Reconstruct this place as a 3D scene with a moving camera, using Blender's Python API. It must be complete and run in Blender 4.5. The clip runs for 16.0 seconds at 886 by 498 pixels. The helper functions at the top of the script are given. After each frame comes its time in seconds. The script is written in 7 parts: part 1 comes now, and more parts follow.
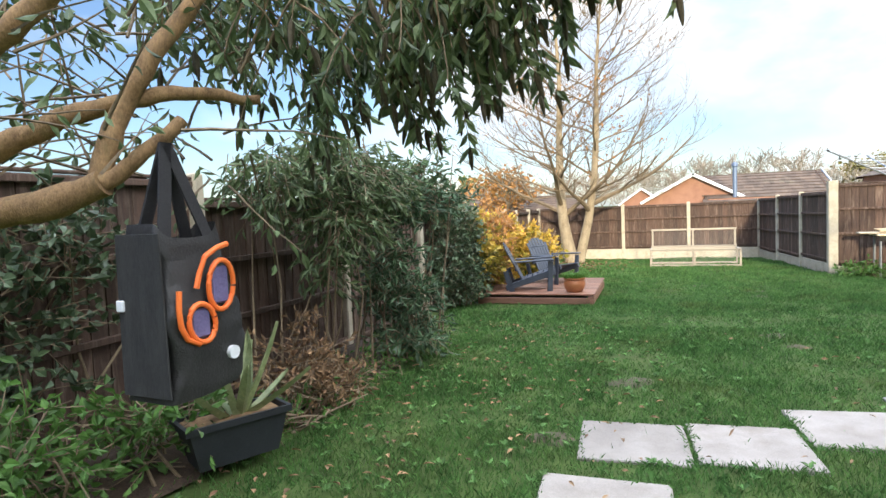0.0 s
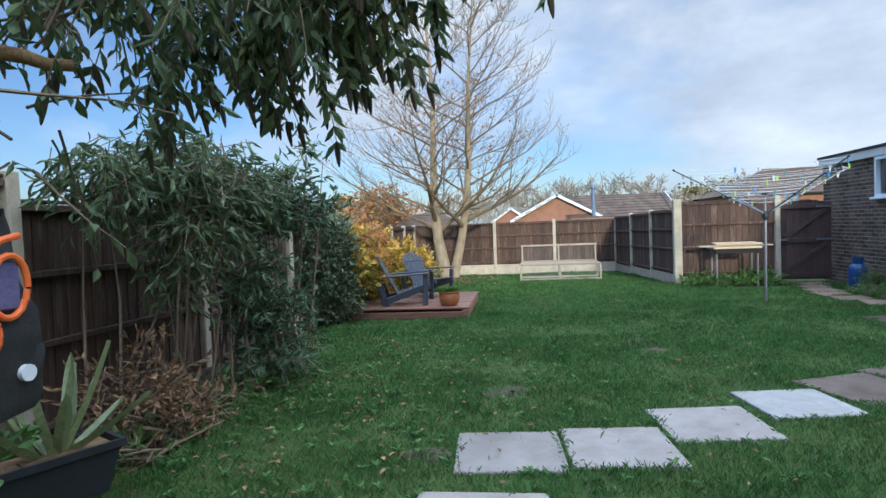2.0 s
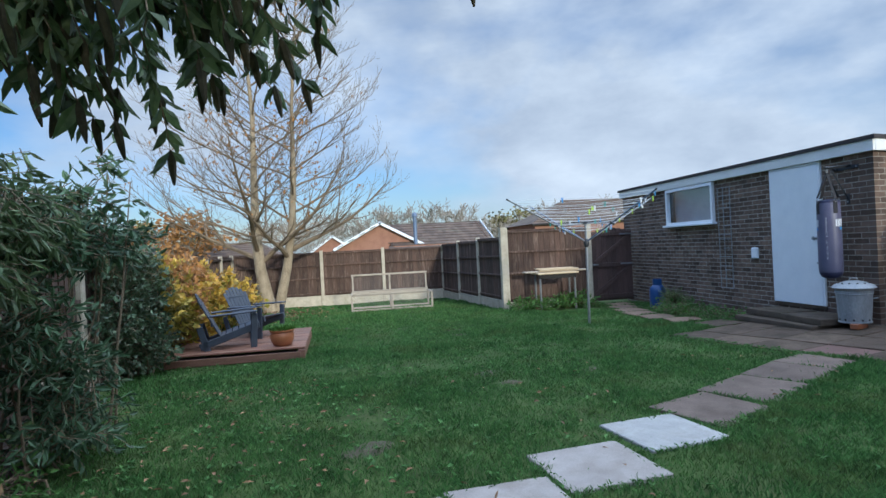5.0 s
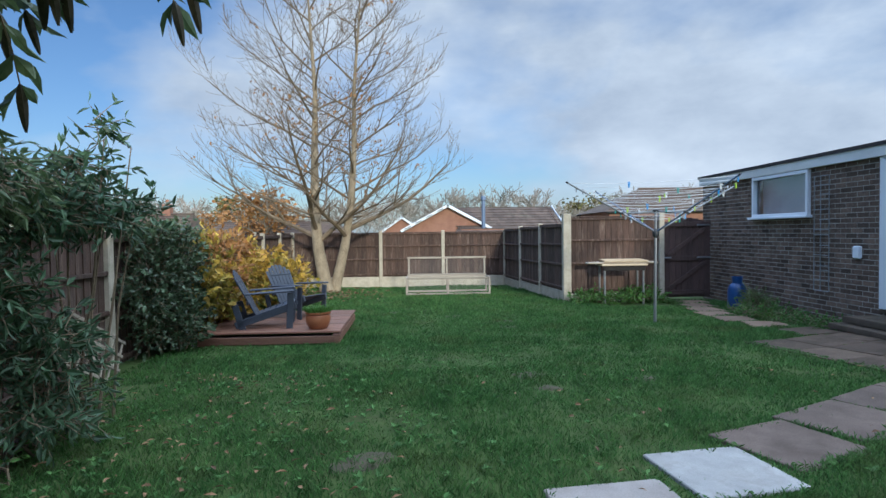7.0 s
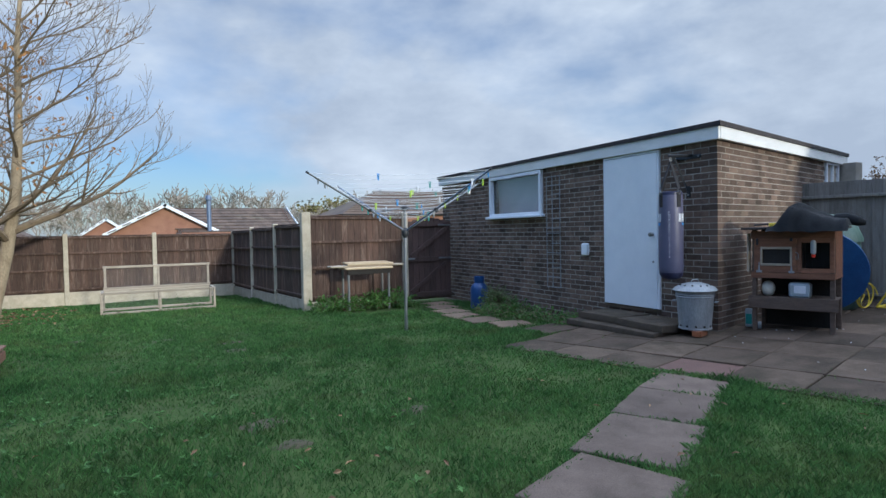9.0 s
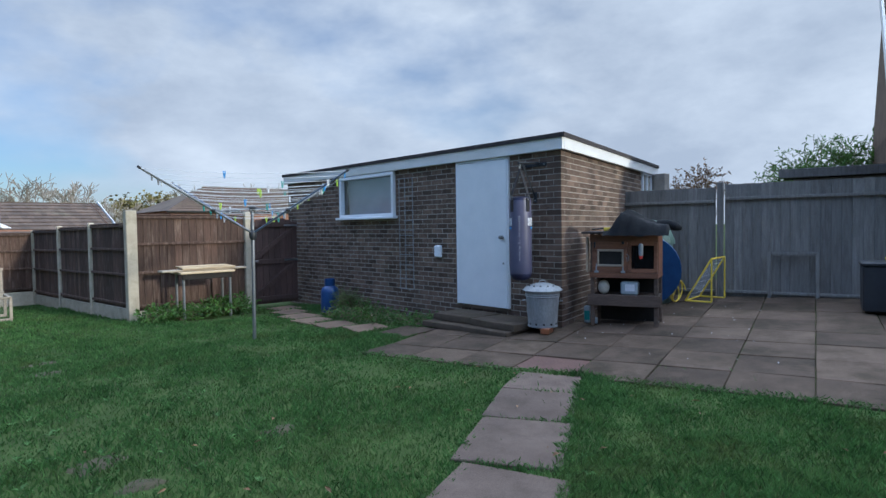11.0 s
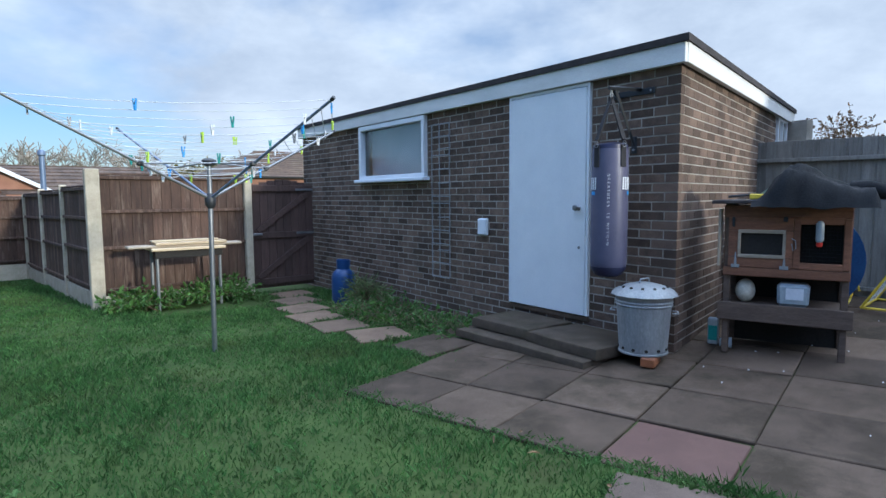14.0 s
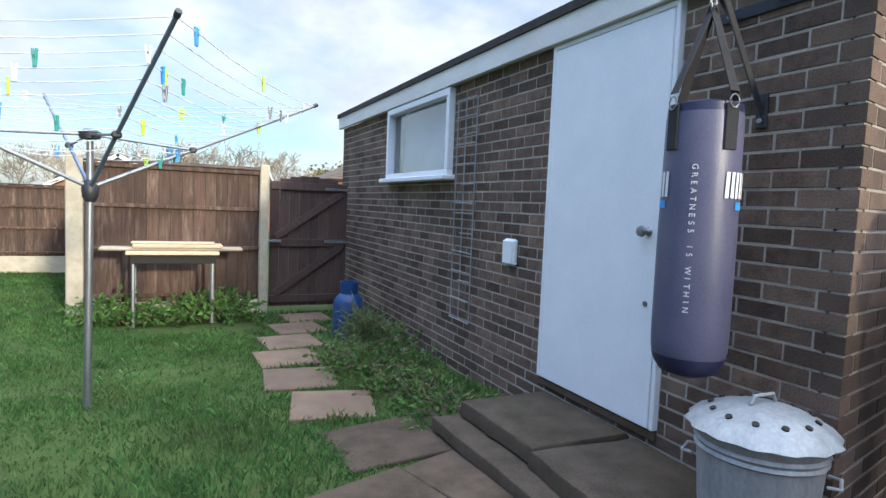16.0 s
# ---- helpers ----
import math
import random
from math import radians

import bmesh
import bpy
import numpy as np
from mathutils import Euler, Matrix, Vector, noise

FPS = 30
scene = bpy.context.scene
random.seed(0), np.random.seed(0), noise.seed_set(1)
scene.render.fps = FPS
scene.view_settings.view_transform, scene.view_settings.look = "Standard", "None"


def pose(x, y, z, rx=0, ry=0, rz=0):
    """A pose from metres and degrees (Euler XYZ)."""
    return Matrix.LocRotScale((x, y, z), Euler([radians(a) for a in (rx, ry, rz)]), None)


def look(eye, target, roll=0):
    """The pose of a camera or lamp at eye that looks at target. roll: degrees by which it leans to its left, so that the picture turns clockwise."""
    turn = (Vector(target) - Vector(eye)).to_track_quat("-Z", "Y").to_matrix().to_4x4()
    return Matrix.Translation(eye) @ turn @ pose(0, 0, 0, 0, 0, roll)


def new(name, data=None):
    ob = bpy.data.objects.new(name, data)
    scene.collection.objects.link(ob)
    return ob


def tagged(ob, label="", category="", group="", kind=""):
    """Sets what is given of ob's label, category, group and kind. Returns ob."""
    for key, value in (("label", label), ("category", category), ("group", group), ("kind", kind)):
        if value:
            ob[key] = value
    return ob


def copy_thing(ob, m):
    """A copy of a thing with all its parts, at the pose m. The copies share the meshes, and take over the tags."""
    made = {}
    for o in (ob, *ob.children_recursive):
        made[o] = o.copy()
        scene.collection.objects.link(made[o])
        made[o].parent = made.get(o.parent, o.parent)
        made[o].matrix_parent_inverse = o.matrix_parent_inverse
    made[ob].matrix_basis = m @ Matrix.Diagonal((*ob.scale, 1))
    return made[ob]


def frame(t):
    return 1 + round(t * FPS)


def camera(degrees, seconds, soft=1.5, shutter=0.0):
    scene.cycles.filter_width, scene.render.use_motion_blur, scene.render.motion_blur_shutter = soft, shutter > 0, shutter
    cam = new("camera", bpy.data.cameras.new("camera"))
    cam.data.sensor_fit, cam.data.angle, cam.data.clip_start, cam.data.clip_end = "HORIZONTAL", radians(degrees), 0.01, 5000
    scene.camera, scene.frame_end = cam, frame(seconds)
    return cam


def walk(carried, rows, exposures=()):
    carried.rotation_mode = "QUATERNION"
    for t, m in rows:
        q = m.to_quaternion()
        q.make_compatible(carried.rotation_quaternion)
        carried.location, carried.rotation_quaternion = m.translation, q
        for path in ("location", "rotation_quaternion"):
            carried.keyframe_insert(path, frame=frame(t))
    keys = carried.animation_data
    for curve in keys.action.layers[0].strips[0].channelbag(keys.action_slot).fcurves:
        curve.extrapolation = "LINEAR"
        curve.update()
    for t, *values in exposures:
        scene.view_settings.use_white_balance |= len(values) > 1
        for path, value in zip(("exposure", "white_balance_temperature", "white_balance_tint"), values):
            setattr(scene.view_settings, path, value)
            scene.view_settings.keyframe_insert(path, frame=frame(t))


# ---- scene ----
cam = camera(74.5, 16.0)
PATH = [
    (0, (0.375, -0.522, 1.377), (-0.333, 1.345, 1.252), -2.4),
    (0.5, (0.487, -0.632, 1.319), (-0.038, 1.296, 1.22), -1.6),
    (1, (0.488, -0.661, 1.278), (0.061, 1.292, 1.217), -1.7),
    (1.5, (0.454, -0.6, 1.268), (0.075, 1.363, 1.207), -1.8),
    (2, (0.348, -0.319, 1.285), (0.05, 1.657, 1.209), -2.2),
    (2.5, (0.301, 0.034, 1.313), (0.161, 2.028, 1.274), -1.9),
    (3, (0.204, 0.291, 1.331), (0.307, 2.288, 1.365), -0.9),
    (3.5, (0.119, 0.244, 1.289), (0.405, 2.222, 1.366), -2.7),
    (3.7, (0.017, 0.199, 1.322), (0.36, 2.168, 1.387), -3.1),
    (6, (0.188, 0.28, 1.336), (0.405, 2.268, 1.301), -2.6),
    (6.5, (0.33, 0.461, 1.347), (0.445, 2.457, 1.31), -1.8),
    (7, (0.475, 0.805, 1.316), (0.545, 2.803, 1.26), -0.7),
    (7.5, (0.576, 1.207, 1.299), (0.657, 3.203, 1.193), -0.3),
    (8, (0.623, 1.536, 1.292), (0.824, 3.523, 1.187), 0.0),
    (8.5, (0.67, 1.881, 1.244), (1.218, 3.803, 1.169), -0.2),
    (9, (0.735, 2.16, 1.263), (1.662, 3.932, 1.205), -1.1),
    (9.5, (0.648, 2.296, 1.303), (1.953, 3.81, 1.236), -1.1),
    (9.7, (0.602, 2.307, 1.325), (2.015, 3.721, 1.255), -0.9),
    (11.8, (0.702, 2.693, 1.318), (1.942, 4.26, 1.234), -0.6),
    (12, (0.819, 2.811, 1.316), (1.983, 4.435, 1.227), -0.0),
    (12.5, (1.147, 3.197, 1.321), (2.175, 4.909, 1.208), 0.4),
    (13, (1.562, 3.542, 1.319), (2.535, 5.283, 1.179), -1.1),
    (13.5, (2.014, 3.849, 1.294), (3.093, 5.524, 1.116), -0.7),
    (14, (2.55, 4.213, 1.291), (3.758, 5.797, 1.111), -0.4),
    (14.5, (3.123, 4.521, 1.305), (4.345, 6.095, 1.134), -0.5),
    (15, (3.639, 4.87, 1.289), (4.837, 6.463, 1.136), -0.6),
    (15.5, (4.173, 5.153, 1.284), (5.296, 6.8, 1.121), 0.4),
    (16, (4.583, 5.463, 1.264), (5.421, 7.273, 1.116), 2.4),
]
EXPO = [(0.0, 0.78, 6450, 7), (0.5, 0.50, 6350, 7), (1.0, 0.26, 5950, 7), (1.5, 0.13, 5650, 6), (3.0, -0.04, 5350, 4), (8.0, -0.22, 5400, 4), (9.5, -0.24, 5450, 6), (13.0, -0.08, 5350, 5), (14.5, 0.16, 5350, 5), (16.0, 0.50, 6050, 7)]
walk(cam, [(t, look(eye, target, roll)) for t, eye, target, roll in PATH], EXPO)

# ---- light ----
SUN_EL, SUN_AZ = 13.0, 168.0      # degrees; azimuth clockwise from +y

world = bpy.data.worlds.new("sky")
scene.world = world
world.use_nodes = True
nt = world.node_tree
nt.nodes.clear()


def nd(tree, kind, **kw):
    n = tree.nodes.new(kind)
    for k, v in kw.items():
        n.inputs[k.replace("_", " ")].default_value = v
    return n


out = nt.nodes.new("ShaderNodeOutputWorld")
sky = nt.nodes.new("ShaderNodeTexSky")
sky.sky_type = "NISHITA"
sky.sun_disc = False
sky.sun_elevation, sky.sun_rotation = radians(SUN_EL + 10), radians(SUN_AZ)
sky.air_density, sky.dust_density, sky.ozone_density = 1.0, 1.0, 1.5
tc = nt.nodes.new("ShaderNodeTexCoord")
mp = nt.nodes.new("ShaderNodeMapping")
mp.inputs["Scale"].default_value = (1.0, 1.0, 2.0)
cl = nd(nt, "ShaderNodeTexNoise", Scale=2.1, Detail=6.0, Roughness=0.5, Distortion=0.1)
rp = nt.nodes.new("ShaderNodeValToRGB")
rp.color_ramp.elements[0].position, rp.color_ramp.elements[1].position = 0.38, 0.58
cl2 = nd(nt, "ShaderNodeTexNoise", Scale=3.2, Detail=6.0, Roughness=0.6)
rp2 = nt.nodes.new("ShaderNodeValToRGB")
rp2.color_ramp.elements[0].position, rp2.color_ramp.elements[0].color = 0.35, (0.61, 0.64, 0.71, 1)
rp2.color_ramp.elements[1].position, rp2.color_ramp.elements[1].color = 0.72, (0.98, 0.98, 1.0, 1)
sk = nt.nodes.new("ShaderNodeMix")
sk.data_type, sk.blend_type = "RGBA", "MULTIPLY"
sk.inputs[0].default_value = 1.0
sk.inputs[7].default_value = (0.105, 0.112, 0.128, 1)
mx = nt.nodes.new("ShaderNodeMix")
mx.data_type = "RGBA"
bg = nd(nt, "ShaderNodeBackground", Strength=1.0)
L = nt.links.new
L(tc.outputs["Generated"], mp.inputs[0])
L(mp.outputs[0], cl.inputs["Vector"])
L(mp.outputs[0], cl2.inputs["Vector"])
# the cloud bank thickens towards +x
sx = nt.nodes.new("ShaderNodeSeparateXYZ")
L(tc.outputs["Generated"], sx.inputs[0])
bank = nt.nodes.new("ShaderNodeMath")
bank.operation = "MULTIPLY_ADD"
bank.inputs[1].default_value = 0.20
L(sx.outputs["X"], bank.inputs[0])
L(cl.outputs["Fac"], bank.inputs[2])
L(bank.outputs[0], rp.inputs[0])
L(cl2.outputs["Fac"], rp2.inputs[0])
L(sky.outputs[0], sk.inputs[6])
L(rp.outputs[0], mx.inputs[0])
L(sk.outputs[2], mx.inputs[6])
L(rp2.outputs[0], mx.inputs[7])
# an overcast dome is brightest overhead, out of the camera's view
zr = nd(nt, "ShaderNodeMapRange")
zr.interpolation_type = "SMOOTHSTEP"
zr.inputs["From Min"].default_value, zr.inputs["From Max"].default_value = 0.42, 0.85
zr.inputs["To Min"].default_value, zr.inputs["To Max"].default_value = 0.94, 5.4
L(sx.outputs["Z"], zr.inputs["Value"])
L(zr.outputs[0], bg.inputs["Strength"])
L(mx.outputs[2], bg.inputs[0])
L(bg.outputs[0], out.inputs[0])

sun = new("sun", bpy.data.lights.new("sun", "SUN"))
sun.data.energy, sun.data.angle, sun.data.color = 3.6, radians(4.0), (1.0, 0.87, 0.68)
az, el = radians(SUN_AZ), radians(SUN_EL)
sun_to = Vector((math.sin(az) * math.cos(el), math.cos(az) * math.cos(el), math.sin(el)))
sun.matrix_world = look((0, 0, 30), Vector((0, 0, 30)) - sun_to)


# ---- materials ----
def mat(name, dark, light, rough=0.7, scale=6.0, fine=60.0, bump=0.2, metal=0.0, vary="", amount=0.3, stretch=(1, 1, 1), spec=0.5, thin=0.0, patch=0.0, patch_col=(0.3, 0.3, 0.25)):
    """Two scales of noise between two colours; vary 'object' or 'island' shifts each piece's tone; thin lets light through leaves."""
    m = bpy.data.materials.new(name)
    m.use_nodes = True
    t = m.node_tree
    b = t.nodes["Principled BSDF"]
    b.inputs["Roughness"].default_value, b.inputs["Metallic"].default_value = rough, metal
    b.inputs["Specular IOR Level"].default_value = spec
    co = t.nodes.new("ShaderNodeTexCoord")
    ma = t.nodes.new("ShaderNodeMapping")
    ma.inputs["Scale"].default_value = stretch
    t.links.new(co.outputs["Object"], ma.inputs[0])
    oi = t.nodes.new("ShaderNodeObjectInfo")
    if vary == "object":
        mu = t.nodes.new("ShaderNodeMath")
        mu.operation = "MULTIPLY"
        mu.inputs[1].default_value = 37.0
        t.links.new(oi.outputs["Random"], mu.inputs[0])
        t.links.new(mu.outputs[0], ma.inputs["Location"])
    n1 = nd(t, "ShaderNodeTexNoise", Scale=scale, Detail=5.0, Roughness=0.6)
    n2 = nd(t, "ShaderNodeTexNoise", Scale=fine, Detail=3.0, Roughness=0.6)
    for n in (n1, n2):
        t.links.new(ma.outputs[0], n.inputs["Vector"])
    av = t.nodes.new("ShaderNodeMix")
    av.inputs[0].default_value = 0.45
    t.links.new(n1.outputs["Fac"], av.inputs[2])
    t.links.new(n2.outputs["Fac"], av.inputs[3])
    ra = t.nodes.new("ShaderNodeValToRGB")
    ra.color_ramp.elements[0].position, ra.color_ramp.elements[0].color = 0.34, (*dark, 1)
    ra.color_ramp.elements[1].position, ra.color_ramp.elements[1].color = 0.66, (*light, 1)
    t.links.new(av.outputs[0], ra.inputs[0])
    col = ra.outputs[0]
    if patch > 0:
        n3 = nd(t, "ShaderNodeTexNoise", Scale=scale * 0.6, Detail=8.0, Roughness=0.7)
        t.links.new(ma.outputs[0], n3.inputs["Vector"])
        r3 = t.nodes.new("ShaderNodeValToRGB")
        r3.color_ramp.elements[0].position, r3.color_ramp.elements[1].position = 0.56 - 0.1 * patch, 0.72 - 0.1 * patch
        t.links.new(n3.outputs["Fac"], r3.inputs[0])
        m3 = t.nodes.new("ShaderNodeMix")
        m3.data_type = "RGBA"
        m3.inputs[7].default_value = (*patch_col, 1)
        sc = t.nodes.new("ShaderNodeMath")
        sc.operation = "MULTIPLY"
        sc.inputs[1].default_value = min(1, patch)
        t.links.new(r3.outputs[0], sc.inputs[0])
        t.links.new(sc.outputs[0], m3.inputs[0])
        t.links.new(col, m3.inputs[6])
        col = m3.outputs[2]
    if vary:
        src = oi.outputs["Random"]
        if vary == "island":
            src = t.nodes.new("ShaderNodeNewGeometry").outputs["Random Per Island"]
        mr = nd(t, "ShaderNodeMapRange")
        mr.inputs["To Min"].default_value, mr.inputs["To Max"].default_value = 1 - amount, 1 + amount
        t.links.new(src, mr.inputs["Value"])
        hs = t.nodes.new("ShaderNodeHueSaturation")
        t.links.new(mr.outputs[0], hs.inputs["Value"])
        t.links.new(col, hs.inputs["Color"])
        col = hs.outputs[0]
    t.links.new(col, b.inputs["Base Color"])
    if bump:
        bu = nd(t, "ShaderNodeBump", Strength=bump, Distance=0.01)
        t.links.new(av.outputs[0], bu.inputs["Height"])
        t.links.new(bu.outputs[0], b.inputs["Normal"])
    if thin:
        tr = t.nodes.new("ShaderNodeBsdfTranslucent")
        ms = t.nodes.new("ShaderNodeMixShader")
        ms.inputs[0].default_value = thin
        t.links.new(col, tr.inputs[0])
        t.links.new(b.outputs[0], ms.inputs[1])
        t.links.new(tr.outputs[0], ms.inputs[2])
        t.links.new(ms.outputs[0], t.nodes["Material Output"].inputs[0])
    return m


M_GROUND = mat("turf_soil", (0.034, 0.056, 0.015), (0.070, 0.104, 0.028), 0.95, 2.6, 40, 0.6, patch=0.45, patch_col=(0.055, 0.046, 0.022), spec=0.15)
M_MUD = mat("mud", (0.035, 0.032, 0.015), (0.085, 0.07, 0.036), 0.95, 12, 70, 0.8)
M_SOIL = mat("soil", (0.018, 0.011, 0.007), (0.07, 0.045, 0.028), 0.95, 9, 70, 0.9)
M_GRASS = mat("grass_blade", (0.034, 0.090, 0.022), (0.110, 0.215, 0.062), 0.7, 2.3, 9, 0, vary="island", amount=0.5, thin=0.3, spec=0.15, patch=0.55, patch_col=(0.125, 0.130, 0.045))
M_TUFT = mat("grass_tuft", (0.048, 0.120, 0.030), (0.135, 0.245, 0.076), 0.65, 1.2, 9, 0, vary="island", amount=0.45, thin=0.3, spec=0.2, patch=0.3, patch_col=(0.17, 0.19, 0.06))
M_BRICK = mat("brown_brick", (0.066, 0.047, 0.037), (0.185, 0.126, 0.092), 0.85, 14, 130, 0.5, vary="object", amount=0.42, spec=0.25, patch=0.2, patch_col=(0.20, 0.165, 0.13))
M_BRICK_I = mat("brown_brick_joined", (0.066, 0.047, 0.037), (0.185, 0.126, 0.092), 0.85, 3, 130, 0.5, vary="island", amount=0.42, spec=0.25, patch=0.25, patch_col=(0.15, 0.14, 0.085))
M_MORTAR = mat("mortar", (0.20, 0.18, 0.15), (0.47, 0.43, 0.37), 0.95, 3, 120, 0.4)
M_WHITE = mat("white_paint", (0.70, 0.74, 0.78), (0.82, 0.85, 0.88), 0.45, 3, 90, 0.08)
M_WHITE_OLD = mat("white_fascia", (0.62, 0.62, 0.60), (0.80, 0.80, 0.78), 0.5, 2, 60, 0.1, stretch=(1, 1, 4))
M_FELT = mat("bitumen_felt", (0.02, 0.018, 0.018), (0.06, 0.05, 0.05), 0.9, 12, 150, 0.4)
M_CONC = mat("concrete", (0.36, 0.31, 0.23), (0.56, 0.50, 0.39), 0.9, 7, 110, 0.4, vary="object", amount=0.12, patch=0.35, patch_col=(0.22, 0.22, 0.14))
M_BOARD = mat("fence_board_brown", (0.045, 0.027, 0.020), (0.108, 0.062, 0.043), 0.85, 5, 60, 0.5, vary="object", amount=0.3, stretch=(6, 6, 0.7), patch=0.5, patch_col=(0.25, 0.19, 0.145))
M_BOARD_G = mat("fence_board_grey", (0.12, 0.113, 0.10), (0.25, 0.24, 0.22), 0.9, 5, 60, 0.5, vary="object", amount=0.2, stretch=(6, 6, 0.6))
M_GATE = mat("gate_brown", (0.05, 0.03, 0.026), (0.10, 0.06, 0.05), 0.75, 5, 60, 0.4, vary="object", amount=0.15, stretch=(6, 6, 0.7))
M_SLAB = mat("paving_slab", (0.19, 0.165, 0.145), (0.33, 0.295, 0.265), 0.8, 4, 160, 0.35, vary="object", amount=0.16, patch=0.4, patch_col=(0.14, 0.11, 0.085))
M_SLAB_W = mat("paving_slab_pale", (0.22, 0.215, 0.20), (0.40, 0.39, 0.37), 0.9, 5, 160, 0.35, patch=0.5, patch_col=(0.19, 0.17, 0.14), spec=0.2)
M_SLAB_B = mat("path_slab_brown", (0.060, 0.042, 0.032), (0.140, 0.104, 0.082), 0.8, 3, 160, 0.4, vary="object", amount=0.18, patch=0.6, patch_col=(0.045, 0.034, 0.024), spec=0.3)
M_SLAB_P = mat("patio_slab", (0.050, 0.035, 0.024), (0.132, 0.096, 0.069), 0.82, 2.6, 160, 0.5, vary="object", amount=0.25, patch=0.85, patch_col=(0.036, 0.027, 0.016), spec=0.22)
M_STEP = mat("mossy_step", (0.044, 0.034, 0.023), (0.118, 0.092, 0.068), 0.85, 5, 140, 0.7, vary="object", amount=0.1, patch=0.45, patch_col=(0.046, 0.046, 0.022), spec=0.2)
M_STONE = mat("sandy_slab", (0.10, 0.064, 0.040), (0.19, 0.130, 0.086), 0.85, 5, 140, 0.4, vary="object", amount=0.2, patch=0.4, patch_col=(0.15, 0.10, 0.07))
M_SLAB_R = mat("red_slab", (0.070, 0.034, 0.026), (0.128, 0.066, 0.050), 0.7, 4, 160, 0.3)
M_DECK = mat("deck_board", (0.115, 0.052, 0.030), (0.27, 0.135, 0.085), 0.6, 4, 70, 0.3, vary="object", amount=0.25, stretch=(0.7, 6, 6))
M_CHAIR = mat("slate_plastic", (0.030, 0.037, 0.052), (0.055, 0.066, 0.088), 0.45, 4, 80, 0.1)
M_TERRA = mat("terracotta", (0.22, 0.075, 0.03), (0.36, 0.14, 0.06), 0.4, 6, 90, 0.15)
M_BARK_T = mat("pale_bark", (0.19, 0.145, 0.09), (0.40, 0.32, 0.21), 0.9, 8, 60, 0.6, stretch=(1, 1, 0.5))
M_TWIG = mat("twig", (0.11, 0.08, 0.05), (0.25, 0.185, 0.115), 0.9, 8, 60, 0.2)
M_BARK_B = mat("tan_branch_bark", (0.13, 0.075, 0.034), (0.36, 0.22, 0.10), 0.85, 14, 80, 0.7, stretch=(2, 2, 1), patch=0.3, patch_col=(0.16, 0.15, 0.06))
M_LEAF_B = mat("shrub_leaf", (0.046, 0.080, 0.028), (0.145, 0.195, 0.082), 0.55, 3, 40, 0, vary="island", amount=0.45, thin=0.25)
M_LEAF_D = mat("evergreen_leaf", (0.032, 0.074, 0.032), (0.096, 0.160, 0.078), 0.5, 3, 40, 0, vary="island", amount=0.45, thin=0.18)
M_LEAF_I = mat("ivy_leaf", (0.032, 0.062, 0.028), (0.095, 0.135, 0.065), 0.45, 3, 40, 0, vary="island", amount=0.5, thin=0.15)
M_LEAF_Y = mat("autumn_leaf", (0.30, 0.13, 0.022), (0.56, 0.42, 0.06), 0.6, 2.2, 30, 0, vary="island", amount=0.5, thin=0.3, patch=0.8, patch_col=(0.16, 0.19, 0.03))
M_LEAF_P = mat("pale_shrub_leaf", (0.10, 0.14, 0.05), (0.22, 0.27, 0.11), 0.6, 3, 40, 0, vary="island", amount=0.4, thin=0.3)
M_LEAF_O = mat("orange_leaf", (0.28, 0.12, 0.035), (0.44, 0.24, 0.08), 0.65, 2, 30, 0, vary="island", amount=0.4, thin=0.25)
M_LEAF_F = mat("weed_leaf", (0.045, 0.115, 0.018), (0.12, 0.24, 0.05), 0.55, 3, 40, 0, vary="island", amount=0.4, thin=0.3)
M_DEAD = mat("dead_leaf", (0.12, 0.06, 0.03), (0.28, 0.18, 0.09), 0.9, 3, 40, 0, vary="island", amount=0.5)
M_SEED = mat("seed_head", (0.035, 0.030, 0.016), (0.085, 0.07, 0.04), 0.9, 30, 90, 0.4)
M_AGAVE = mat("succulent_leaf", (0.13, 0.17, 0.07), (0.30, 0.33, 0.16), 0.5, 5, 50, 0.1, vary="island", amount=0.25)
M_BLACK = mat("black_fabric", (0.010, 0.010, 0.012), (0.028, 0.027, 0.030), 0.85, 6, 180, 0.5)
M_DUSTY = mat("dusty_black_fabric", (0.013, 0.013, 0.014), (0.040, 0.039, 0.038), 0.9, 7, 90, 0.6, stretch=(1, 3, 0.6))
M_BLACK_L = mat("black_coated_fabric", (0.009, 0.009, 0.010), (0.026, 0.025, 0.025), 0.6, 9, 120, 0.6)
M_PLAST_K = mat("black_plastic", (0.016, 0.018, 0.022), (0.030, 0.034, 0.040), 0.5, 6, 120, 0.12)
M_ORANGE = mat("orange_piping", (0.75, 0.13, 0.02), (0.85, 0.20, 0.04), 0.5, 6, 90, 0.1)
M_PURPLE = mat("purple_mesh", (0.08, 0.07, 0.16), (0.16, 0.14, 0.28), 0.8, 20, 120, 0.3)
M_ZINC = mat("galvanised_steel", (0.22, 0.235, 0.245), (0.38, 0.395, 0.405), 0.6, 7, 60, 0.12, metal=0.4, stretch=(1, 1, 0.4), patch=0.45, patch_col=(0.46, 0.46, 0.45))
M_STEEL = mat("grey_steel", (0.20, 0.21, 0.225), (0.32, 0.33, 0.345), 0.4, 8, 80, 0.05, metal=0.7)
M_BLUEARM = mat("blue_grey_tube", (0.10, 0.14, 0.22), (0.17, 0.22, 0.32), 0.4, 8, 80, 0.05, metal=0.3)
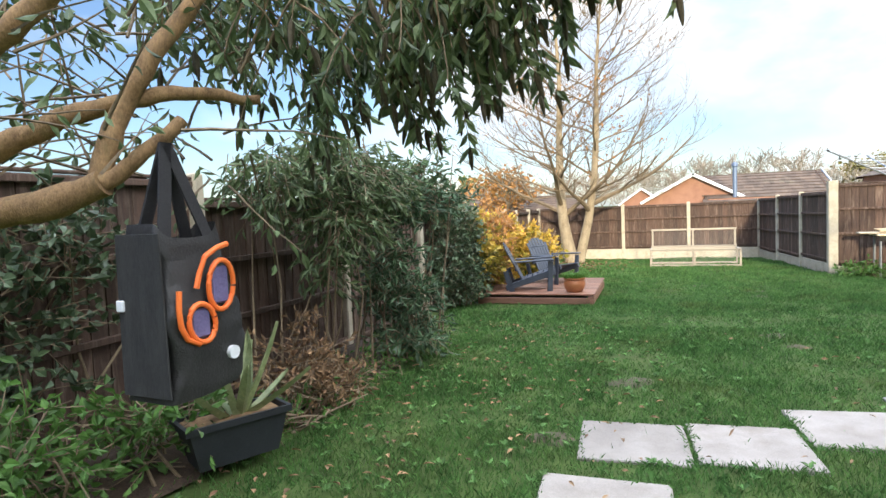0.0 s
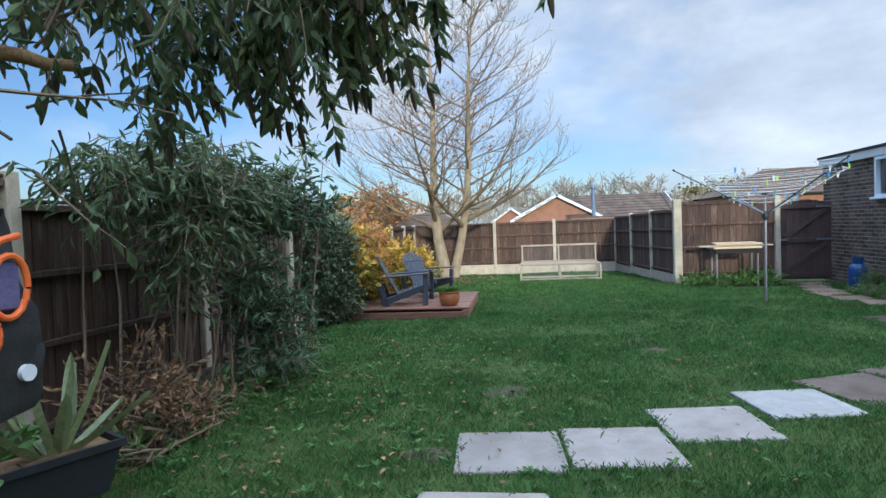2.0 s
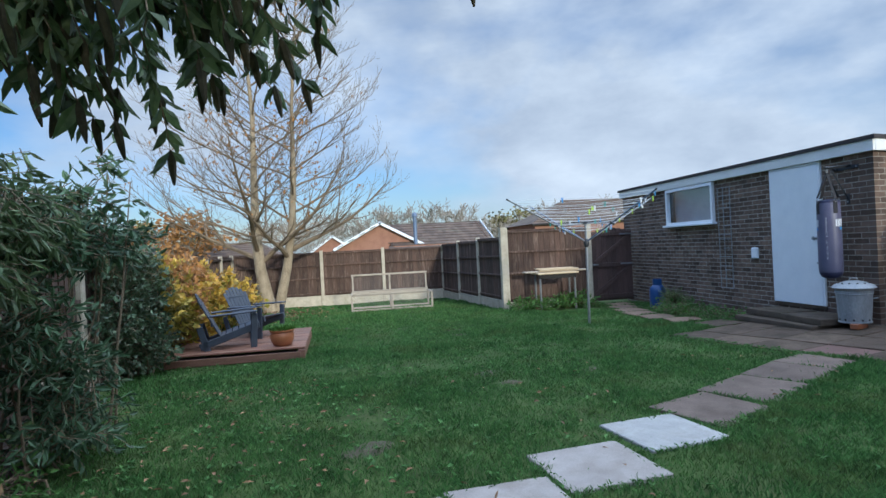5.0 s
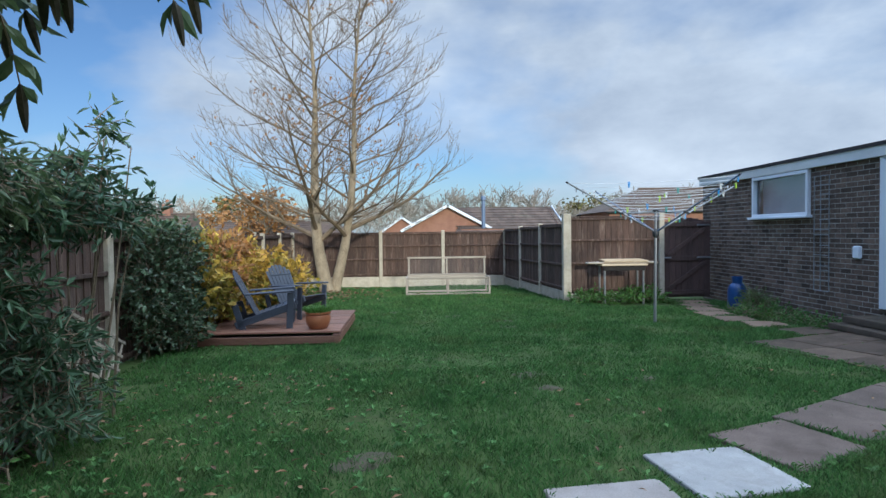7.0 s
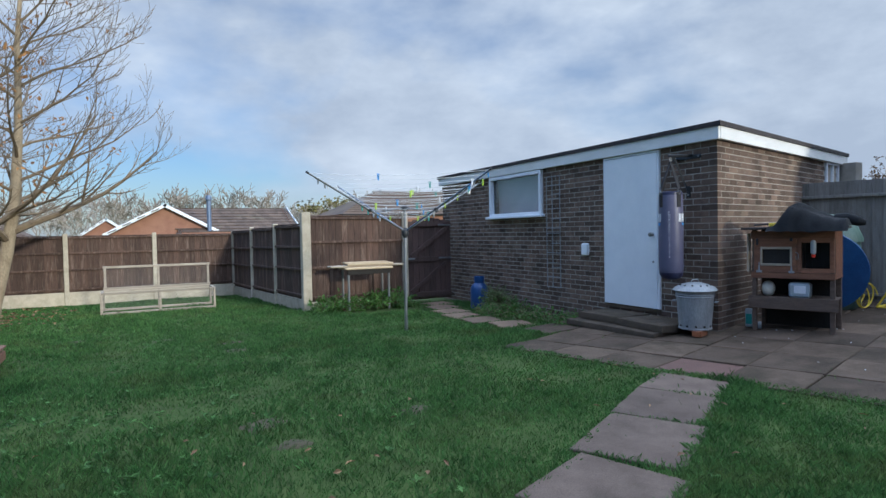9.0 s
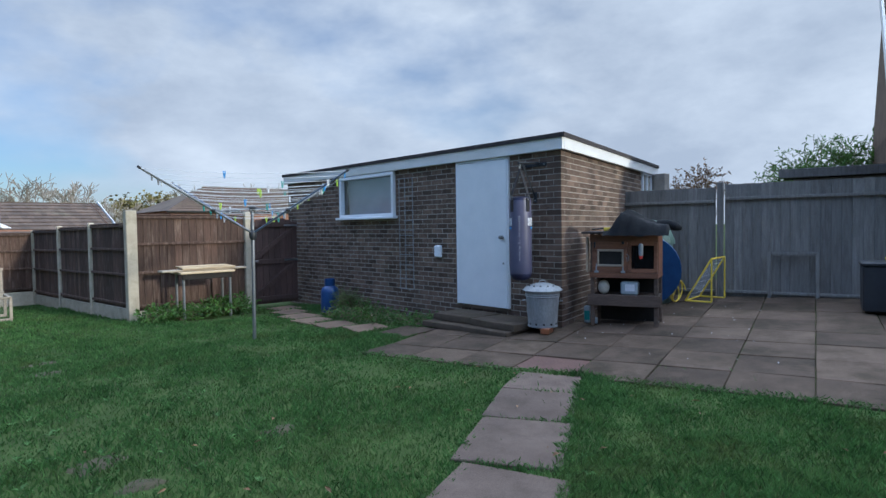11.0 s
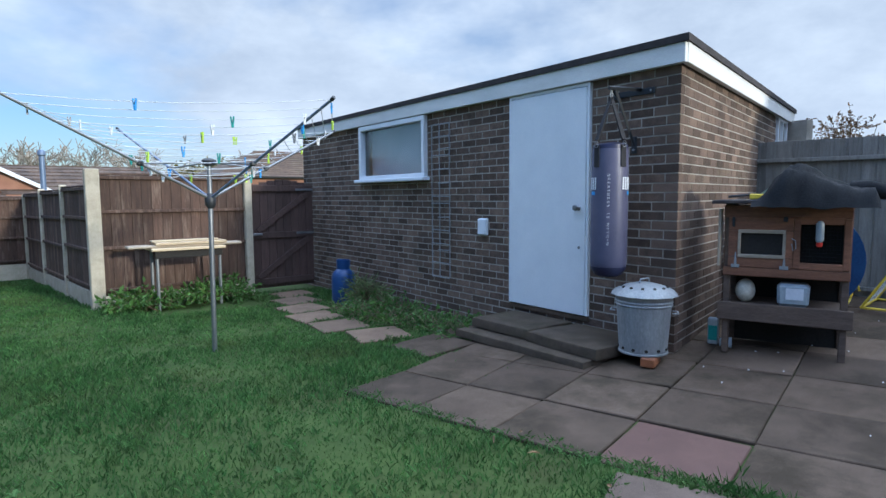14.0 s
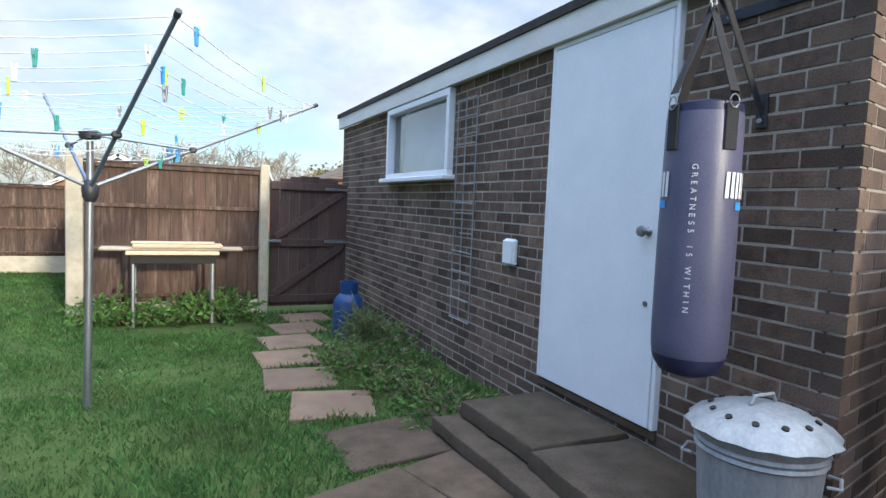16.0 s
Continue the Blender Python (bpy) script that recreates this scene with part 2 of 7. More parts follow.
M_LINE = mat("plastic_line", (0.50, 0.53, 0.57), (0.65, 0.68, 0.70), 0.5, 9, 80, 0)
M_GASBLUE = mat("blue_cylinder_paint", (0.007, 0.036, 0.135), (0.017, 0.066, 0.21), 0.4, 6, 80, 0.1, patch=0.3, patch_col=(0.03, 0.05, 0.11))
M_NAVY = mat("navy_vinyl", (0.070, 0.072, 0.125), (0.115, 0.112, 0.175), 0.42, 4, 130, 0.15)
M_NAVY_D = mat("dark_blue_vinyl", (0.012, 0.014, 0.045), (0.025, 0.028, 0.075), 0.4, 4, 130, 0.15)
M_HUTCH = mat("hutch_wood", (0.135, 0.058, 0.030), (0.30, 0.135, 0.072), 0.65, 4, 60, 0.3, vary="object", amount=0.2, stretch=(0.6, 6, 6))
# greyer weathered wood, darkened further for the shade low on the hutch
M_HUTCH_D = mat("weathered_hutch_wood", (0.060, 0.040, 0.029), (0.135, 0.094, 0.068), 0.8, 4, 60, 0.35, vary="object", amount=0.2, stretch=(0.6, 6, 6))
M_WOODP = mat("pale_timber", (0.38, 0.29, 0.18), (0.60, 0.49, 0.33), 0.75, 5, 60, 0.3, vary="object", amount=0.15, stretch=(0.6, 5, 5))
M_TIMBER = mat("weathered_timber", (0.24, 0.20, 0.15), (0.42, 0.36, 0.28), 0.85, 5, 60, 0.3, vary="object", amount=0.15, stretch=(0.6, 5, 5))
# near-black painted for unlit insides and holes, also on some plain dark parts
M_DARK = mat("dark_interior", (0.012, 0.011, 0.010), (0.03, 0.026, 0.022), 0.9, 5, 60, 0.1)
M_BLUE = mat("blue_plastic", (0.012, 0.055, 0.17), (0.03, 0.11, 0.28), 0.35, 4, 60, 0.08)
M_GREENP = mat("green_plastic", (0.055, 0.10, 0.085), (0.11, 0.17, 0.145), 0.45, 4, 60, 0.08)
M_YELLOW = mat("yellow_plastic", (0.65, 0.47, 0.03), (0.85, 0.66, 0.06), 0.5, 5, 60, 0.06)
M_RED = mat("red_plastic", (0.6, 0.03, 0.02), (0.75, 0.06, 0.04), 0.4, 5, 60, 0.05)
M_LIME = mat("lime_plastic", (0.40, 0.62, 0.03), (0.55, 0.75, 0.08), 0.5, 5, 60, 0.05)
M_CYAN = mat("sky_blue_plastic", (0.03, 0.22, 0.60), (0.06, 0.34, 0.72), 0.5, 5, 60, 0.05)
M_CLEARP = mat("cloudy_plastic", (0.28, 0.33, 0.36), (0.42, 0.47, 0.50), 0.35, 5, 60, 0.05)
M_TEAL = mat("teal_label", (0.02, 0.22, 0.20), (0.05, 0.34, 0.30), 0.5, 5, 60, 0.05)
M_ROOF = mat("brown_roof_tile", (0.060, 0.040, 0.030), (0.13, 0.09, 0.065), 0.9, 0.8, 6, 0.3, vary="island", amount=0.25, patch=0.4, patch_col=(0.15, 0.14, 0.09))
M_FARBRICK = mat("far_red_brick", (0.24, 0.115, 0.075), (0.36, 0.19, 0.125), 0.9, 2, 30, 0.2)
# twig colour paled to imitate distance haze
M_FARTWIG = mat("far_twigs", (0.22, 0.185, 0.145), (0.38, 0.33, 0.27), 0.95, 0.4, 3, 0, vary="object", amount=0.25)
M_FARLEAF = mat("far_olive_leaf", (0.10, 0.095, 0.03), (0.22, 0.19, 0.06), 0.9, 0.4, 3, 0, vary="island", amount=0.4)
M_BLANKET = mat("dark_cover", (0.008, 0.009, 0.011), (0.022, 0.024, 0.027), 0.95, 7, 120, 0.6, spec=0.2)
M_GREYTX = mat("pale_print", (0.62, 0.64, 0.68), (0.75, 0.77, 0.80), 0.6, 6, 60, 0.03)
M_FOAM = mat("scuffed_ball", (0.42, 0.38, 0.30), (0.66, 0.62, 0.52), 0.6, 9, 60, 0.15)


def glass(name, tint, rough=0.05):
    m = bpy.data.materials.new(name)
    m.use_nodes = True
    b = m.node_tree.nodes["Principled BSDF"]
    b.inputs["Base Color"].default_value = (*tint, 1)
    b.inputs["Roughness"].default_value, b.inputs["Transmission Weight"].default_value, b.inputs["IOR"].default_value = rough, 1.0, 1.45
    return m


# grey-blue of the sky's reflection, put into a panel's colour
M_REFLECT = mat("grey_blind", (0.30, 0.34, 0.40), (0.42, 0.46, 0.52), 0.7, 3, 60, 0.05)
M_GLASS = glass("window_glass", (0.92, 0.95, 0.97))


def mesh_material():
    """Fine wire netting: see-through between the wires."""
    m = bpy.data.materials.new("wire_netting")
    m.use_nodes = True
    t = m.node_tree
    b = t.nodes["Principled BSDF"]
    b.inputs["Base Color"].default_value = (0.32, 0.32, 0.32, 1)
    b.inputs["Metallic"].default_value, b.inputs["Roughness"].default_value = 0.4, 0.5
    b.inputs["Alpha"].default_value = 0.04
    return m


M_NET = mesh_material()


# ---- mesh tools ----
class Geo:
    def __init__(self):
        self.v, self.f, self.smooth = [], [], False

    def add(self, vs, fs):
        o = len(self.v)
        self.v.extend(vs)
        self.f.extend(tuple(i + o for i in q) for q in fs)
        return self

    def box(self, c, s, m=None, bev=0.0, taper=1.0):
        """A block of size s about c, with chamfered edges; taper narrows its top."""
        x, y, z = s[0] / 2, s[1] / 2, s[2] / 2
        b = min(bev, 0.45 * min(s))
        vs, fs = [], []
        if b <= 0:
            vs = [(i * x, j * y, k * z) for k in (-1, 1) for j in (-1, 1) for i in (-1, 1)]
            fs = [(0, 2, 3, 1), (4, 5, 7, 6), (0, 1, 5, 4), (2, 6, 7, 3), (0, 4, 6, 2), (1, 3, 7, 5)]
        else:
            ring = [(x - b, y), (-(x - b), y), (-x, y - b), (-x, -(y - b)), (-(x - b), -y), (x - b, -y), (x, -(y - b)), (x, y - b)]
            tight = [(px * (x - b) / x, py * (y - b) / y) for px, py in ring]
            for z0, rr in ((-z, tight), (-z + b, ring), (z - b, ring), (z, tight)):
                vs.extend((px, py, z0) for px, py in rr)
            for k in range(3):
                for i in range(8):
                    j = (i + 1) % 8
                    fs.append((k * 8 + i, k * 8 + j, k * 8 + 8 + j, k * 8 + 8 + i))
            fs += [tuple(reversed(range(8))), tuple(range(24, 32))]
        if taper != 1.0:
            vs = [(px * (1 + (taper - 1) * (pz / z + 1) / 2), py * (1 + (taper - 1) * (pz / z + 1) / 2), pz) for px, py, pz in vs]
        if m is not None:
            vs = [tuple(m @ Vector(p)) for p in vs]
        return self.add([(p[0] + c[0], p[1] + c[1], p[2] + c[2]) for p in vs], fs)

    def tube(self, pts, rads, n=8, cap=True):
        pts = [Vector(p) for p in pts]
        if not hasattr(rads, "__len__"):
            rads = [rads] * len(pts)
        o = len(self.v)
        up = Vector((0.31, 0.17, 0.93))
        for i, p in enumerate(pts):
            d = (pts[min(i + 1, len(pts) - 1)] - pts[max(i - 1, 0)])
            d = d.normalized() if d.length > 1e-9 else Vector((0, 0, 1))
            a = d.cross(up)
            if a.length < 0.05:
                a = d.cross(Vector((1, 0, 0)))
            a.normalize()
            b = d.cross(a)
            for k in range(n):
                w = 2 * math.pi * k / n
                q = p + (a * math.cos(w) + b * math.sin(w)) * rads[i]
                self.v.append((q.x, q.y, q.z))
        for i in range(len(pts) - 1):
            for k in range(n):
                j = (k + 1) % n
                self.f.append((o + i * n + k, o + (i + 1) * n + k, o + (i + 1) * n + j, o + i * n + j))
        if cap:
            self.f.append(tuple(o + k for k in range(n)))
            self.f.append(tuple(o + (len(pts) - 1) * n + k for k in reversed(range(n))))
        return self

    def lathe(self, prof, n=24, c=(0, 0, 0), wave=None):
        """Turns a profile of (radius, height) about the upright axis."""
        o = len(self.v)
        for r, z in prof:
            for k in range(n):
                w = 2 * math.pi * k / n
                rr = r * (wave(w, z) if wave else 1)
                self.v.append((c[0] + rr * math.cos(w), c[1] + rr * math.sin(w), c[2] + z))
        for i in range(len(prof) - 1):
            for k in range(n):
                j = (k + 1) % n
                self.f.append((o + i * n + k, o + i * n + j, o + (i + 1) * n + j, o + (i + 1) * n + k))
        self.f.append(tuple(o + k for k in reversed(range(n))))
        self.f.append(tuple(o + (len(prof) - 1) * n + k for k in range(n)))
        return self

    def leaf(self, p, d, length, width, nrm=None, fold=0.25):
        """A folded pointed blade from p along d."""
        d = d.normalized()
        n = nrm if nrm is not None else Vector((random.gauss(0, 1), random.gauss(0, 1), random.gauss(0, 1)))
        s = d.cross(n)
        if s.length < 1e-3:
            s = d.cross(Vector((0.3, 0.8, 0.5)))
        s.normalize()
        n = s.cross(d)
        a, b, t = p + d * length * 0.42, p + d * length * 0.7, p + d * length - n * length * 0.1
        w1, w2, up = s * width * 0.5, s * width * 0.34, n * width * fold
        vs = [p, a + w1 + up, a, a - w1 + up, b + w2 + up * 0.7, b - w2 + up * 0.7, t]
        return self.add([(q.x, q.y, q.z) for q in vs], [(0, 2, 1), (0, 3, 2), (1, 2, 6, 4), (2, 3, 5, 6)])

    def mesh(self, name, material):
        me = bpy.data.meshes.new(name)
        me.from_pydata(self.v, [], self.f)
        me.materials.append(material)
        if self.smooth:
            me.polygons.foreach_set("use_smooth", [True] * len(me.polygons))
            try:
                me.set_sharp_from_angle(angle=radians(38))
            except AttributeError:
                pass
        me.update()
        return me


def soft():
    g = Geo()
    g.smooth = True
    return g


def part(name, g, material, parent, label=""):
    ob = new(name, g.mesh(name, material))
    ob.parent = parent
    if label:
        ob["label"] = label
    return ob


def thing(name, at, label, category, group="", kind="", rz=0.0):
    """An Empty at the base of a thing, whose parts are built about it."""
    e = new(name)
    e.empty_display_size = 0.05
    e.matrix_world = pose(at[0], at[1], at[2], 0, 0, rz)
    return tagged(e, label, category, group, kind)


def solo(name, g, material, label, category, group="", kind="", at=(0, 0, 0), rz=0.0):
    ob = new(name, g.mesh(name, material))
    ob.matrix_world = pose(at[0], at[1], at[2], 0, 0, rz)
    return tagged(ob, label, category, group, kind)


def copies(me_ob, parent, places):
    """More pieces on one mesh, each an object of its own."""
    for m in places:
        o = bpy.data.objects.new(me_ob.name.split(".")[0], me_ob.data)
        scene.collection.objects.link(o)
        o.parent = parent
        o.matrix_local = m


def smooth_step(a, b, x):
    t = min(1, max(0, (x - a) / (b - a)))
    return t * t * (3 - 2 * t)


def gz(x, y):
    """Height of the ground: it falls gently to the back and rises to the side passage."""
    z = -0.021 * min(max(0.0, y - 4.0), 22)
    z += 0.05 * min(max(0.0, x - 5.2), 6.0) * (1 - smooth_step(7.5, 10.5, y))
    return z


def rz_m(a):
    return Matrix.Rotation(radians(a), 4, "Z")


# the side passage block is turned against the garage front
TW = 14.0
GC = Vector((6.75, 6.84, 0))
U = Vector((math.cos(radians(TW)), math.sin(radians(TW)), 0))
V = Vector((math.sin(radians(TW)), -math.cos(radians(TW)), 0))


def uv(s, t, z=0.0):
    p = GC + U * s + V * t
    return Vector((p.x, p.y, z))


# ---- ground ----
def build_ground():
    def axis(lo, hi, step):
        a = list(np.arange(lo, hi + 1e-6, step))
        far = [4, 10, 25, 60, 150, 400, 1000, 2500]
        return [lo - d for d in reversed(far)] + a + [hi + d for d in far]
    xs, ys = axis(-6, 13, 0.25), axis(-6, 20, 0.25)
    g = soft()
    for y in ys:
        for x in xs:
            b = 0.018 * noise.noise((x * 1.1, y * 1.1, 0)) + 0.012 * noise.noise((x * 3.1, y * 3.1, 4)) if -6 <= x <= 5.2 and -6 <= y <= 20 else 0
            g.v.append((float(x), float(y), gz(x, y) + b - 0.012))
    w = len(xs)
    g.f = [(j * w + i, j * w + i + 1, (j + 1) * w + i + 1, (j + 1) * w + i) for j in range(len(ys) - 1) for i in range(w - 1)]
    solo("ground", g, M_GROUND, "damp green lawn ground with bare muddy patches", "ground", kind="structure")


build_ground()


CELLS = {}


def in_slab(x, y, slabs):
    if not CELLS:
        for q in slabs:
            for i in range(-1, 2):
                for j in range(-1, 2):
                    CELLS.setdefault((int(q[0] // 0.5) + i, int(q[1] // 0.5) + j), []).append(q)
    for cx, cy, a, hw, hh in CELLS.get((int(x // 0.5), int(y // 0.5)), ()):
        dx, dy = x - cx, y - cy
        c, s = math.cos(a), math.sin(a)
        if abs(dx * c + dy * s) < hw and abs(-dx * s + dy * c) < hh:
            return True
    return False


# ---- paving ----
SLABS = []     # centre x, y, turn, half sizes: where no grass grows
EDGES = []     # the same for slabs over whose edges grass hangs


def slab_geo(w, h, t=0.05):
    return Geo().box((0, 0, -t / 2), (w, h, t), None, 0.006)


def build_path():
    root = thing("garden_path", (0, 0, 0), "row of square concrete paving slabs set in the lawn", "path", kind="structure")
    # stepping diagonally from the lawn's edge to the patio: centre, turn, length along the path
    rows = [(0.10, 2.12, 3, 0.62), (0.19, 2.95, 4, 0.605), (0.81, 3.05, 5, 0.605), (1.42, 3.46, 7, 0.63), (2.09, 3.89, 9, 0.61),
            (2.72, 4.28, 22, 0.68), (3.42, 4.72, 29, 0.80), (4.10, 5.12, 29, 0.72), (4.69, 5.43, 25, 0.60), (-0.05, 1.50, 2, 0.60)]
    for i, (x, y, a, ln) in enumerate(rows):
        m = pose(x, y, gz(x, y) + 0.008, random.uniform(-0.9, 0.9), random.uniform(-0.9, 0.9), a)
        SLABS.append((x, y, radians(a), ln / 2 - 0.02, 0.275))
        EDGES.append((x, y, radians(a), ln / 2, 0.30, "v" if 3 < i < 9 else "all"))
        mt, lab = (M_SLAB_W, "pale newer slab") if i == 4 else (M_SLAB_B, "brown path slab") if 4 < i < 9 else (M_SLAB, "")
        part("slab", slab_geo(ln, 0.63 if mt is M_SLAB_B else 0.59), mt, root, lab).matrix_local = m


def build_patio():
    root = thing("patio", (0, 0, 0), "damp brown-grey concrete slab patio with mossy joints", "patio", kind="structure")
    kinds = [part("slab", slab_geo(0.617 - d, 0.617 - e), M_SLAB_P, root) for d, e in ((0, 0), (0.003, 0.006), (0.007, 0.002))]
    red = part("slab", slab_geo(0.60, 0.60), M_SLAB_R, root, "red slab")
    places = []

    def lie(s, t, turn=0.0):
        p = uv(s, t)
        nrm = Vector((gz(p.x - 0.2, p.y) - gz(p.x + 0.2, p.y), gz(p.x, p.y - 0.2) - gz(p.x, p.y + 0.2), 0.4)).normalized()
        m = Matrix.Translation((p.x, p.y, gz(p.x, p.y) + 0.008 + random.uniform(-0.004, 0.004))) @ Vector((0, 0, 1)).rotation_difference(nrm).to_matrix().to_4x4() @ pose(0, 0, 0, random.uniform(-0.7, 0.7), random.uniform(-0.7, 0.7), TW + turn + random.uniform(-0.5, 0.5))
        return p, m
    for i in range(-3, 9):
        for j in range(-2, 13):
            s, t = 0.15 + i * 0.622, 0.03 + j * 0.622
            if (i > 0 or (i == 0 and j < -1)) and t < 0:
                continue
            p, m = lie(s, t)
            west = i == -3
            SLABS.append((p.x + (0.06 if west else 0), p.y, radians(TW), 0.26 if west else 0.31, 0.31))
            if west:
                EDGES.append((p.x, p.y, radians(TW), 0.27, 0.31, "west"))
            if (i, j) == (-3, 1):
                red.matrix_local = m
            else:
                places.append(m)
    # the run turns towards the stepping slabs
    for s, t in ((-0.64, -1.87), (0.0, -1.85)):
        p, m = lie(s, t, -10)
        SLABS.append((p.x, p.y, radians(TW - 10), 0.28, 0.28))
        EDGES.append((p.x, p.y, radians(TW - 10), 0.30, 0.30, "west"))
        places.append(m)
    for n, g0 in enumerate(kinds):
        g0.matrix_local = places[n]
        copies(g0, root, places[n + 3::3])


def build_stones():
    root = thing("stepping_stones", (0, 0, 0), "sandy brown stepping slabs leading to the side gate", "path", kind="structure")
    g0 = part("slab", slab_geo(0.55, 0.55), M_STONE, root)
    rows = [(5.56, 9.24, -12), (5.48, 9.95, -6), (5.51, 10.62, 2), (5.64, 11.28, 6), (5.84, 11.95, 8), (6.06, 12.58, 4)]
    ms = []
    for x, y, a in rows:
        SLABS.append((x, y, radians(a), 0.26, 0.26))
        ms.append(pose(x, y, gz(x, y) + 0.010, 0, 0, a))
    g0.matrix_local = ms[0]
    copies(g0, root, ms[1:])


build_path()
build_patio()
build_stones()

# ---- garage ----
WX, Y0, Y1, WT = 6.75, 6.71, 13.64, 2.285      # front plane, near and far ends, wall top
DY0, DY1, DZ0 = 7.55, 8.56, 0.20              # door
NY0, NY1, NZ0, NZ1 = 10.02, 11.62, 1.52, 2.27  # window
SIDE = 5.0
COURSE, LEN = 0.075, 0.225


def brick_geo(l):
    return Geo().box((0, 0, 0), (l - 0.010, 0.10, COURSE - 0.010), None, 0.003)


def build_garage():
    root = thing("garage", (WX, Y0, 0), "flat-roofed dark brown brick garage with white fascia", "garage", kind="structure")
    o = Vector((WX, Y0, 0))
    # walls with the openings left free, set back behind the bricks' faces
    w = Geo()
    d = 0.22
    zb = -0.5

    def seg(y0, y1, z0, z1):
        w.box((0.003 + d / 2, (y0 + y1) / 2 - Y0, (z0 + z1) / 2), (d, y1 - y0, z1 - z0))
    seg(Y0 + 0.07, DY0, zb, WT)
    w.add([(x, y, z) for z in (zb, WT) for x, y in ((0.003, 0.009), (0.1, 0.0335), (0.1, 0.08), (0.003, 0.08))],
          [(3, 2, 1, 0), (4, 5, 6, 7), (0, 1, 5, 4), (1, 2, 6, 5), (2, 3, 7, 6), (3, 0, 4, 7)])
    seg(DY0, DY1, zb, DZ0 - 0.02)
    seg(DY1, NY0, zb, WT)
    seg(NY0, NY1, zb, NZ0)
    seg(NY0, NY1, NZ1, WT)
    seg(NY1, Y1, zb, WT)
    part("front_wall", w, M_MORTAR, root)
    s = Geo()
    s.box((SIDE / 2, d / 2 + 0.006, (zb + WT) / 2), (SIDE, d, WT - zb), None)
    sw = part("side_wall", s, M_MORTAR, root)
    sw.matrix_local = rz_m(TW) @ Matrix.Translation((0.075, -0.003, 0))
    bk = Geo()
    far = U * SIDE
    bk.box((far.x - 0.1, 3.9, 0.9), (0.2, 6.0, 2.8))
    bk.box((2.6, Y1 - Y0 - 0.11, 0.9), (4.9, 0.22, 2.8))
    part("rear_walls", bk, M_MORTAR, root)
    fl = Geo().box((2.6, 3.6, -0.02), (4.7, 6.4, 0.1))
    part("garage_floor", fl, M_CONC, root)
    # fascia and roof
    fa = Geo()
    fa.box((-0.035, (Y1 - Y0) / 2, WT + 0.07), (0.05, Y1 - Y0 + 0.12, 0.15), None, 0.004)
    part("fascia", fa, M_WHITE_OLD, root, "white painted fascia board")
    fs = Geo().box((SIDE / 2, -0.035, WT + 0.07), (SIDE + 0.08, 0.05, 0.15), None, 0.004)
    f2 = part("fascia", fs, M_WHITE_OLD, root)
    f2.matrix_local = rz_m(TW) @ Matrix.Translation((0.0, 0, 0))
    rf = Geo()
    b = U * (SIDE + 0.1)
    ring = [(-0.075, -0.075 - 0.02), (b.x, b.y - 0.08), (b.x, Y1 - Y0 + 0.1), (-0.075, Y1 - Y0 + 0.1)]
    rf.add([(x, y, WT + 0.145) for x, y in ring] + [(x, y, WT + 0.20) for x, y in ring],
           [(3, 2, 1, 0), (4, 5, 6, 7), (0, 1, 5, 4), (1, 2, 6, 5), (2, 3, 7, 6), (3, 0, 4, 7)])
    part("roof", rf, M_FELT, root, "dark felted flat roof edge")
    # bricks: near stretch singly, the rest joined
    full, half = brick_geo(LEN), brick_geo(LEN / 2)
    gfull, ghalf = part("brick", full, M_BRICK, root), part("brick", half, M_BRICK, root)
    loose = {LEN: [], LEN / 2: []}
    joined = Geo()
    n_c = int((WT + 0.30) / COURSE)

    def lay(y, length, z):
        c = (0.05, y + length / 2 - Y0, z)
        rot = pose(c[0] + random.uniform(-0.001, 0.002), c[1], c[2], 0, 0, 90)
        if y < 9.6 and length in loose and len(loose[LEN]) + len(loose[LEN / 2]) < 298 and z > 0.1:
            loose[length].append(rot)
        else:
            joined.box(tuple(rot.translation), (0.10, length - 0.010, COURSE - 0.010), None, 0.003)

    for k in range(n_c):
        z = WT - COURSE * (k + 0.5)
        holes = []
        if z > DZ0 - 0.03:
            holes.append((DY0, DY1))
        if NZ0 - 0.02 < z < NZ1 + 0.05:
            holes.append((NY0, NY1))
        first = LEN / 2 if k % 2 else LEN
        spans, at = [], Y0 + 0.004
        for h0, h1 in holes:
            spans.append((at, h0))
            at = h1
        spans.append((at, Y1))
        for a0, a1 in spans:
            y, l = a0, first
            while y < a1 - 0.03:
                ll = min(l, a1 - y)
                if abs(ll - LEN) < 0.004:
                    ll = LEN
                if y < Y0 + 0.02:
                    # the corner brick's end follows the turned side wall
                    ya, yb, zz = y - Y0 - 0.004, y + ll - Y0 - 0.005, COURSE / 2 - 0.005
                    dp = 0.21 if k % 2 else 0.1
                    sk_ = 0.249 * dp
                    joined.add([(0, ya, z - zz), (dp, ya + sk_, z - zz), (dp, yb, z - zz), (0, yb, z - zz), (0, ya, z + zz), (dp, ya + sk_, z + zz), (dp, yb, z + zz), (0, yb, z + zz)],
                               [(3, 2, 1, 0), (4, 5, 6, 7), (0, 1, 5, 4), (1, 2, 6, 5), (2, 3, 7, 6), (3, 0, 4, 7)])
                else:
                    lay(y, ll, z)
                y += ll
                l = LEN
    for l, ob in ((LEN, gfull), (LEN / 2, ghalf)):
        ob.matrix_local = loose[l][0]
        copies(ob, root, loose[l][1:])
    tagged(part("bricks", joined, M_BRICK_I, root), kind="stuff")
    sj = Geo()
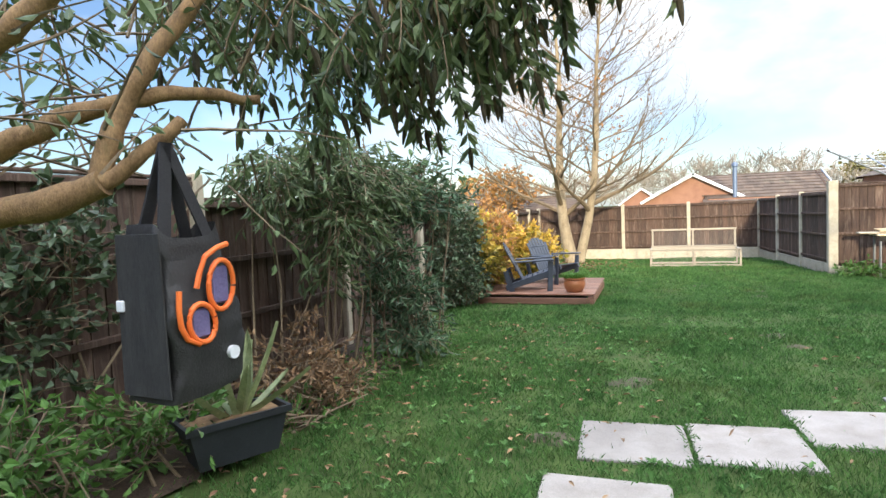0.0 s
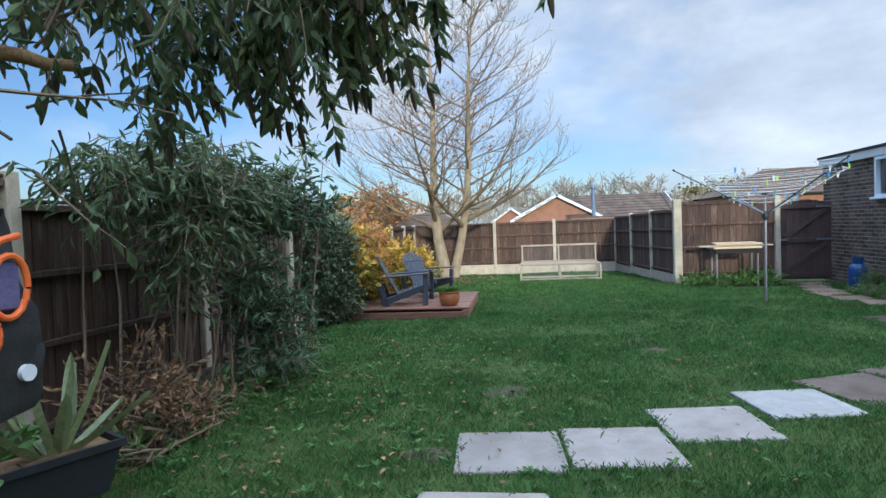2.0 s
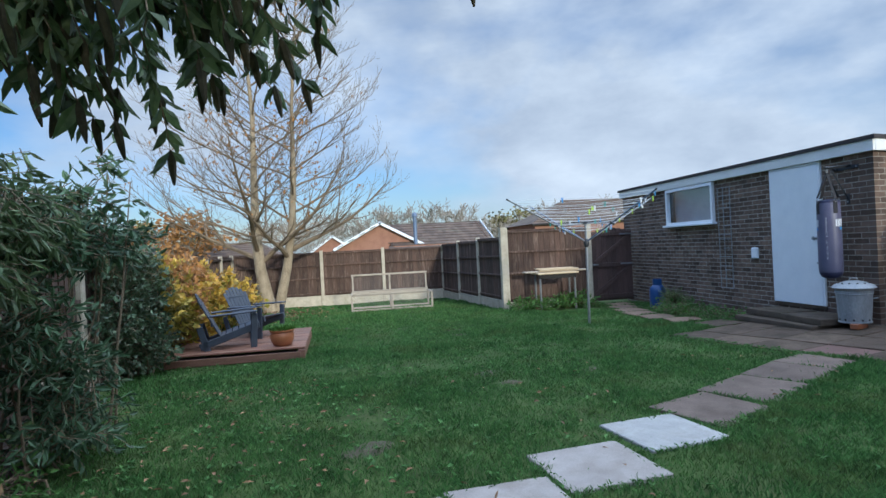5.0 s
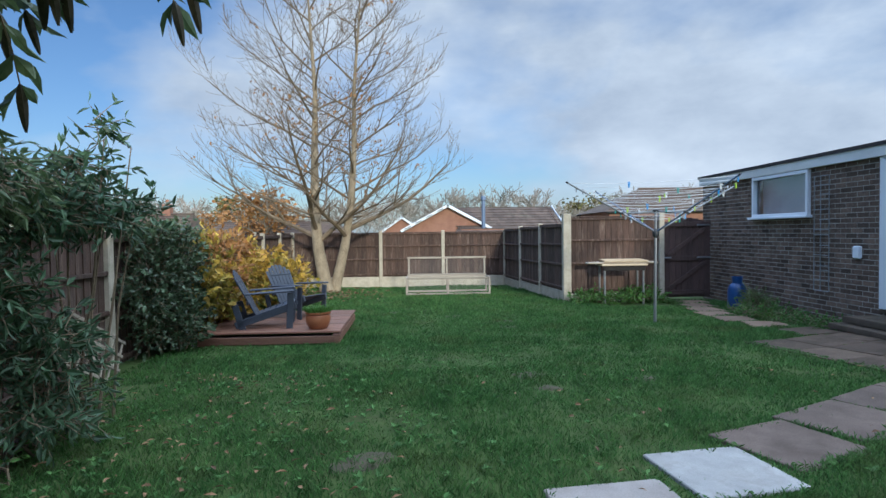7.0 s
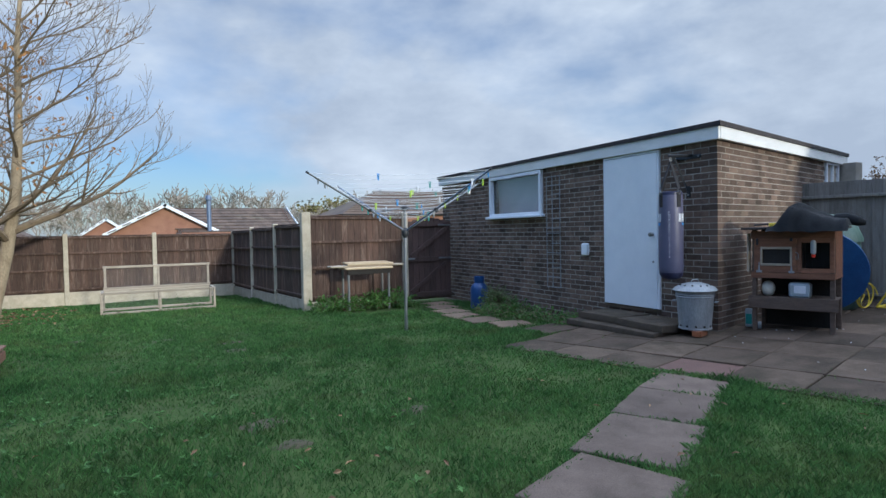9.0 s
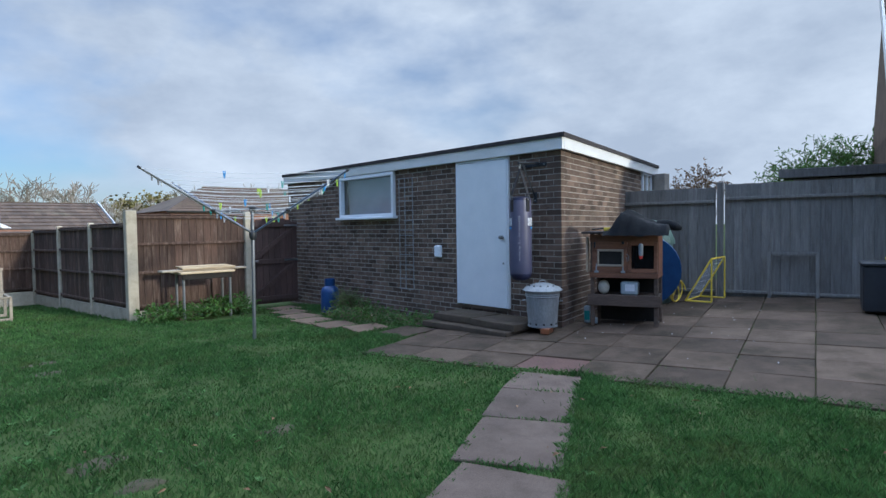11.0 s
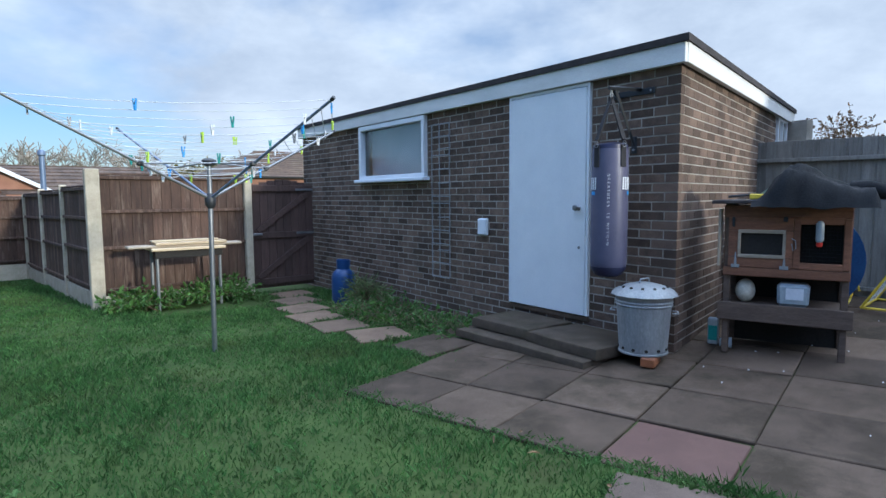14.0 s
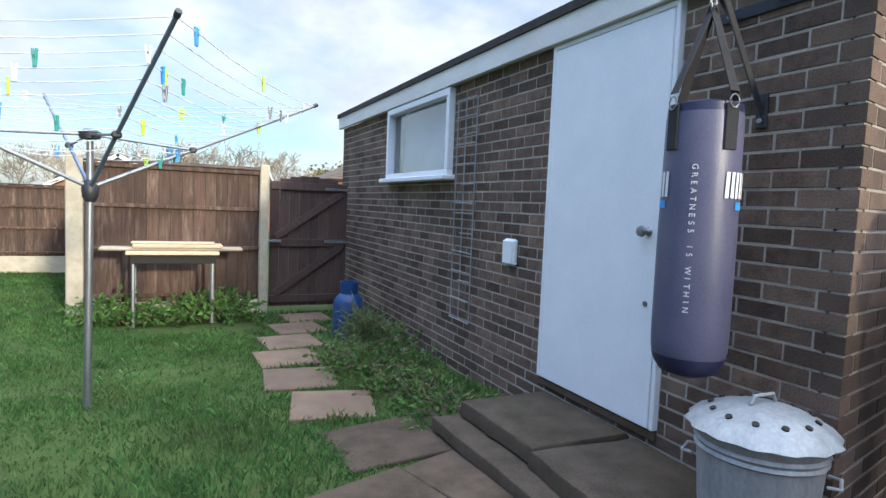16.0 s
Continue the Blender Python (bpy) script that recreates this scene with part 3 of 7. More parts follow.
    for k in range(n_c):
        z = WT - COURSE * (k + 0.5)
        x, l = (0.226 if k % 2 else 0.113), LEN
        while x < SIDE:
            if not (4.0 < x + l / 2 < 4.7 and z > 1.75):
                sj.box((x + l / 2, 0.03, z), (l - 0.010, 0.06, COURSE - 0.010), None, 0.003)
            x += l
            l = LEN
    sb = part("side_bricks", sj, M_BRICK_I, root)
    tagged(sb, kind="stuff")
    sb.matrix_local = rz_m(TW)
    # small side window
    win = thing("side_window", (0, 0, 0), "", "")
    win.parent = root
    win.matrix_local = rz_m(TW) @ Matrix.Translation((4.35, 0.0, 2.02))
    fr = Geo()
    for dx in (-0.32, 0, 0.32):
        fr.box((dx, 0.0, 0), (0.05, 0.06, 0.5))
    for dz in (-0.25, 0.25):
        fr.box((0, 0.001, dz), (0.69, 0.06, 0.05))
    part("frame", fr, M_WHITE, win)
    part("pane", Geo().box((0, 0.03, 0), (0.6, 0.006, 0.46)), M_DARK, win)
    return root


garage = build_garage()


def build_garage_window():
    w = NY1 - NY0
    h = NZ1 - NZ0
    e = thing("window_1", (WX, (NY0 + NY1) / 2, NZ0), "white-framed frosted garage window", "window", kind="structure", rz=-90)
    f = Geo()
    f.box((-w / 2 + 0.03, -0.01, h / 2), (0.06, 0.09, h - 0.12), None, 0.005)
    f.box((w / 2 - 0.03, -0.01, h / 2), (0.06, 0.09, h - 0.12), None, 0.005)
    f.box((0, -0.01, h - 0.03), (w, 0.09, 0.06), None, 0.005)
    f.box((0, -0.01, 0.03), (w, 0.09, 0.06), None, 0.005)
    part("window_frame", f, M_WHITE, e)
    part("window_sill", Geo().box((0, -0.045, -0.012), (w + 0.10, 0.14, 0.045), None, 0.008), M_WHITE, e)
    p = part("pane", Geo().box((0, 0.02, h / 2), (w - 0.1, 0.006, h - 0.1)), M_GLASS, e)
    p.visible_shadow = False
    bl = thing("stored_box", (WX + 0.35, NY0 + 0.35, 1.0), "blue plastic box stored inside the garage window", "box")
    part("box_body", Geo().box((0, 0, 0.38), (0.3, 0.35, 0.76), None, 0.02), M_CYAN, bl)
    # added panel: its colour imitates the reflection in the pane
    cur = solo("blind", Geo().box((0, 0, 0), (0.01, w - 0.06, h + 0.2)), M_REFLECT, "pale grey panel standing in for sky reflected in the garage window", "blind", at=(WX + 0.16, (NY0 + NY1) / 2, (NZ0 + NZ1) / 2))


def build_door():
    w, h = DY1 - DY0, WT - DZ0 - 0.01
    e = thing("door_1", (WX, (DY0 + DY1) / 2, DZ0), "plain white painted flush garage door, closed", "door", kind="structure", rz=-90)
    f = Geo()
    f.box((-w / 2 + 0.014, 0.008, h / 2), (0.028, 0.08, h), None, 0.004)
    f.box((w / 2 - 0.014, 0.008, h / 2), (0.028, 0.08, h), None, 0.004)
    f.box((0, 0.010, h - 0.014), (w - 0.058, 0.08, 0.028), None, 0.004)
    part("door_frame", f, M_WHITE, e)
    part("door_leaf", Geo().box((0, -0.012, h / 2 - 0.016), (w - 0.064, 0.045, h - 0.036), None, 0.004), M_WHITE, e)
    ks = soft().tube([(0.40, -0.033, 0.98), (0.40, -0.06, 0.98), (0.40, -0.066, 0.98), (0.40, -0.08, 0.98), (0.40, -0.095, 0.98), (0.40, -0.10, 0.98)], [0.026, 0.010, 0.02, 0.029, 0.024, 0.006], 14)
    part("door_knob", ks, M_STEEL, e, "round metal knob")
    part("lock", soft().tube([(0.41, -0.033, 0.62), (0.41, -0.042, 0.62)], 0.014, 10), M_STEEL, e)
    part("threshold", Geo().box((0, 0.03, -0.03), (w, 0.10, 0.05), None, 0.006), M_SLAB_P, e, "dark mossy sill")


def rough_slab(w, l, h, seed):
    """A weathered slab resting on z = 0 whose rim is chipped and worn round."""
    g = soft()
    n = 44
    for inset, z in ((0.0, 0.0), (0.0, h * 0.75), (0.005, h * 0.94), (0.014, h)):
        for i in range(n):
            t = 4.0 * i / n
            k, f = int(t), t - int(t)
            x, y = ((-1 + 2 * f, -1), (1, -1 + 2 * f), (1 - 2 * f, 1), (-1, 1 - 2 * f))[k]
            px, py = x * (w / 2 - inset), y * (l / 2 - inset)
            c = 0.010 * noise.noise((px * 7, py * 7, seed)) + 0.006 * noise.noise((px * 22, py * 22, seed + z * 20))
            g.v.append((px * (1 + c / w * 2), py * (1 + c / l * 2), z + (0.004 * noise.noise((px * 9, py * 9, seed)) if z > h * 0.5 else 0)))
    for r in range(3):
        for i in range(n):
            j = (i + 1) % n
            g.f.append((r * n + i, r * n + j, (r + 1) * n + j, (r + 1) * n + i))
    g.f += [tuple(reversed(range(n))), tuple(range(3 * n, 4 * n))]
    return g


def build_steps():
    e = thing("door_step", (6.40, 7.72, gz(6.4, 7.7) + 0.02), "two low mossy concrete slabs forming a step below the door", "step", kind="structure")
    for dy, a, w, l in ((0.36, 2, 0.60, 0.72), (-0.40, -2, 0.64, 0.76)):
        p = part("step_slab", rough_slab(w, l, 0.085, dy), M_STEP, e)
        p.matrix_local = pose(0.02, dy, 0.045 if dy > 0 else 0.035, 0, 0.8, a)
    lower = part("step_base", rough_slab(0.72, 1.50, 0.07, 3.1), M_STEP, e)
    lower.matrix_local = pose(-0.07, 0.02, -0.035, 0, 0, 1)


build_garage_window()
build_door()
build_steps()


# ---- fences ----
def post_geo(h, w=0.10):
    return Geo().box((0, 0, h / 2 - 0.2), (w, w, h + 0.4), None, 0.012)


def fence_panel(p0, p1, zb0, zb1, h, gravel, board=M_BOARD, side=1, label="", rails=3, cap=True):
    """Upright feather-edge boards on rails between two posts; side: where the rails face."""
    a, b = Vector((p0[0], p0[1], 0)), Vector((p1[0], p1[1], 0))
    d = b - a
    n = d.length - 0.09
    ang = math.degrees(math.atan2(d.y, d.x))
    e = thing("timber_fence", ((a.x + b.x) / 2, (a.y + b.y) / 2, (zb0 + zb1) / 2), label or "dark brown stained timber fence panel with horizontal rails", "fence", "garden fence panels", rz=ang)
    sh = (zb1 - zb0) / d.length
    if gravel > 0:
        g = Geo().box((0, 0, gravel / 2 - 0.05), (n, 0.05, gravel + 0.1), None, 0.006)
        part("gravel_board", g, M_CONC, e, "pale concrete gravel board")
    nb = max(3, int(round(n / 0.125)))
    bw = n / nb
    bh = h - gravel - 0.03
    pb = None
    places = []
    for i in range(nb):
        x = -n / 2 + bw * (i + 0.5)
        m = pose(x, -side * 0.012 + random.uniform(-0.002, 0.002), gravel + bh / 2 + random.uniform(-0.006, 0.004), 0, 0, 5.0)
        places.append(m)
    pb = part("board", Geo().box((0, 0, 0), (bw + 0.012, 0.013, bh), None, 0.002), board, e)
    pb.matrix_local = places[0]
    copies(pb, e, places[1:])
    zs = [gravel + bh * f for f in ((0.06, 0.36, 0.66, 0.97) if rails == 4 else (0.05, 0.40, 0.70, 0.98) if rails == 3 else (0.12, 0.88))]
    r0 = part("rail", Geo().box((0, 0, 0), (n, 0.035, 0.045), None, 0.005), board, e)
    ms = [pose(0, side * 0.018, z) for z in zs]
    r0.matrix_local = ms[0]
    copies(r0, e, ms[1:])
    if cap:
        part("capping", Geo().box((0, 0, gravel + bh + 0.012), (n, 0.06, 0.022), None, 0.005), board, e)
    return e


def fence_post(x, y, h, w=0.10, label="pale weathered concrete fence post"):
    return solo("concrete_post", post_geo(h, w), M_CONC, label, "fence post", "garden fence posts", at=(x, y, gz(x, y)))


def build_fences():
    # back row
    xs = [3.0, 1.1, -0.8, -2.7, -4.6]
    for i, x in enumerate(xs):
        fence_post(x, 18.63, 1.70)
        if i:
            fence_panel((xs[i - 1], 18.63), (x, 18.63), gz(x, 18.6), gz(x, 18.6), 1.66, 0.30, side=1)
    # side run from the back corner to the stout post
    pts = [(3.0 + 0.56 * k / 3, 18.63 - 5.42 * k / 3) for k in range(4)]
    for k in range(3):
        if k:
            fence_post(*pts[k], 1.74)
        fence_panel(pts[k], pts[k + 1], gz(*pts[k]), gz(*pts[k + 1]), 1.70, 0.22, side=-1)
    fence_post(3.56, 13.20, 1.88, 0.17, "stout pale concrete corner post of the fence")
    # short run to the gate
    fence_panel((3.60, 13.22), (5.62, 13.22), gz(4, 13.2), gz(5.6, 13.2), 1.83, 0.16, side=-1)
    fence_post(5.62, 13.20, 1.88, 0.11)
    # boundary beside the flower bed
    ys = [-4.8, -2.9, -1.0, 0.95, 2.87, 4.95, 7.07, 8.9, 10.6, 12.5, 14.4, 16.4, 18.4]
    hs = [1.72, 1.72, 1.72, 1.74, 1.72, 1.58, 1.42, 1.42, 1.45, 1.5, 1.55, 1.6, 1.65]
    for i, (y, h) in enumerate(zip(ys, hs)):
        x = -2.85 - 0.05 * max(0, y - 7)
        fence_post(x, y, h + 0.02)
        if i:
            x0 = -2.85 - 0.05 * max(0, ys[i - 1] - 7)
            fence_panel((x0, ys[i - 1]), (x, y), gz(x, ys[i - 1]), gz(x, y), min(h, hs[i - 1]), 0.0, side=-1)


build_fences()


def build_gate():
    y = 13.24
    w = 1.02
    e = thing("garden_gate", (5.70, y, gz(5.7, 13.2) + 0.05), "dark brown boarded arched garden gate, closed, braced in a zigzag", "gate")
    n = 8
    bw = w / n
    for i in range(n):
        u = (i + 0.5) / n
        h = 1.62 + 0.10 * math.sin(math.pi * u)
        part("board", Geo().box((u * w, 0.02, h / 2), (bw - 0.004, 0.018, h), None, 0.003), M_GATE, e)
    for z in (0.10, 0.84, 1.58):
        part("ledge", Geo().box((w / 2, -0.005, z), (w - 0.02, 0.03, 0.10), None, 0.004), M_GATE, e)
    for z0, z1 in ((0.15, 0.80), (0.89, 1.53)):
        L_ = math.hypot(w - 0.1, z1 - z0)
        a = math.degrees(math.atan2(z1 - z0, w - 0.1))
        br = part("brace", Geo().box((0, 0, 0), (L_ - 0.06, 0.028, 0.09), None, 0.004), M_GATE, e)
        br.matrix_local = pose(w / 2, -0.006, (z0 + z1) / 2, 0, -a, 0)
    part("latch", Geo().box((0.06, -0.04, 0.86), (0.16, 0.03, 0.035), None, 0.004), M_STEEL, e)
    for z in (0.86, 1.56):
        part("hinge", Geo().box((w - 0.16, -0.026, z), (0.30, 0.008, 0.035), None, 0.002), M_STEEL, e)


build_gate()

# ---- side passage: close-board fence and house ----
def build_side_fence():
    a, b = uv(2.9, 0.05), uv(2.9, 3.80)
    z = gz(9.6, 7) - 0.10
    fence_panel((a.x, a.y), (uv(2.9, 1.55).x, uv(2.9, 1.55).y), z, z, 1.86, 0.0, M_BOARD_G, side=-1, label="weathered grey close-board timber fence panel", rails=2, cap=False)
    fence_panel((uv(2.9, 1.6).x, uv(2.9, 1.6).y), (b.x, b.y), z, z, 1.9, 0.0, M_BOARD_G, side=-1, label="weathered grey close-board timber gate panel", rails=2, cap=False)
    p = uv(2.88, 1.58)
    solo("timber_post", Geo().box((0, 0, 0.93), (0.09, 0.09, 1.95), None, 0.008), M_BOARD_G, "grey weathered square timber fence post", "fence post", at=(p.x, p.y, z), rz=TW)
    q = uv(2.82, 2.55)
    e = thing("hatch_frame", (q.x, q.y, z), "small grey boarded hatch set in the side fence", "hatch", rz=TW - 90)
    for x in (-0.30, 0.30):
        part("stile", Geo().box((x, 0, 0.42), (0.05, 0.04, 0.84), None, 0.004), M_BOARD_G, e)
    for h in (0.03, 0.82):
        part("cross_rail", Geo().box((0, 0.0, h), (0.55, 0.036, 0.05), None, 0.004), M_BOARD_G, e)


def roof_tiles(g, w, l, rows, cols, thick=0.03):
    """Overlapping courses of tiles on a slope lying along +y, laid in the local plane."""
    for i in range(rows):
        for j in range(cols):
            g.box(((j + 0.5 + (0.5 if i % 2 else 0)) * w / cols, (i + 0.5) * l / rows, thick * 0.5 + 0.012 * ((j + i) % 2) * 0.3),
                  (w / cols * 0.98, l / rows * 1.12, thick), Matrix.Rotation(radians(-4), 4, "X"))


def build_house():
    """The dwelling whose corner closes the patio and whose bulk stands behind the walk."""
    p = uv(2.66, 3.82)
    e = thing("house", (p.x, p.y, 0), "brown brick house corner with white window and tiled roof", "house", rz=TW - 90)
    # local x runs along the wall away from the fence, local y points into the house
    z0 = gz(p.x, p.y)
    W = Geo()
    for x0, x1, a, b in ((0, 0.12, -0.3, 2.45), (0.12, 1.5, -0.3, 1.02), (0.12, 1.5, 2.2, 2.45), (1.5, 9.0, -0.3, 2.45)):
        W.box(((x0 + x1) / 2, 0.12, z0 + (a + b) / 2), (x1 - x0, 0.24, b - a))
    W.box((0.12, 3.2, z0 + 1.1), (0.24, 5.9, 2.8))
    part("wall", W, M_BRICK_I, e)
    win = new("window")
    win.parent = e
    win.matrix_local = pose(0.81, 0.03, z0 + 1.61)
    f = Geo()
    for dx in (-0.66, 0.66):
        f.box((dx, 0, 0), (0.07, 0.08, 1.18), None, 0.005)
    for dz in (-0.56, 0.56):
        f.box((0, 0.001, dz), (1.25, 0.08, 0.07), None, 0.005)
    part("frame", f, M_WHITE, win)
    part("pane", Geo().box((0, 0.02, 0), (1.26, 0.008, 1.08)), M_DARK, win)
    part("sill", Geo().box((0, -0.05, -0.62), (1.5, 0.18, 0.05), None, 0.008), M_WHITE, win)
    pitch = 50
    r = Geo()
    roof_tiles(r, 9.2, 4.6, 30, 56, 0.016)
    ro = tagged(part("roof", r, M_ROOF, e, "brown tiled roof slope"), kind="stuff")
    ro.matrix_local = pose(-0.15, -0.28, z0 + 2.36, pitch, 0, 0)
    bb = part("bargeboard", Geo().box((0, 2.3, -0.08), (0.035, 4.6, 0.2), None, 0.004), M_WHITE_OLD, e)
    bb.matrix_local = pose(-0.18, -0.28, z0 + 2.36, pitch, 0, 0)
    part("soffit", Geo().box((4.4, -0.12, z0 + 2.44), (9.0, 0.34, 0.03), None, 0.003), M_WHITE_OLD, e)
    g = Geo()
    g.add([(0.0, 0.24, z0 + 2.4), (0.0, 5.9, z0 + 2.4), (0.0, 3.0, z0 + 5.7), (0.2, 0.24, z0 + 2.4), (0.2, 5.9, z0 + 2.4), (0.2, 3.0, z0 + 5.7)],
          [(0, 1, 2), (5, 4, 3), (0, 3, 4, 1), (1, 4, 5, 2), (2, 5, 3, 0)])
    part("gable", g, M_BRICK_I, e)


def build_back_house():
    """Plain unseen house behind the start of the walk, added to shade lawn and patio."""
    e = thing("neighbouring_house", (0, -9.0, 0), "unseen brick house with a tiled roof, added behind to shade the garden", "house")
    part("wall", Geo().box((2.5, -3.0, 1.1), (25, 6.0, 3.0)), M_BRICK_I, e)
    # ridge height and length are set by how far the shadow should reach
    x0, x1 = -10.2, 15.2
    g = Geo().add([(x, y, z) for x in (x0, x1) for y, z in ((0.4, 2.6), (-6.4, 2.6), (-3.0, 5.5))],
                  [(0, 1, 2), (5, 4, 3), (0, 3, 4, 1), (1, 4, 5, 2), (2, 5, 3, 0)])
    part("roof", g, M_ROOF, e)


def build_shed():
    p = uv(4.3, 2.6)
    e = thing("neighbour_shed", (p.x, p.y, 0.2), "grey timber shed roof showing above the side fence", "shed", rz=TW - 90)
    part("wall", Geo().box((1.2, 0.9, 0.9), (2.6, 1.6, 1.9)), M_BOARD_G, e)
    r = part("roof", Geo().box((1.2, 0.9, 1.98), (3.0, 2.0, 0.06), None, 0.01), M_FELT, e)
    part("roof_edge", Geo().box((1.2, -0.12, 1.93), (3.0, 0.03, 0.14), None, 0.004), M_BOARD_G, e)


build_side_fence()
build_shed()
build_house()
build_back_house()


# ---- distance ----
def far_house(x, y, w, d, eave, ridge, base, front=True, rz=0.0, label="red brick bungalow with brown tiled roof beyond the fence"):
    """A bungalow with a gable to the garden and a long roof."""
    e = thing("bungalow", (x, y, base), label, "house", "bungalows beyond the fence", rz=rz)
    H, E = ridge - base, eave - base
    g = Geo()
    g.add([(-w / 2, 0, 0), (w / 2, 0, 0), (w / 2, 0, E), (0, 0, H), (-w / 2, 0, E), (-w / 2, d, 0), (w / 2, d, 0), (w / 2, d, E), (0, d, H), (-w / 2, d, E)],
          [(0, 1, 2, 3, 4), (9, 8, 7, 6, 5), (1, 6, 7, 2), (0, 4, 9, 5)])
    part("wall", g, M_FARBRICK, e)
    sl = math.hypot(w / 2, H - E)
    a = math.degrees(math.atan2(H - E, w / 2))
    for sgn in (-1, 1):
        t = Geo()
        roof_tiles(t, d + 0.6, sl + 0.35, 9, 26, 0.04)
        o = tagged(part("roof", t, M_ROOF, e), kind="stuff")
        o.matrix_local = (pose(w / 2 + 0.27, -0.3, E - 0.2, 0, 0, 90) if sgn > 0 else pose(-w / 2 - 0.27, d + 0.3, E - 0.2, 0, 0, -90)) @ pose(0, 0, 0, a)
        bb = part("bargeboard", Geo().box((0, 0, 0), (sl + 0.3, 0.05, 0.17), None, 0.01), M_WHITE, e, "white bargeboard")
        bb.matrix_local = pose(sgn * (w / 4 + 0.06), -0.36, (E + H) / 2 - 0.06, 0, sgn * a, 0)
    return e


def hipped_house(x0, x1, y0, y1, eave, ridge, hip, label):
    """A long house whose roof slopes in at both ends."""
    e = thing("bungalow", (0, 0, 0), label, "house", "bungalows beyond the fence")
    part("wall", Geo().box(((x0 + x1) / 2, (y0 + y1) / 2, eave / 2 - 0.9), (x1 - x0 - 0.6, y1 - y0 - 0.6, eave + 1.8)), M_FARBRICK, e)
    ym = (y0 + y1) / 2
    corner = [(x0, y0, eave), (x1, y0, eave), (x1, y1, eave), (x0, y1, eave)]
    part("roof", Geo().add(corner + [(x0 + hip, ym, ridge), (x1 - hip, ym, ridge)], [(3, 2, 1, 0), (0, 1, 5, 4), (1, 2, 5), (2, 3, 4, 5), (3, 0, 4)]), M_ROOF, e)
    n = int((ridge - eave) / 0.14)
    courses = Geo()
    for k in range(1, n):
        f = k / n
        courses.box(((x0 + x1) / 2, y0 + (ym - y0) * f, eave + (ridge - eave) * f + 0.015), (x1 - x0 - 2 * hip * f, 0.06, 0.03))
    tagged(part("tile_course", courses, M_ROOF, e), kind="stuff")
    part("ridge_tiles", soft().tube([(x0 + hip, ym, ridge), (x1 - hip, ym, ridge)], 0.10, 8), M_ROOF, e)
    for y in (y0, y1):
        part("gutter", Geo().box(((x0 + x1) / 2, y, eave - 0.06), (x1 - x0, 0.08, 0.12), None, 0.01), M_DARK, e)
    return e


def build_far_houses():
    far_house(2.1, 38, 5.6, 9, 1.55, 3.05, -1.6)
    h = far_house(6.4, 40.5, 8.6, 6.3, 1.5, 3.1, -1.6, rz=90)
    h.matrix_world = pose(9.2, 41.5, -1.6, 0, 0, 90)
    far_house(-1.3, 52, 3.4, 8, 1.5, 2.7, -1.6, label="small red brick bungalow gable beyond the fence")
    far_house(8.5, 50, 3.6, 8, 2.0, 3.2, -1.6, label="pale gabled bungalow beyond the side fence")
    far_house(-13.0, 48, 3.5, 10, 0.5, 1.5, -1.6, label="low white-gabled building beyond the hedge")
    hipped_house(12.8, 33.0, 39.5, 47.0, 2.6, 4.35, 3.6, "dark hipped tiled roof of a house beyond the gate")
    hipped_house(-18.0, -5.0, 47.0, 53.0, 1.1, 2.35, 2.0, "long low brown tiled bungalow beyond the hedge")
    b = hipped_house(-22.5, -14.4, 38.0, 43.0, 1.3, 2.75, 0.4, "bungalow roof with a brick chimney beyond the hedge")
    part("chimney", Geo().box((-16.6, 40.6, 3.0), (0.55, 0.5, 0.9), None, 0.02), M_FARBRICK, b)
    part("chimney_pot", soft().tube([(-16.6, 40.6, 3.45), (-16.6, 40.6, 3.75)], [0.13, 0.10], 10), M_TERRA, b)
    part("aerial", soft().tube([(-17.3, 40.6, 2.6), (-17.3, 40.6, 3.7), (-17.9, 40.6, 3.7)], 0.02, 5), M_STEEL, b)
    f = thing("flue_pipe", (4.35, 37.6, 1.4), "tall grey metal flue pipe beside the bungalow roof", "flue")
    part("pipe", soft().tube([(0, 0, -3), (0, 0, 2.0)], 0.12, 12), M_BLUEARM, f)
    part("cowl", soft().lathe([(0.12, 1.9), (0.17, 1.95), (0.17, 2.1), (0.10, 2.2)], 12), M_BLUEARM, f)


build_far_houses()


# ---- trees ----
def grow(g, tips, p, d, length, r, depth, bend=0.12, lift=0.25, n=5, kids=(2, 3), spread=0.6, shrink=0.72, min_r=0.003, sides=5):
    """A tapering limb with side shoots; tips collects the ends."""
    pts, rads = [p.copy()], [r]
    for i in range(n):
        d = (d + Vector((random.gauss(0, bend), random.gauss(0, bend), random.gauss(0, bend) + lift / n))).normalized()
        p = p + d * length / n
        pts.append(p.copy())
        rads.append(max(min_r, r * (1 - 0.55 * (i + 1) / n)))
        if depth > 0 and i >= 1:
            for _ in range(random.choice(kids) if i == n - 1 else (1 if random.random() < 0.75 else 0)):
                side = Vector((random.gauss(0, 1), random.gauss(0, 1), random.gauss(0, 0.6)))
                side = (side - d * side.dot(d)).normalized()
                nd_ = (d + side * spread * random.uniform(0.6, 1.2)).normalized()
                grow(g, tips, p, nd_, length * shrink * random.uniform(0.7, 1.1), max(min_r, rads[-1] * 0.62), depth - 1, bend, lift, n, kids, spread, shrink, min_r, max(3, sides - 1))
    g.tube(pts, rads, sides, False)
    tips.append((p.copy(), d.copy()))


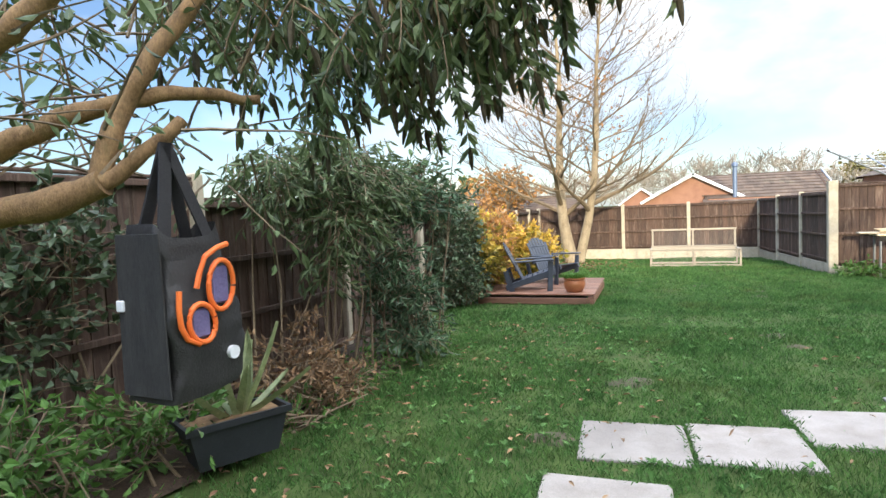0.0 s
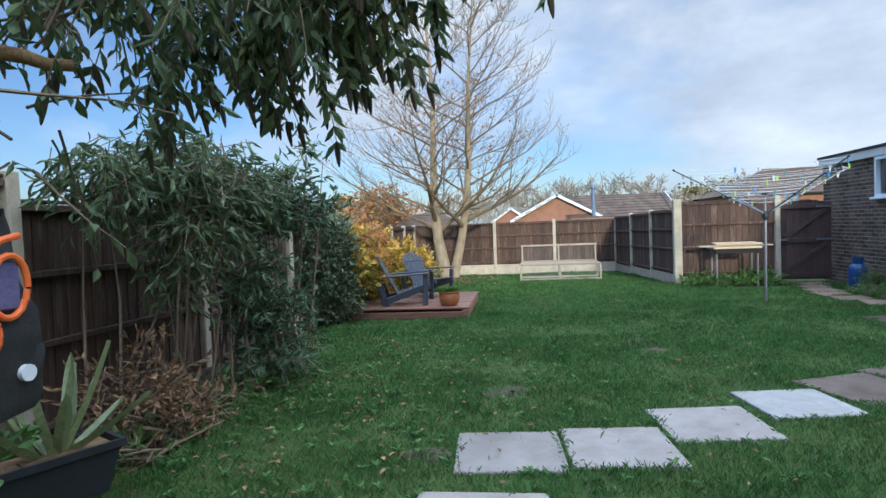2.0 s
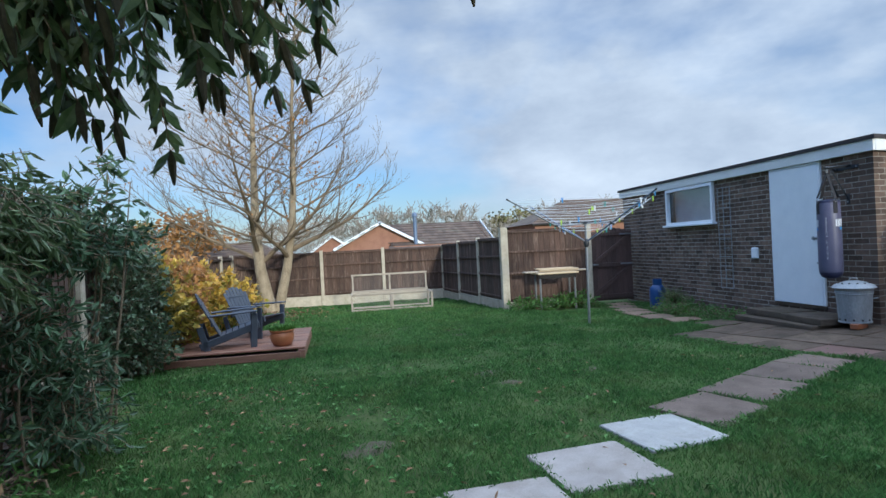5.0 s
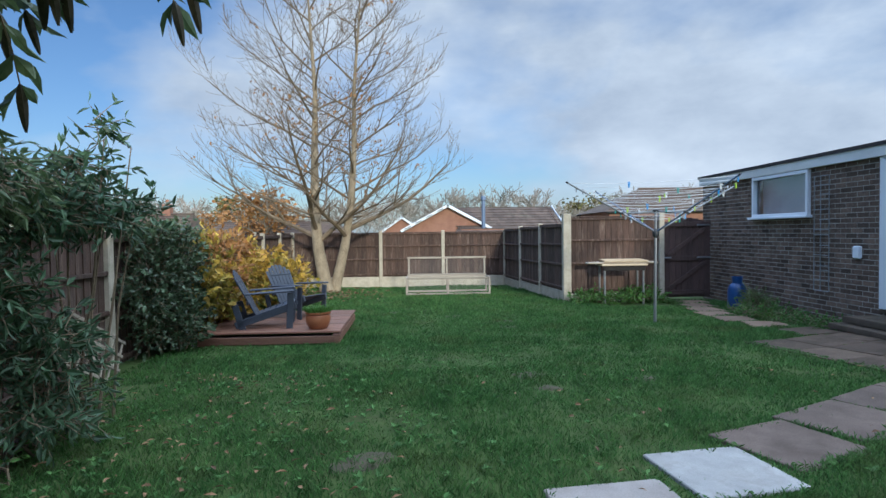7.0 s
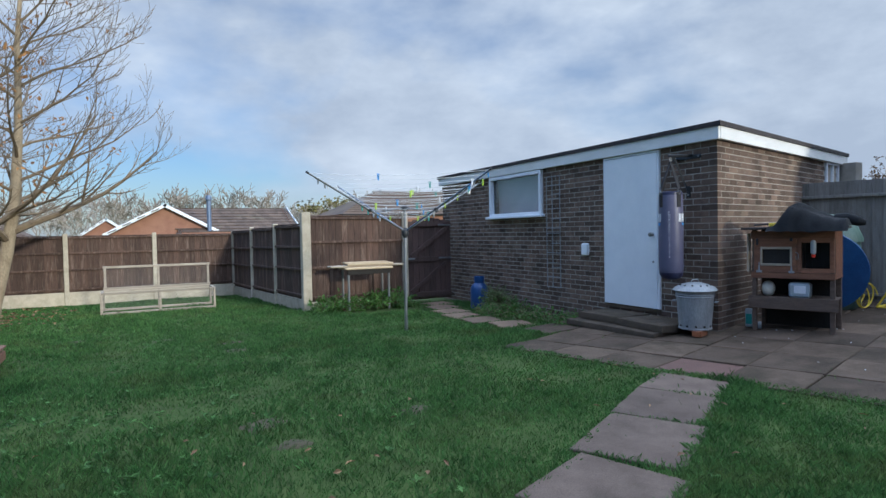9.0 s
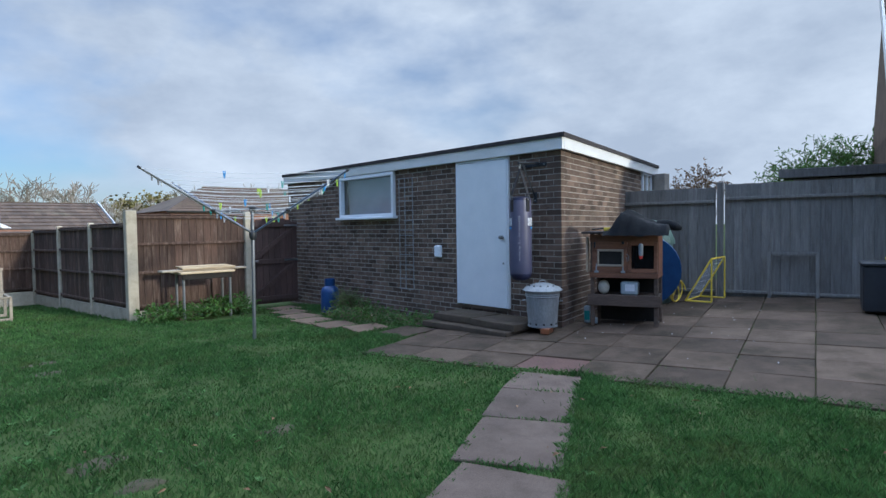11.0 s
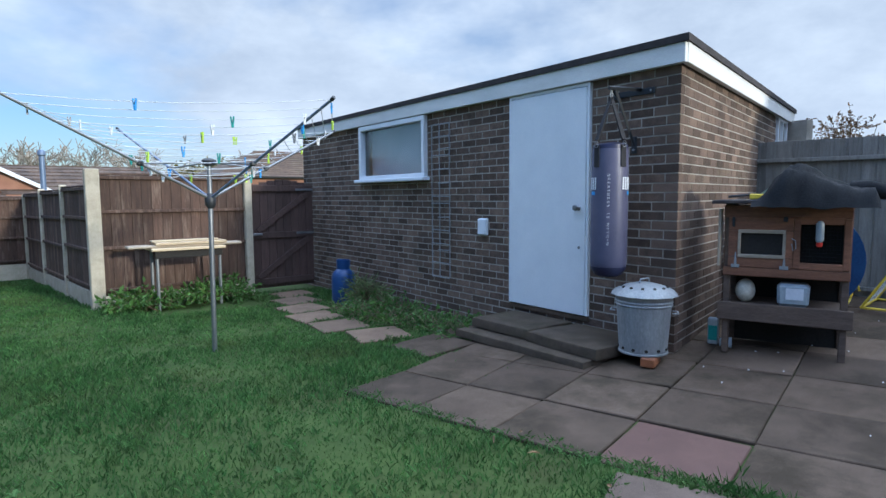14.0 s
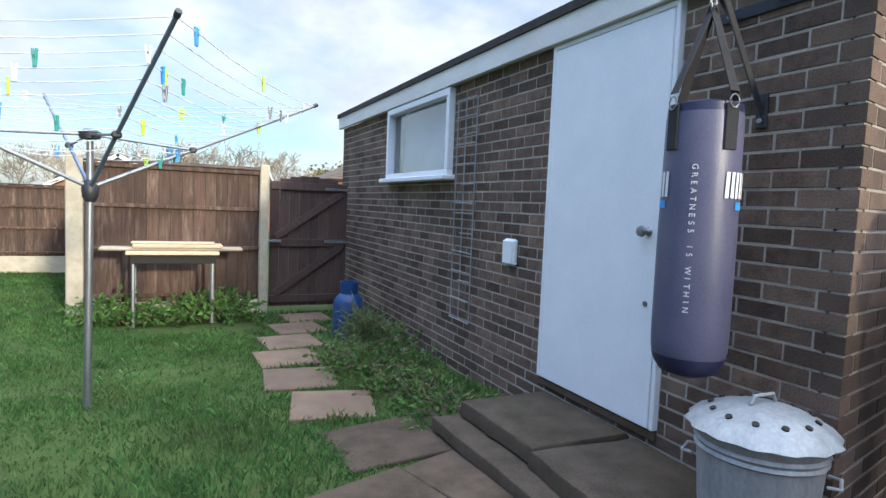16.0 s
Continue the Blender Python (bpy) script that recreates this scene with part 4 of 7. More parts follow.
def bough(g, tips, p, d, length, r, depth):
    """A branch that leaves its stem outward, bows and turns up at the tip, with side shoots to either hand."""
    n = 7 if depth > 1 else 5 if depth else 4
    pts, rads = [p.copy()], [r]
    flip = random.choice((-1, 1))
    for i in range(n):
        f = (i + 1) / n
        d = (d + Vector((random.gauss(0, .09), random.gauss(0, .09), random.gauss(-0.03 if f < 0.5 else 0.11, .06)))).normalized()
        p = p + d * length / n
        pts.append(p.copy())
        rads.append(max(0.0042, r * (1 - 0.8 * f)))
        if depth and f > 0.2:
            for _ in range(2 if random.random() < 0.65 else 1):
                flip = -flip
                side = (d.cross(Vector((0, 0, 1))) * flip + Vector((random.gauss(0, .3), random.gauss(0, .3), random.gauss(0.35, .4)))).normalized()
                bough(g, tips, p, (d * 0.75 + side * random.uniform(0.5, 0.85)).normalized(), length * (0.56 - 0.26 * f) * random.uniform(0.75, 1.2), max(0.0045, rads[-1] * 0.6), depth - 1)
    g.tube(pts, rads, 6 if depth > 1 else 4 if depth else 3, False)
    tips.append((p.copy(), d.copy()))


def build_bare_tree():
    e = thing("bare_tree", (-2.05, 16.6, gz(-2, 16.6)), "tall bare twin-stemmed ash tree with a few brown leaves", "tree")
    random.seed(11)
    tips = []
    stems = (((-0.02, 0.0, -0.2), (-0.10, 0.0, 0.2), (-0.28, 0.0, 1.2), (-0.36, 0.02, 2.2), (-0.34, 0.0, 3.6), (-0.30, 0.05, 5.4), (-0.42, 0.0, 7.6), (-0.5, 0.0, 9.2)),
             ((0.10, 0.10, -0.2), (0.16, 0.12, 0.2), (0.42, 0.14, 1.3), (0.60, 0.12, 2.4), (0.70, 0.12, 3.8), (0.74, 0.10, 5.6), (0.9, 0.1, 7.4), (1.0, 0.1, 8.8)))
    for k, path in enumerate(stems):
        path = [Vector(q) for q in path]
        r0 = 0.17 if k == 0 else 0.135
        rads = [r0 * f for f in (1.35, 1.1, 0.9, 0.78, 0.56, 0.36, 0.18, 0.06)]
        t = soft().tube(path, rads, 12)
        part("trunk", t, M_BARK_T, e, "pale smooth trunk")
        limbs = Geo()
        limbs.smooth = True
        m = 30
        for i in range(m):
            f = i / (m - 1)
            z = 1.35 + 7.0 * f ** 1.15
            j = next(q for q in range(len(path) - 1) if path[q + 1].z >= z)
            u = (z - path[j].z) / (path[j + 1].z - path[j].z)
            start = path[j].lerp(path[j + 1], u)
            a = 2.4 * i + k * 1.7 + random.uniform(-0.3, 0.3)
            # each stem leans its branches to its own side
            out = Vector((math.cos(a) + (-0.45 if k == 0 else 0.35), math.sin(a) * 0.9, 0)).normalized()
            reach = (3.9 if k == 0 else 3.3) * (1 - 0.50 * f) * random.uniform(0.75, 1.1)
            up = 0.24 + 0.85 * f + random.uniform(-0.12, 0.15)
            if i < 3:
                up += 0.35
            bough(limbs, tips, start, (out + Vector((0, 0, up))).normalized(), reach, 0.030 * (1 - 0.5 * f) + 0.008 + (0.035 if i < 3 else 0), 2)
        part("crown", limbs, M_TWIG, e, "fine bare upswept branches")
    lv = Geo()
    near = [q for q in tips if abs(q[0].x - 0.1) < 1.3 and 1.8 < q[0].z < 5.5]
    for p, d in random.sample(near, min(len(near), 150)) + random.sample(tips, 90):
        for _ in range(2):
            lv.leaf(p + Vector((random.gauss(0, .06), random.gauss(0, .06), random.gauss(0, .06))), Vector((random.gauss(0, 1), random.gauss(0, 1), -0.8)), 0.11, 0.055)
    tagged(part("leaves", lv, M_LEAF_O, e), kind="stuff")


build_bare_tree()


def far_tree_mesh(seed, leafy):
    random.seed(seed)
    g, tips = Geo(), []
    t = Vector((0, 0, 0))
    grow(g, tips, t, Vector((0, 0, 1)), 3.6, 0.2, 4, 0.12, 0.35, 4, (2, 3), 0.75, 0.72, 0.028, 5)
    lv = Geo()
    if leafy:
        for p, d in tips:
            for _ in range(3):
                q = p + Vector((random.gauss(0, .35), random.gauss(0, .35), random.gauss(0, .3)))
                lv.leaf(q, Vector((random.gauss(0, 1), random.gauss(0, 1), random.gauss(0, 1))), 0.42, 0.3)
    return g, lv


def build_far_trees():
    kinds = []
    for s, leafy, lab in ((3, 0, "distant bare winter tree on the skyline"), (5, 0, "distant bare winter tree on the skyline"), (8, 1, "distant tree with thin olive-brown foliage"), (9, 1, "distant rounded tree with russet foliage")):
        g, lv = far_tree_mesh(s, leafy)
        e = thing("distant_tree", (0, 400, -6), lab, "tree", "distant trees")
        part("trunk", g, M_FARTWIG, e)
        if leafy:
            tagged(part("crown", lv, M_LEAF_O if s == 9 else M_FARLEAF, e), kind="stuff")
        kinds.append(e)
    random.seed(21)
    row = []
    for i in range(60):
        x = -64 + i * 2.45 + random.uniform(-1, 1)
        y = 88 + random.uniform(-8, 26)
        row.append((x, y, -2.2, random.uniform(1.0, 1.5), random.choice((0, 0, 0, 0, 1, 1, 1, 1, 2))))
    row += [(-12.2, 46, -2.6, 0.92, 3), (-21, 60, -2.6, 0.8, 3), (-14, 60, -2.5, 0.85, 2)]
    used = set()
    for x, y, z, s, k in row:
        m = pose(x, y, z, 0, 0, random.uniform(0, 360)) @ Matrix.Diagonal((s * 1.15, s * 1.15, s * 0.82, 1))
        if k in used:
            c = copy_thing(kinds[k], pose(x, y, z, 0, 0, 0))
            c.matrix_basis = m
        else:
            kinds[k].matrix_basis = m
            used.add(k)


build_far_trees()


# ---- shrubs along the boundary ----
def build_buddleia():
    """The overhanging shrub: thick tan stems, arching shoots, lance leaves and hanging seed heads."""
    e = thing("overhanging_shrub", (-2.2, 0.75, 0), "large overhanging shrub with tan stems, lance leaves and brown seed heads", "shrub")
    random.seed(31)
    o = Vector((-2.2, 0.75, 0))

    def stem(pts, r0, r1):
        g = soft()
        n = len(pts)
        fine, rad = [], []
        for i in range(n - 1):
            for k in range(4):
                f = k / 4
                fine.append(Vector(pts[i]).lerp(Vector(pts[i + 1]), f) - o + Vector((random.gauss(0, .004), random.gauss(0, .004), random.gauss(0, .004))))
                rad.append((r0 + (r1 - r0) * (i + f) / (n - 1)) * random.uniform(0.92, 1.1))
        fine.append(Vector(pts[-1]) - o)
        rad.append(r1)
        g.tube(fine, rad, 12)
        part("stem", g, M_BARK_B, e, "thick tan peeling stem")

    stem([(-2.25, 0.62, -0.1), (-2.2, 0.66, 0.7), (-2.05, 0.68, 1.25), (-1.72, 0.74, 1.43), (-1.47, 0.82, 1.46), (-1.33, 0.88, 1.52)], 0.07, 0.045)
    stem([(-1.36, 0.88, 1.50), (-1.34, 0.94, 1.70), (-1.26, 1.04, 1.95), (-1.18, 1.19, 2.18), (-1.08, 1.38, 2.46), (-0.8, 1.7, 2.75)], 0.04, 0.022)
    stem([(-2.1, 0.66, 1.1), (-1.85, 0.70, 1.52), (-1.64, 0.77, 1.65), (-1.50, 0.88, 1.74), (-1.33, 1.0, 1.81), (-1.22, 1.15, 1.85), (-1.04, 1.33, 1.83)], 0.05, 0.018)
    stem([(-1.33, 0.88, 1.52), (-1.24, 0.97, 1.62), (-1.16, 1.06, 1.73)], 0.03, 0.022)
    stem([(-1.9, 0.45, 1.2), (-1.6, 0.5, 1.6), (-1.36, 0.57, 1.87), (-1.23, 0.62, 1.98), (-1.0, 0.72, 2.2), (-0.7, 1.0, 2.45)], 0.045, 0.02)
    twigs, leaves, heads = Geo(), Geo(), Geo()
    heads.smooth = True

    def shoot(p, d, length, droop, n=7, every=2, big=1.0, head=True):
        pts = [p.copy()]
        d = d.normalized()
        for i in range(n):
            d = (d + Vector((random.gauss(0, .07), random.gauss(0, .07), -droop + random.gauss(0, .05)))).normalized()
            p = p + d * length / n
            pts.append(p.copy())
            if i >= 1:
                for _ in range(every):
                    s = Vector((random.gauss(0, 1), random.gauss(0, 1), -0.5 + random.gauss(0, .5)))
                    s = (s - d * s.dot(d) * 0.7).normalized()
                    ld = (d * 0.45 + s * 0.8 + Vector((0, 0, -0.4))).normalized()
                    leaves.leaf(p - o, ld, random.uniform(0.05, 0.10) * big, random.uniform(0.019, 0.033) * big)
        twigs.tube([q - o for q in pts], [0.006 - 0.0042 * i / n for i in range(n + 1)], 4, False)
        if head:
            hd = (d + Vector((0, 0, -0.9))).normalized()
            hp = [p - o + hd * 0.02 * i for i in range(7)]
            heads.tube(hp, [0.004, 0.012, 0.014, 0.013, 0.011, 0.008, 0.003], 6)

    # crown above and ahead of the bag
    for _ in range(160):
        u = random.random()
        c = Vector((-1.75 + 1.55 * u + random.gauss(0, .22), 1.0 + 0.85 * random.random() + 0.3 * u, 2.28 + 0.32 * random.random() - 0.10 * u))
        shoot(c, Vector((random.gauss(0.35, .7), random.gauss(0.3, .6), random.gauss(0.0, .3))), random.uniform(0.3, 0.6), 0.17, 7, 2, 1.1, random.random() < 0.45)
    # long shoots drooping over the lawn
    for _ in range(66):
        c = Vector((-0.66 + 0.95 * random.random(), 1.56 + 0.36 * random.random(), 2.42 + 0.3 * random.random()))
        shoot(c, Vector((random.gauss(0.5, .4), random.gauss(0.15, .4), random.gauss(-0.05, .2))), random.uniform(0.3, 0.52), 0.26, 7, 3, 1.3, True)
    for _ in range(58):
        c = Vector((-1.35 + 1.0 * random.random(), 1.80 + 0.52 * random.random(), 2.14 + 0.22 * random.random()))
        shoot(c, Vector((random.gauss(0.25, .5), random.gauss(0.2, .4), random.gauss(-0.1, .2))), random.uniform(0.3, 0.55), 0.27, 7, 3, 1.3, True)
    # thin bare twigs among the stems
    for _ in range(90):
        c = Vector((-2.3 + 1.3 * random.random(), 0.55 + 0.9 * random.random(), 1.5 + 0.7 * random.random()))
        shoot(c, Vector((random.gauss(0, 1), random.gauss(0.1, .7), random.gauss(0.6, .5))), random.uniform(0.3, 0.7), 0.03, 6, 1, 0.95, False)
    tagged(part("twig", twigs, M_TWIG, e), kind="stuff")
    tagged(part("leaves", leaves, M_LEAF_B, e), kind="stuff")
    tagged(part("seed_head", heads, M_SEED, e), kind="stuff")


def clump(name, at, label, blobs, n, size, mt, twig=M_TWIG, wide=0.4, group="", down=0.0, stems=10):
    """A shrub: stems from the base out to leaf sprays that fill uneven lobes (x, y, z, rx, ry, rz)."""
    e = thing(name, at, label, "shrub", group)
    tw, lv = Geo(), Geo()
    tot = sum(b[3] * b[4] * b[5] for b in blobs)
    for b in blobs:
        c = Vector(b[:3])
        m = int(n * b[3] * b[4] * b[5] / tot / 7) + 1
        for i in range(m):
            q = Vector((random.gauss(0, 1), random.gauss(0, 1), random.gauss(0, 1))).normalized() * (random.random() ** 0.45)
            ns = 1 + 0.28 * noise.noise(Vector((q.x * 2 + c.x, q.y * 2 + c.y, q.z * 2)) * 1.3)
            p = c + Vector((q.x * b[3], q.y * b[4], q.z * b[5])) * ns
            if p.z < 0.03:
                continue
            out = (Vector((q.x, q.y, q.z * 0.6 + 0.15 - down)) + Vector((random.gauss(0, .4), random.gauss(0, .4), random.gauss(0, .3)))).normalized()
            tw.tube([p - out * 0.16, p + out * 0.02, p + out * 0.15], [0.004, 0.003, 0.0015], 3, False)
            for k in range(7):
                s = Vector((random.gauss(0, 1), random.gauss(0, 1), random.gauss(0, 1)))
                lv.leaf(p + out * random.uniform(-0.10, 0.15), (out * 0.7 + s * 0.6 - Vector((0, 0, down))).normalized(), size * random.uniform(0.6, 1.3), size * wide * random.uniform(0.7, 1.2))
        for i in range(max(2, int(stems / len(blobs)))):
            q = c + Vector((random.gauss(0, b[3] * .5), random.gauss(0, b[4] * .5), random.gauss(0, b[5] * .4)))
            base = Vector((c.x * 0.8 + random.gauss(0, .12), c.y * 0.9 + random.gauss(0, .15), -0.05))
            mid = base.lerp(q, 0.5) + Vector((random.gauss(0, .06), random.gauss(0, .06), 0.05))
            tw.tube([base, mid, q], [0.012, 0.008, 0.004], 5, False)
    tagged(part("stem", tw, twig, e), kind="stuff")
    tagged(part("foliage", lv, mt, e), kind="stuff")
    return e


def build_shrubs():
    random.seed(41)
    clump("olive_shrub", (-2.3, 3.4, 0), "tall arching shrub with drooping olive-green leaves against the fence",
          [(0.0, -0.30, 1.66, 0.42, 0.45, 0.26), (0.15, 0.25, 1.72, 0.50, 0.60, 0.32), (0.30, 0.1, 1.34, 0.32, 0.40, 0.28), (0.2, 0.8, 1.62, 0.40, 0.50, 0.28), (0.15, 0.1, 0.95, 0.16, 0.25, 0.25)], 4600, 0.105, M_LEAF_B, wide=0.27, down=0.5)
    clump("evergreen_shrub", (-2.35, 4.5, 0), "dark green evergreen shrub spreading from the fence with long upright sprays",
          [(0.20, -0.20, 1.50, 0.45, 0.45, 0.24), (0.45, 0.35, 1.52, 0.42, 0.50, 0.20), (0.42, -0.05, 0.62, 0.36, 0.38, 0.26), (0.50, -0.1, 0.30, 0.34, 0.35, 0.20), (0.40, -0.35, 1.0, 0.26, 0.30, 0.28), (0.60, 0.75, 1.50, 0.25, 0.25, 0.10), (0.45, 0.40, 1.82, 0.25, 0.25, 0.14), (0.62, 0.45, 2.06, 0.12, 0.14, 0.14)], 5400, 0.095, M_LEAF_D, wide=0.30, down=0.2)
    clump("leggy_shrub", (-2.15, 3.0, 0), "leggy bare-stemmed shrub with dry twigs", [(0, 0, 0.34, 0.3, 0.5, 0.3)], 500, 0.07, M_DEAD, stems=34)
    clump("ground_cover", (-1.95, 3.6, 0.0), "low mixed weeds and dry stalks at the foot of the shrubs", [(0, -0.9, 0.06, 0.30, 0.6, 0.12), (-0.05, 0.3, 0.06, 0.28, 0.7, 0.13), (-0.1, 1.4, 0.06, 0.25, 0.6, 0.12)], 1900, 0.06, M_LEAF_F, wide=0.4, stems=20)
    clump("dry_plant", (-2.0, 3.1, 0.0), "dry brown dead plant at the shrub's foot", [(0, 0, 0.14, 0.28, 0.4, 0.16)], 900, 0.07, M_DEAD, wide=0.35, stems=30)
    clump("fern_clump", (-2.2, 1.7, 0), "low green leafy plants beside the pot", [(-0.1, -0.6, 0.32, 0.35, 0.5, 0.3), (0.0, 0.1, 0.3, 0.3, 0.35, 0.28), (0.0, -1.3, 0.45, 0.4, 0.5, 0.4)], 3000, 0.075, M_LEAF_F, wide=0.5, down=0.1)
    clump("ivy_wall", (-2.78, 1.4, 0), "dark tangle of ivy on the boundary fence", [(0.05, -0.6, 0.8, 0.18, 1.0, 0.75), (0.1, 0.2, 1.25, 0.16, 0.8, 0.35)], 2600, 0.07, M_LEAF_I, wide=0.7)
    clump("ivy_bank", (-2.75, 7.95, -0.05), "dense ivy covering the fence and ground beside the deck", [(0.10, -0.35, 0.80, 0.20, 0.52, 0.70), (0.12, 0.35, 0.80, 0.24, 0.60, 0.72), (0.26, 0.10, 0.34, 0.26, 0.45, 0.32), (0.05, 0.0, 1.38, 0.22, 0.85, 0.16)], 8600, 0.062, M_LEAF_I, wide=0.8)
    clump("garden_shrub", (-3.55, 7.6, -0.05), "pale green rounded shrub rising behind the boundary fence", [(0.0, 0.0, 1.55, 0.45, 0.6, 0.60), (0.1, -0.4, 1.35, 0.40, 0.5, 0.50), (0.0, 0.5, 1.3, 0.4, 0.4, 0.45)], 4200, 0.07, M_LEAF_P, wide=0.35)
    clump("autumn_hedge", (-2.75, 10.8, -0.14), "autumn shrub turning yellow and orange beside the deck",
          [(0.30, -2.0, 0.62, 0.36, 0.55, 0.46), (0.0, -1.3, 0.74, 0.48, 0.8, 0.66), (0.25, -0.9, 0.5, 0.45, 0.7, 0.45), (-0.05, -0.2, 0.80, 0.5, 0.8, 0.66), (0.1, 0.9, 0.68, 0.55, 0.9, 0.6), (0.35, 1.9, 0.55, 0.55, 0.9, 0.5), (-0.1, -1.0, 1.25, 0.3, 0.6, 0.25)], 7200, 0.125, M_LEAF_Y, wide=0.68)
    clump("russet_shrub", (-2.5, 9.5, -0.12), "russet-leaved shrub at the deck's edge", [(0.0, 0.0, 0.75, 0.35, 0.45, 0.6), (-0.1, 0.7, 1.2, 0.3, 0.6, 0.3)], 1600, 0.09, M_LEAF_O, wide=0.6)
    clump("bare_shrub", (-2.55, 14.4, -0.2), "bare tangled shrub by the back fence", [(0.0, 0, 0.7, 0.4, 0.9, 0.6)], 300, 0.07, M_DEAD, stems=130)
    clump("pale_grass_clump", (6.28, 10.75, -0.13), "pale arching tuft of dry grass beside the gas cylinder", [(0, 0, 0.16, 0.16, 0.2, 0.16)], 700, 0.16, M_LEAF_P, wide=0.07, down=0.1, stems=4)
    clump("weed_clump", (6.3, 10.25, -0.13), "rank green weeds along the garage wall", [(-0.3, -0.2, 0.05, 0.3, 0.8, 0.08), (0.0, -1.5, 0.05, 0.35, 0.5, 0.09), (0, 0, 0.05, 0.33, 0.7, 0.07), (-0.1, -1.1, 0.04, 0.30, 0.7, 0.05), (0.15, 0.6, 0.06, 0.25, 0.5, 0.09)], 5200, 0.05, M_LEAF_F, wide=0.6, down=0.05, stems=6)
    clump("weed_clump", (4.4, 12.75, -0.18), "low green weeds along the foot of the fence", [(-0.4, 0, 0.08, 0.5, 0.30, 0.14), (0.6, 0.0, 0.10, 0.55, 0.32, 0.16)], 2600, 0.085, M_LEAF_F, wide=0.5, down=0.05, stems=6)


def build_neighbour_shrubs():
    random.seed(5)
    clump("distant_shrub", (15.4, 6.0, 0.2), "tall green conifer showing above the side fence", [(0, 0, 2.0, 0.8, 1.0, 0.9), (0.1, 0.5, 1.7, 0.7, 0.8, 0.8), (0, -0.5, 2.4, 0.5, 0.5, 0.5), (0.2, -1.2, 2.1, 0.8, 0.9, 0.8)], 9000, 0.12, M_LEAF_F, wide=0.25, stems=20)
    clump("distant_shrub", (14.6, 8.3, 0.2), "thin reddish-brown shrub showing above the side fence", [(0, 0, 2.0, 0.5, 0.6, 0.55), (0, 0.5, 1.8, 0.4, 0.4, 0.4)], 1300, 0.07, M_DEAD, wide=0.5, stems=40)


build_buddleia()
build_shrubs()
build_neighbour_shrubs()

# ---- deck, chairs, pot ----
def build_deck():
    e = thing("deck", (-1.50, 8.30, gz(-1.5, 8.4)), "low reddish-brown timber deck platform", "deck", rz=1.0)
    w, d, h = 1.80, 2.05, 0.15
    n = 14
    b0 = part("plank", Geo().box((0, 0, 0), (w, d / n - 0.006, 0.026), None, 0.004), M_DECK, e)
    ms = [pose(0, (i + 0.5) * d / n, h + random.uniform(-0.002, 0.002)) for i in range(n)]
    b0.matrix_local = ms[0]
    copies(b0, e, ms[1:])
    part("front_board", Geo().box((-0.02, -0.015, 0.055), (w - 0.08, 0.03, 0.095), None, 0.004), M_DECK, e)
    for x in (-w / 2 + 0.02, w / 2 - 0.02):
        part("side_board", Geo().box((x, d / 2, 0.055), (0.03, d - 0.06, 0.10), None, 0.004), M_DECK, e)
    for x in (-w / 2 + 0.05, w / 2 - 0.05):
        part("corner_post", Geo().box((x, 0.01, 0.06), (0.09, 0.07, 0.13), None, 0.006), M_DECK, e)
    part("joist", Geo().box((0, 0.08, 0.055), (w - 0.25, 0.05, 0.11)), M_DARK, e)


def adirondack(at, rz):
    e = thing("garden_chair", at, "slate grey slatted Adirondack garden chair on the deck", "chair", "chairs on the deck", rz=rz)
    e.matrix_world = e.matrix_world @ Matrix.Diagonal((0.86, 0.86, 0.86, 1))
    # faces -y; seat slopes back
    for x in (-0.27, 0.27):
        o = part("side_rail", Geo().box((0, 0, 0), (0.035, 0.95, 0.11), None, 0.008), M_CHAIR, e)
        o.matrix_local = pose(x, 0.08, 0.22, -18, 0, 0)
        f = part("front_leg", Geo().box((0, 0, 0.28), (0.035, 0.10, 0.56), None, 0.008), M_CHAIR, e)
        f.matrix_local = pose(x * 1.13, -0.27, 0, 3, 0, 0)
        b = part("back_leg", Geo().box((0, 0, 0.2), (0.035, 0.10, 0.42), None, 0.008), M_CHAIR, e)
        b.matrix_local = pose(x * 1.0, 0.42, 0, -16, 0, 0)
        a = part("armrest", Geo().box((0, 0, 0), (0.13, 0.72, 0.028), None, 0.012), M_CHAIR, e)
        a.matrix_local = pose(x * 1.22, 0.02, 0.575, -3, 0, 0)
    s0 = part("seat_slat", Geo().box((0, 0, 0), (0.54, 0.085, 0.022), None, 0.006), M_CHAIR, e)
    ms = [pose(0, -0.30 + 0.10 * i, 0.385 - 0.032 * i, -18, 0, 0) for i in range(6)]
    s0.matrix_local = ms[0]
    copies(s0, e, ms[1:])
    for i in range(7):
        u = (i - 3) / 3
        h = 0.80 - 0.11 * u * u
        sl = part("back_slat", Geo().box((0, 0, h / 2), (0.074, 0.02, h), None, 0.007), M_CHAIR, e)
        sl.matrix_local = pose(0.068 * (i - 3), 0.22, 0.20, -27, 1.6 * (i - 3), 0)
    for z, y in ((0.42, 0.345), (0.72, 0.49)):
        part("back_rail", Geo().box((0, y, z), (0.50 if z > 0.6 else 0.64, 0.03, 0.06), None, 0.006), M_CHAIR, e)
    return e


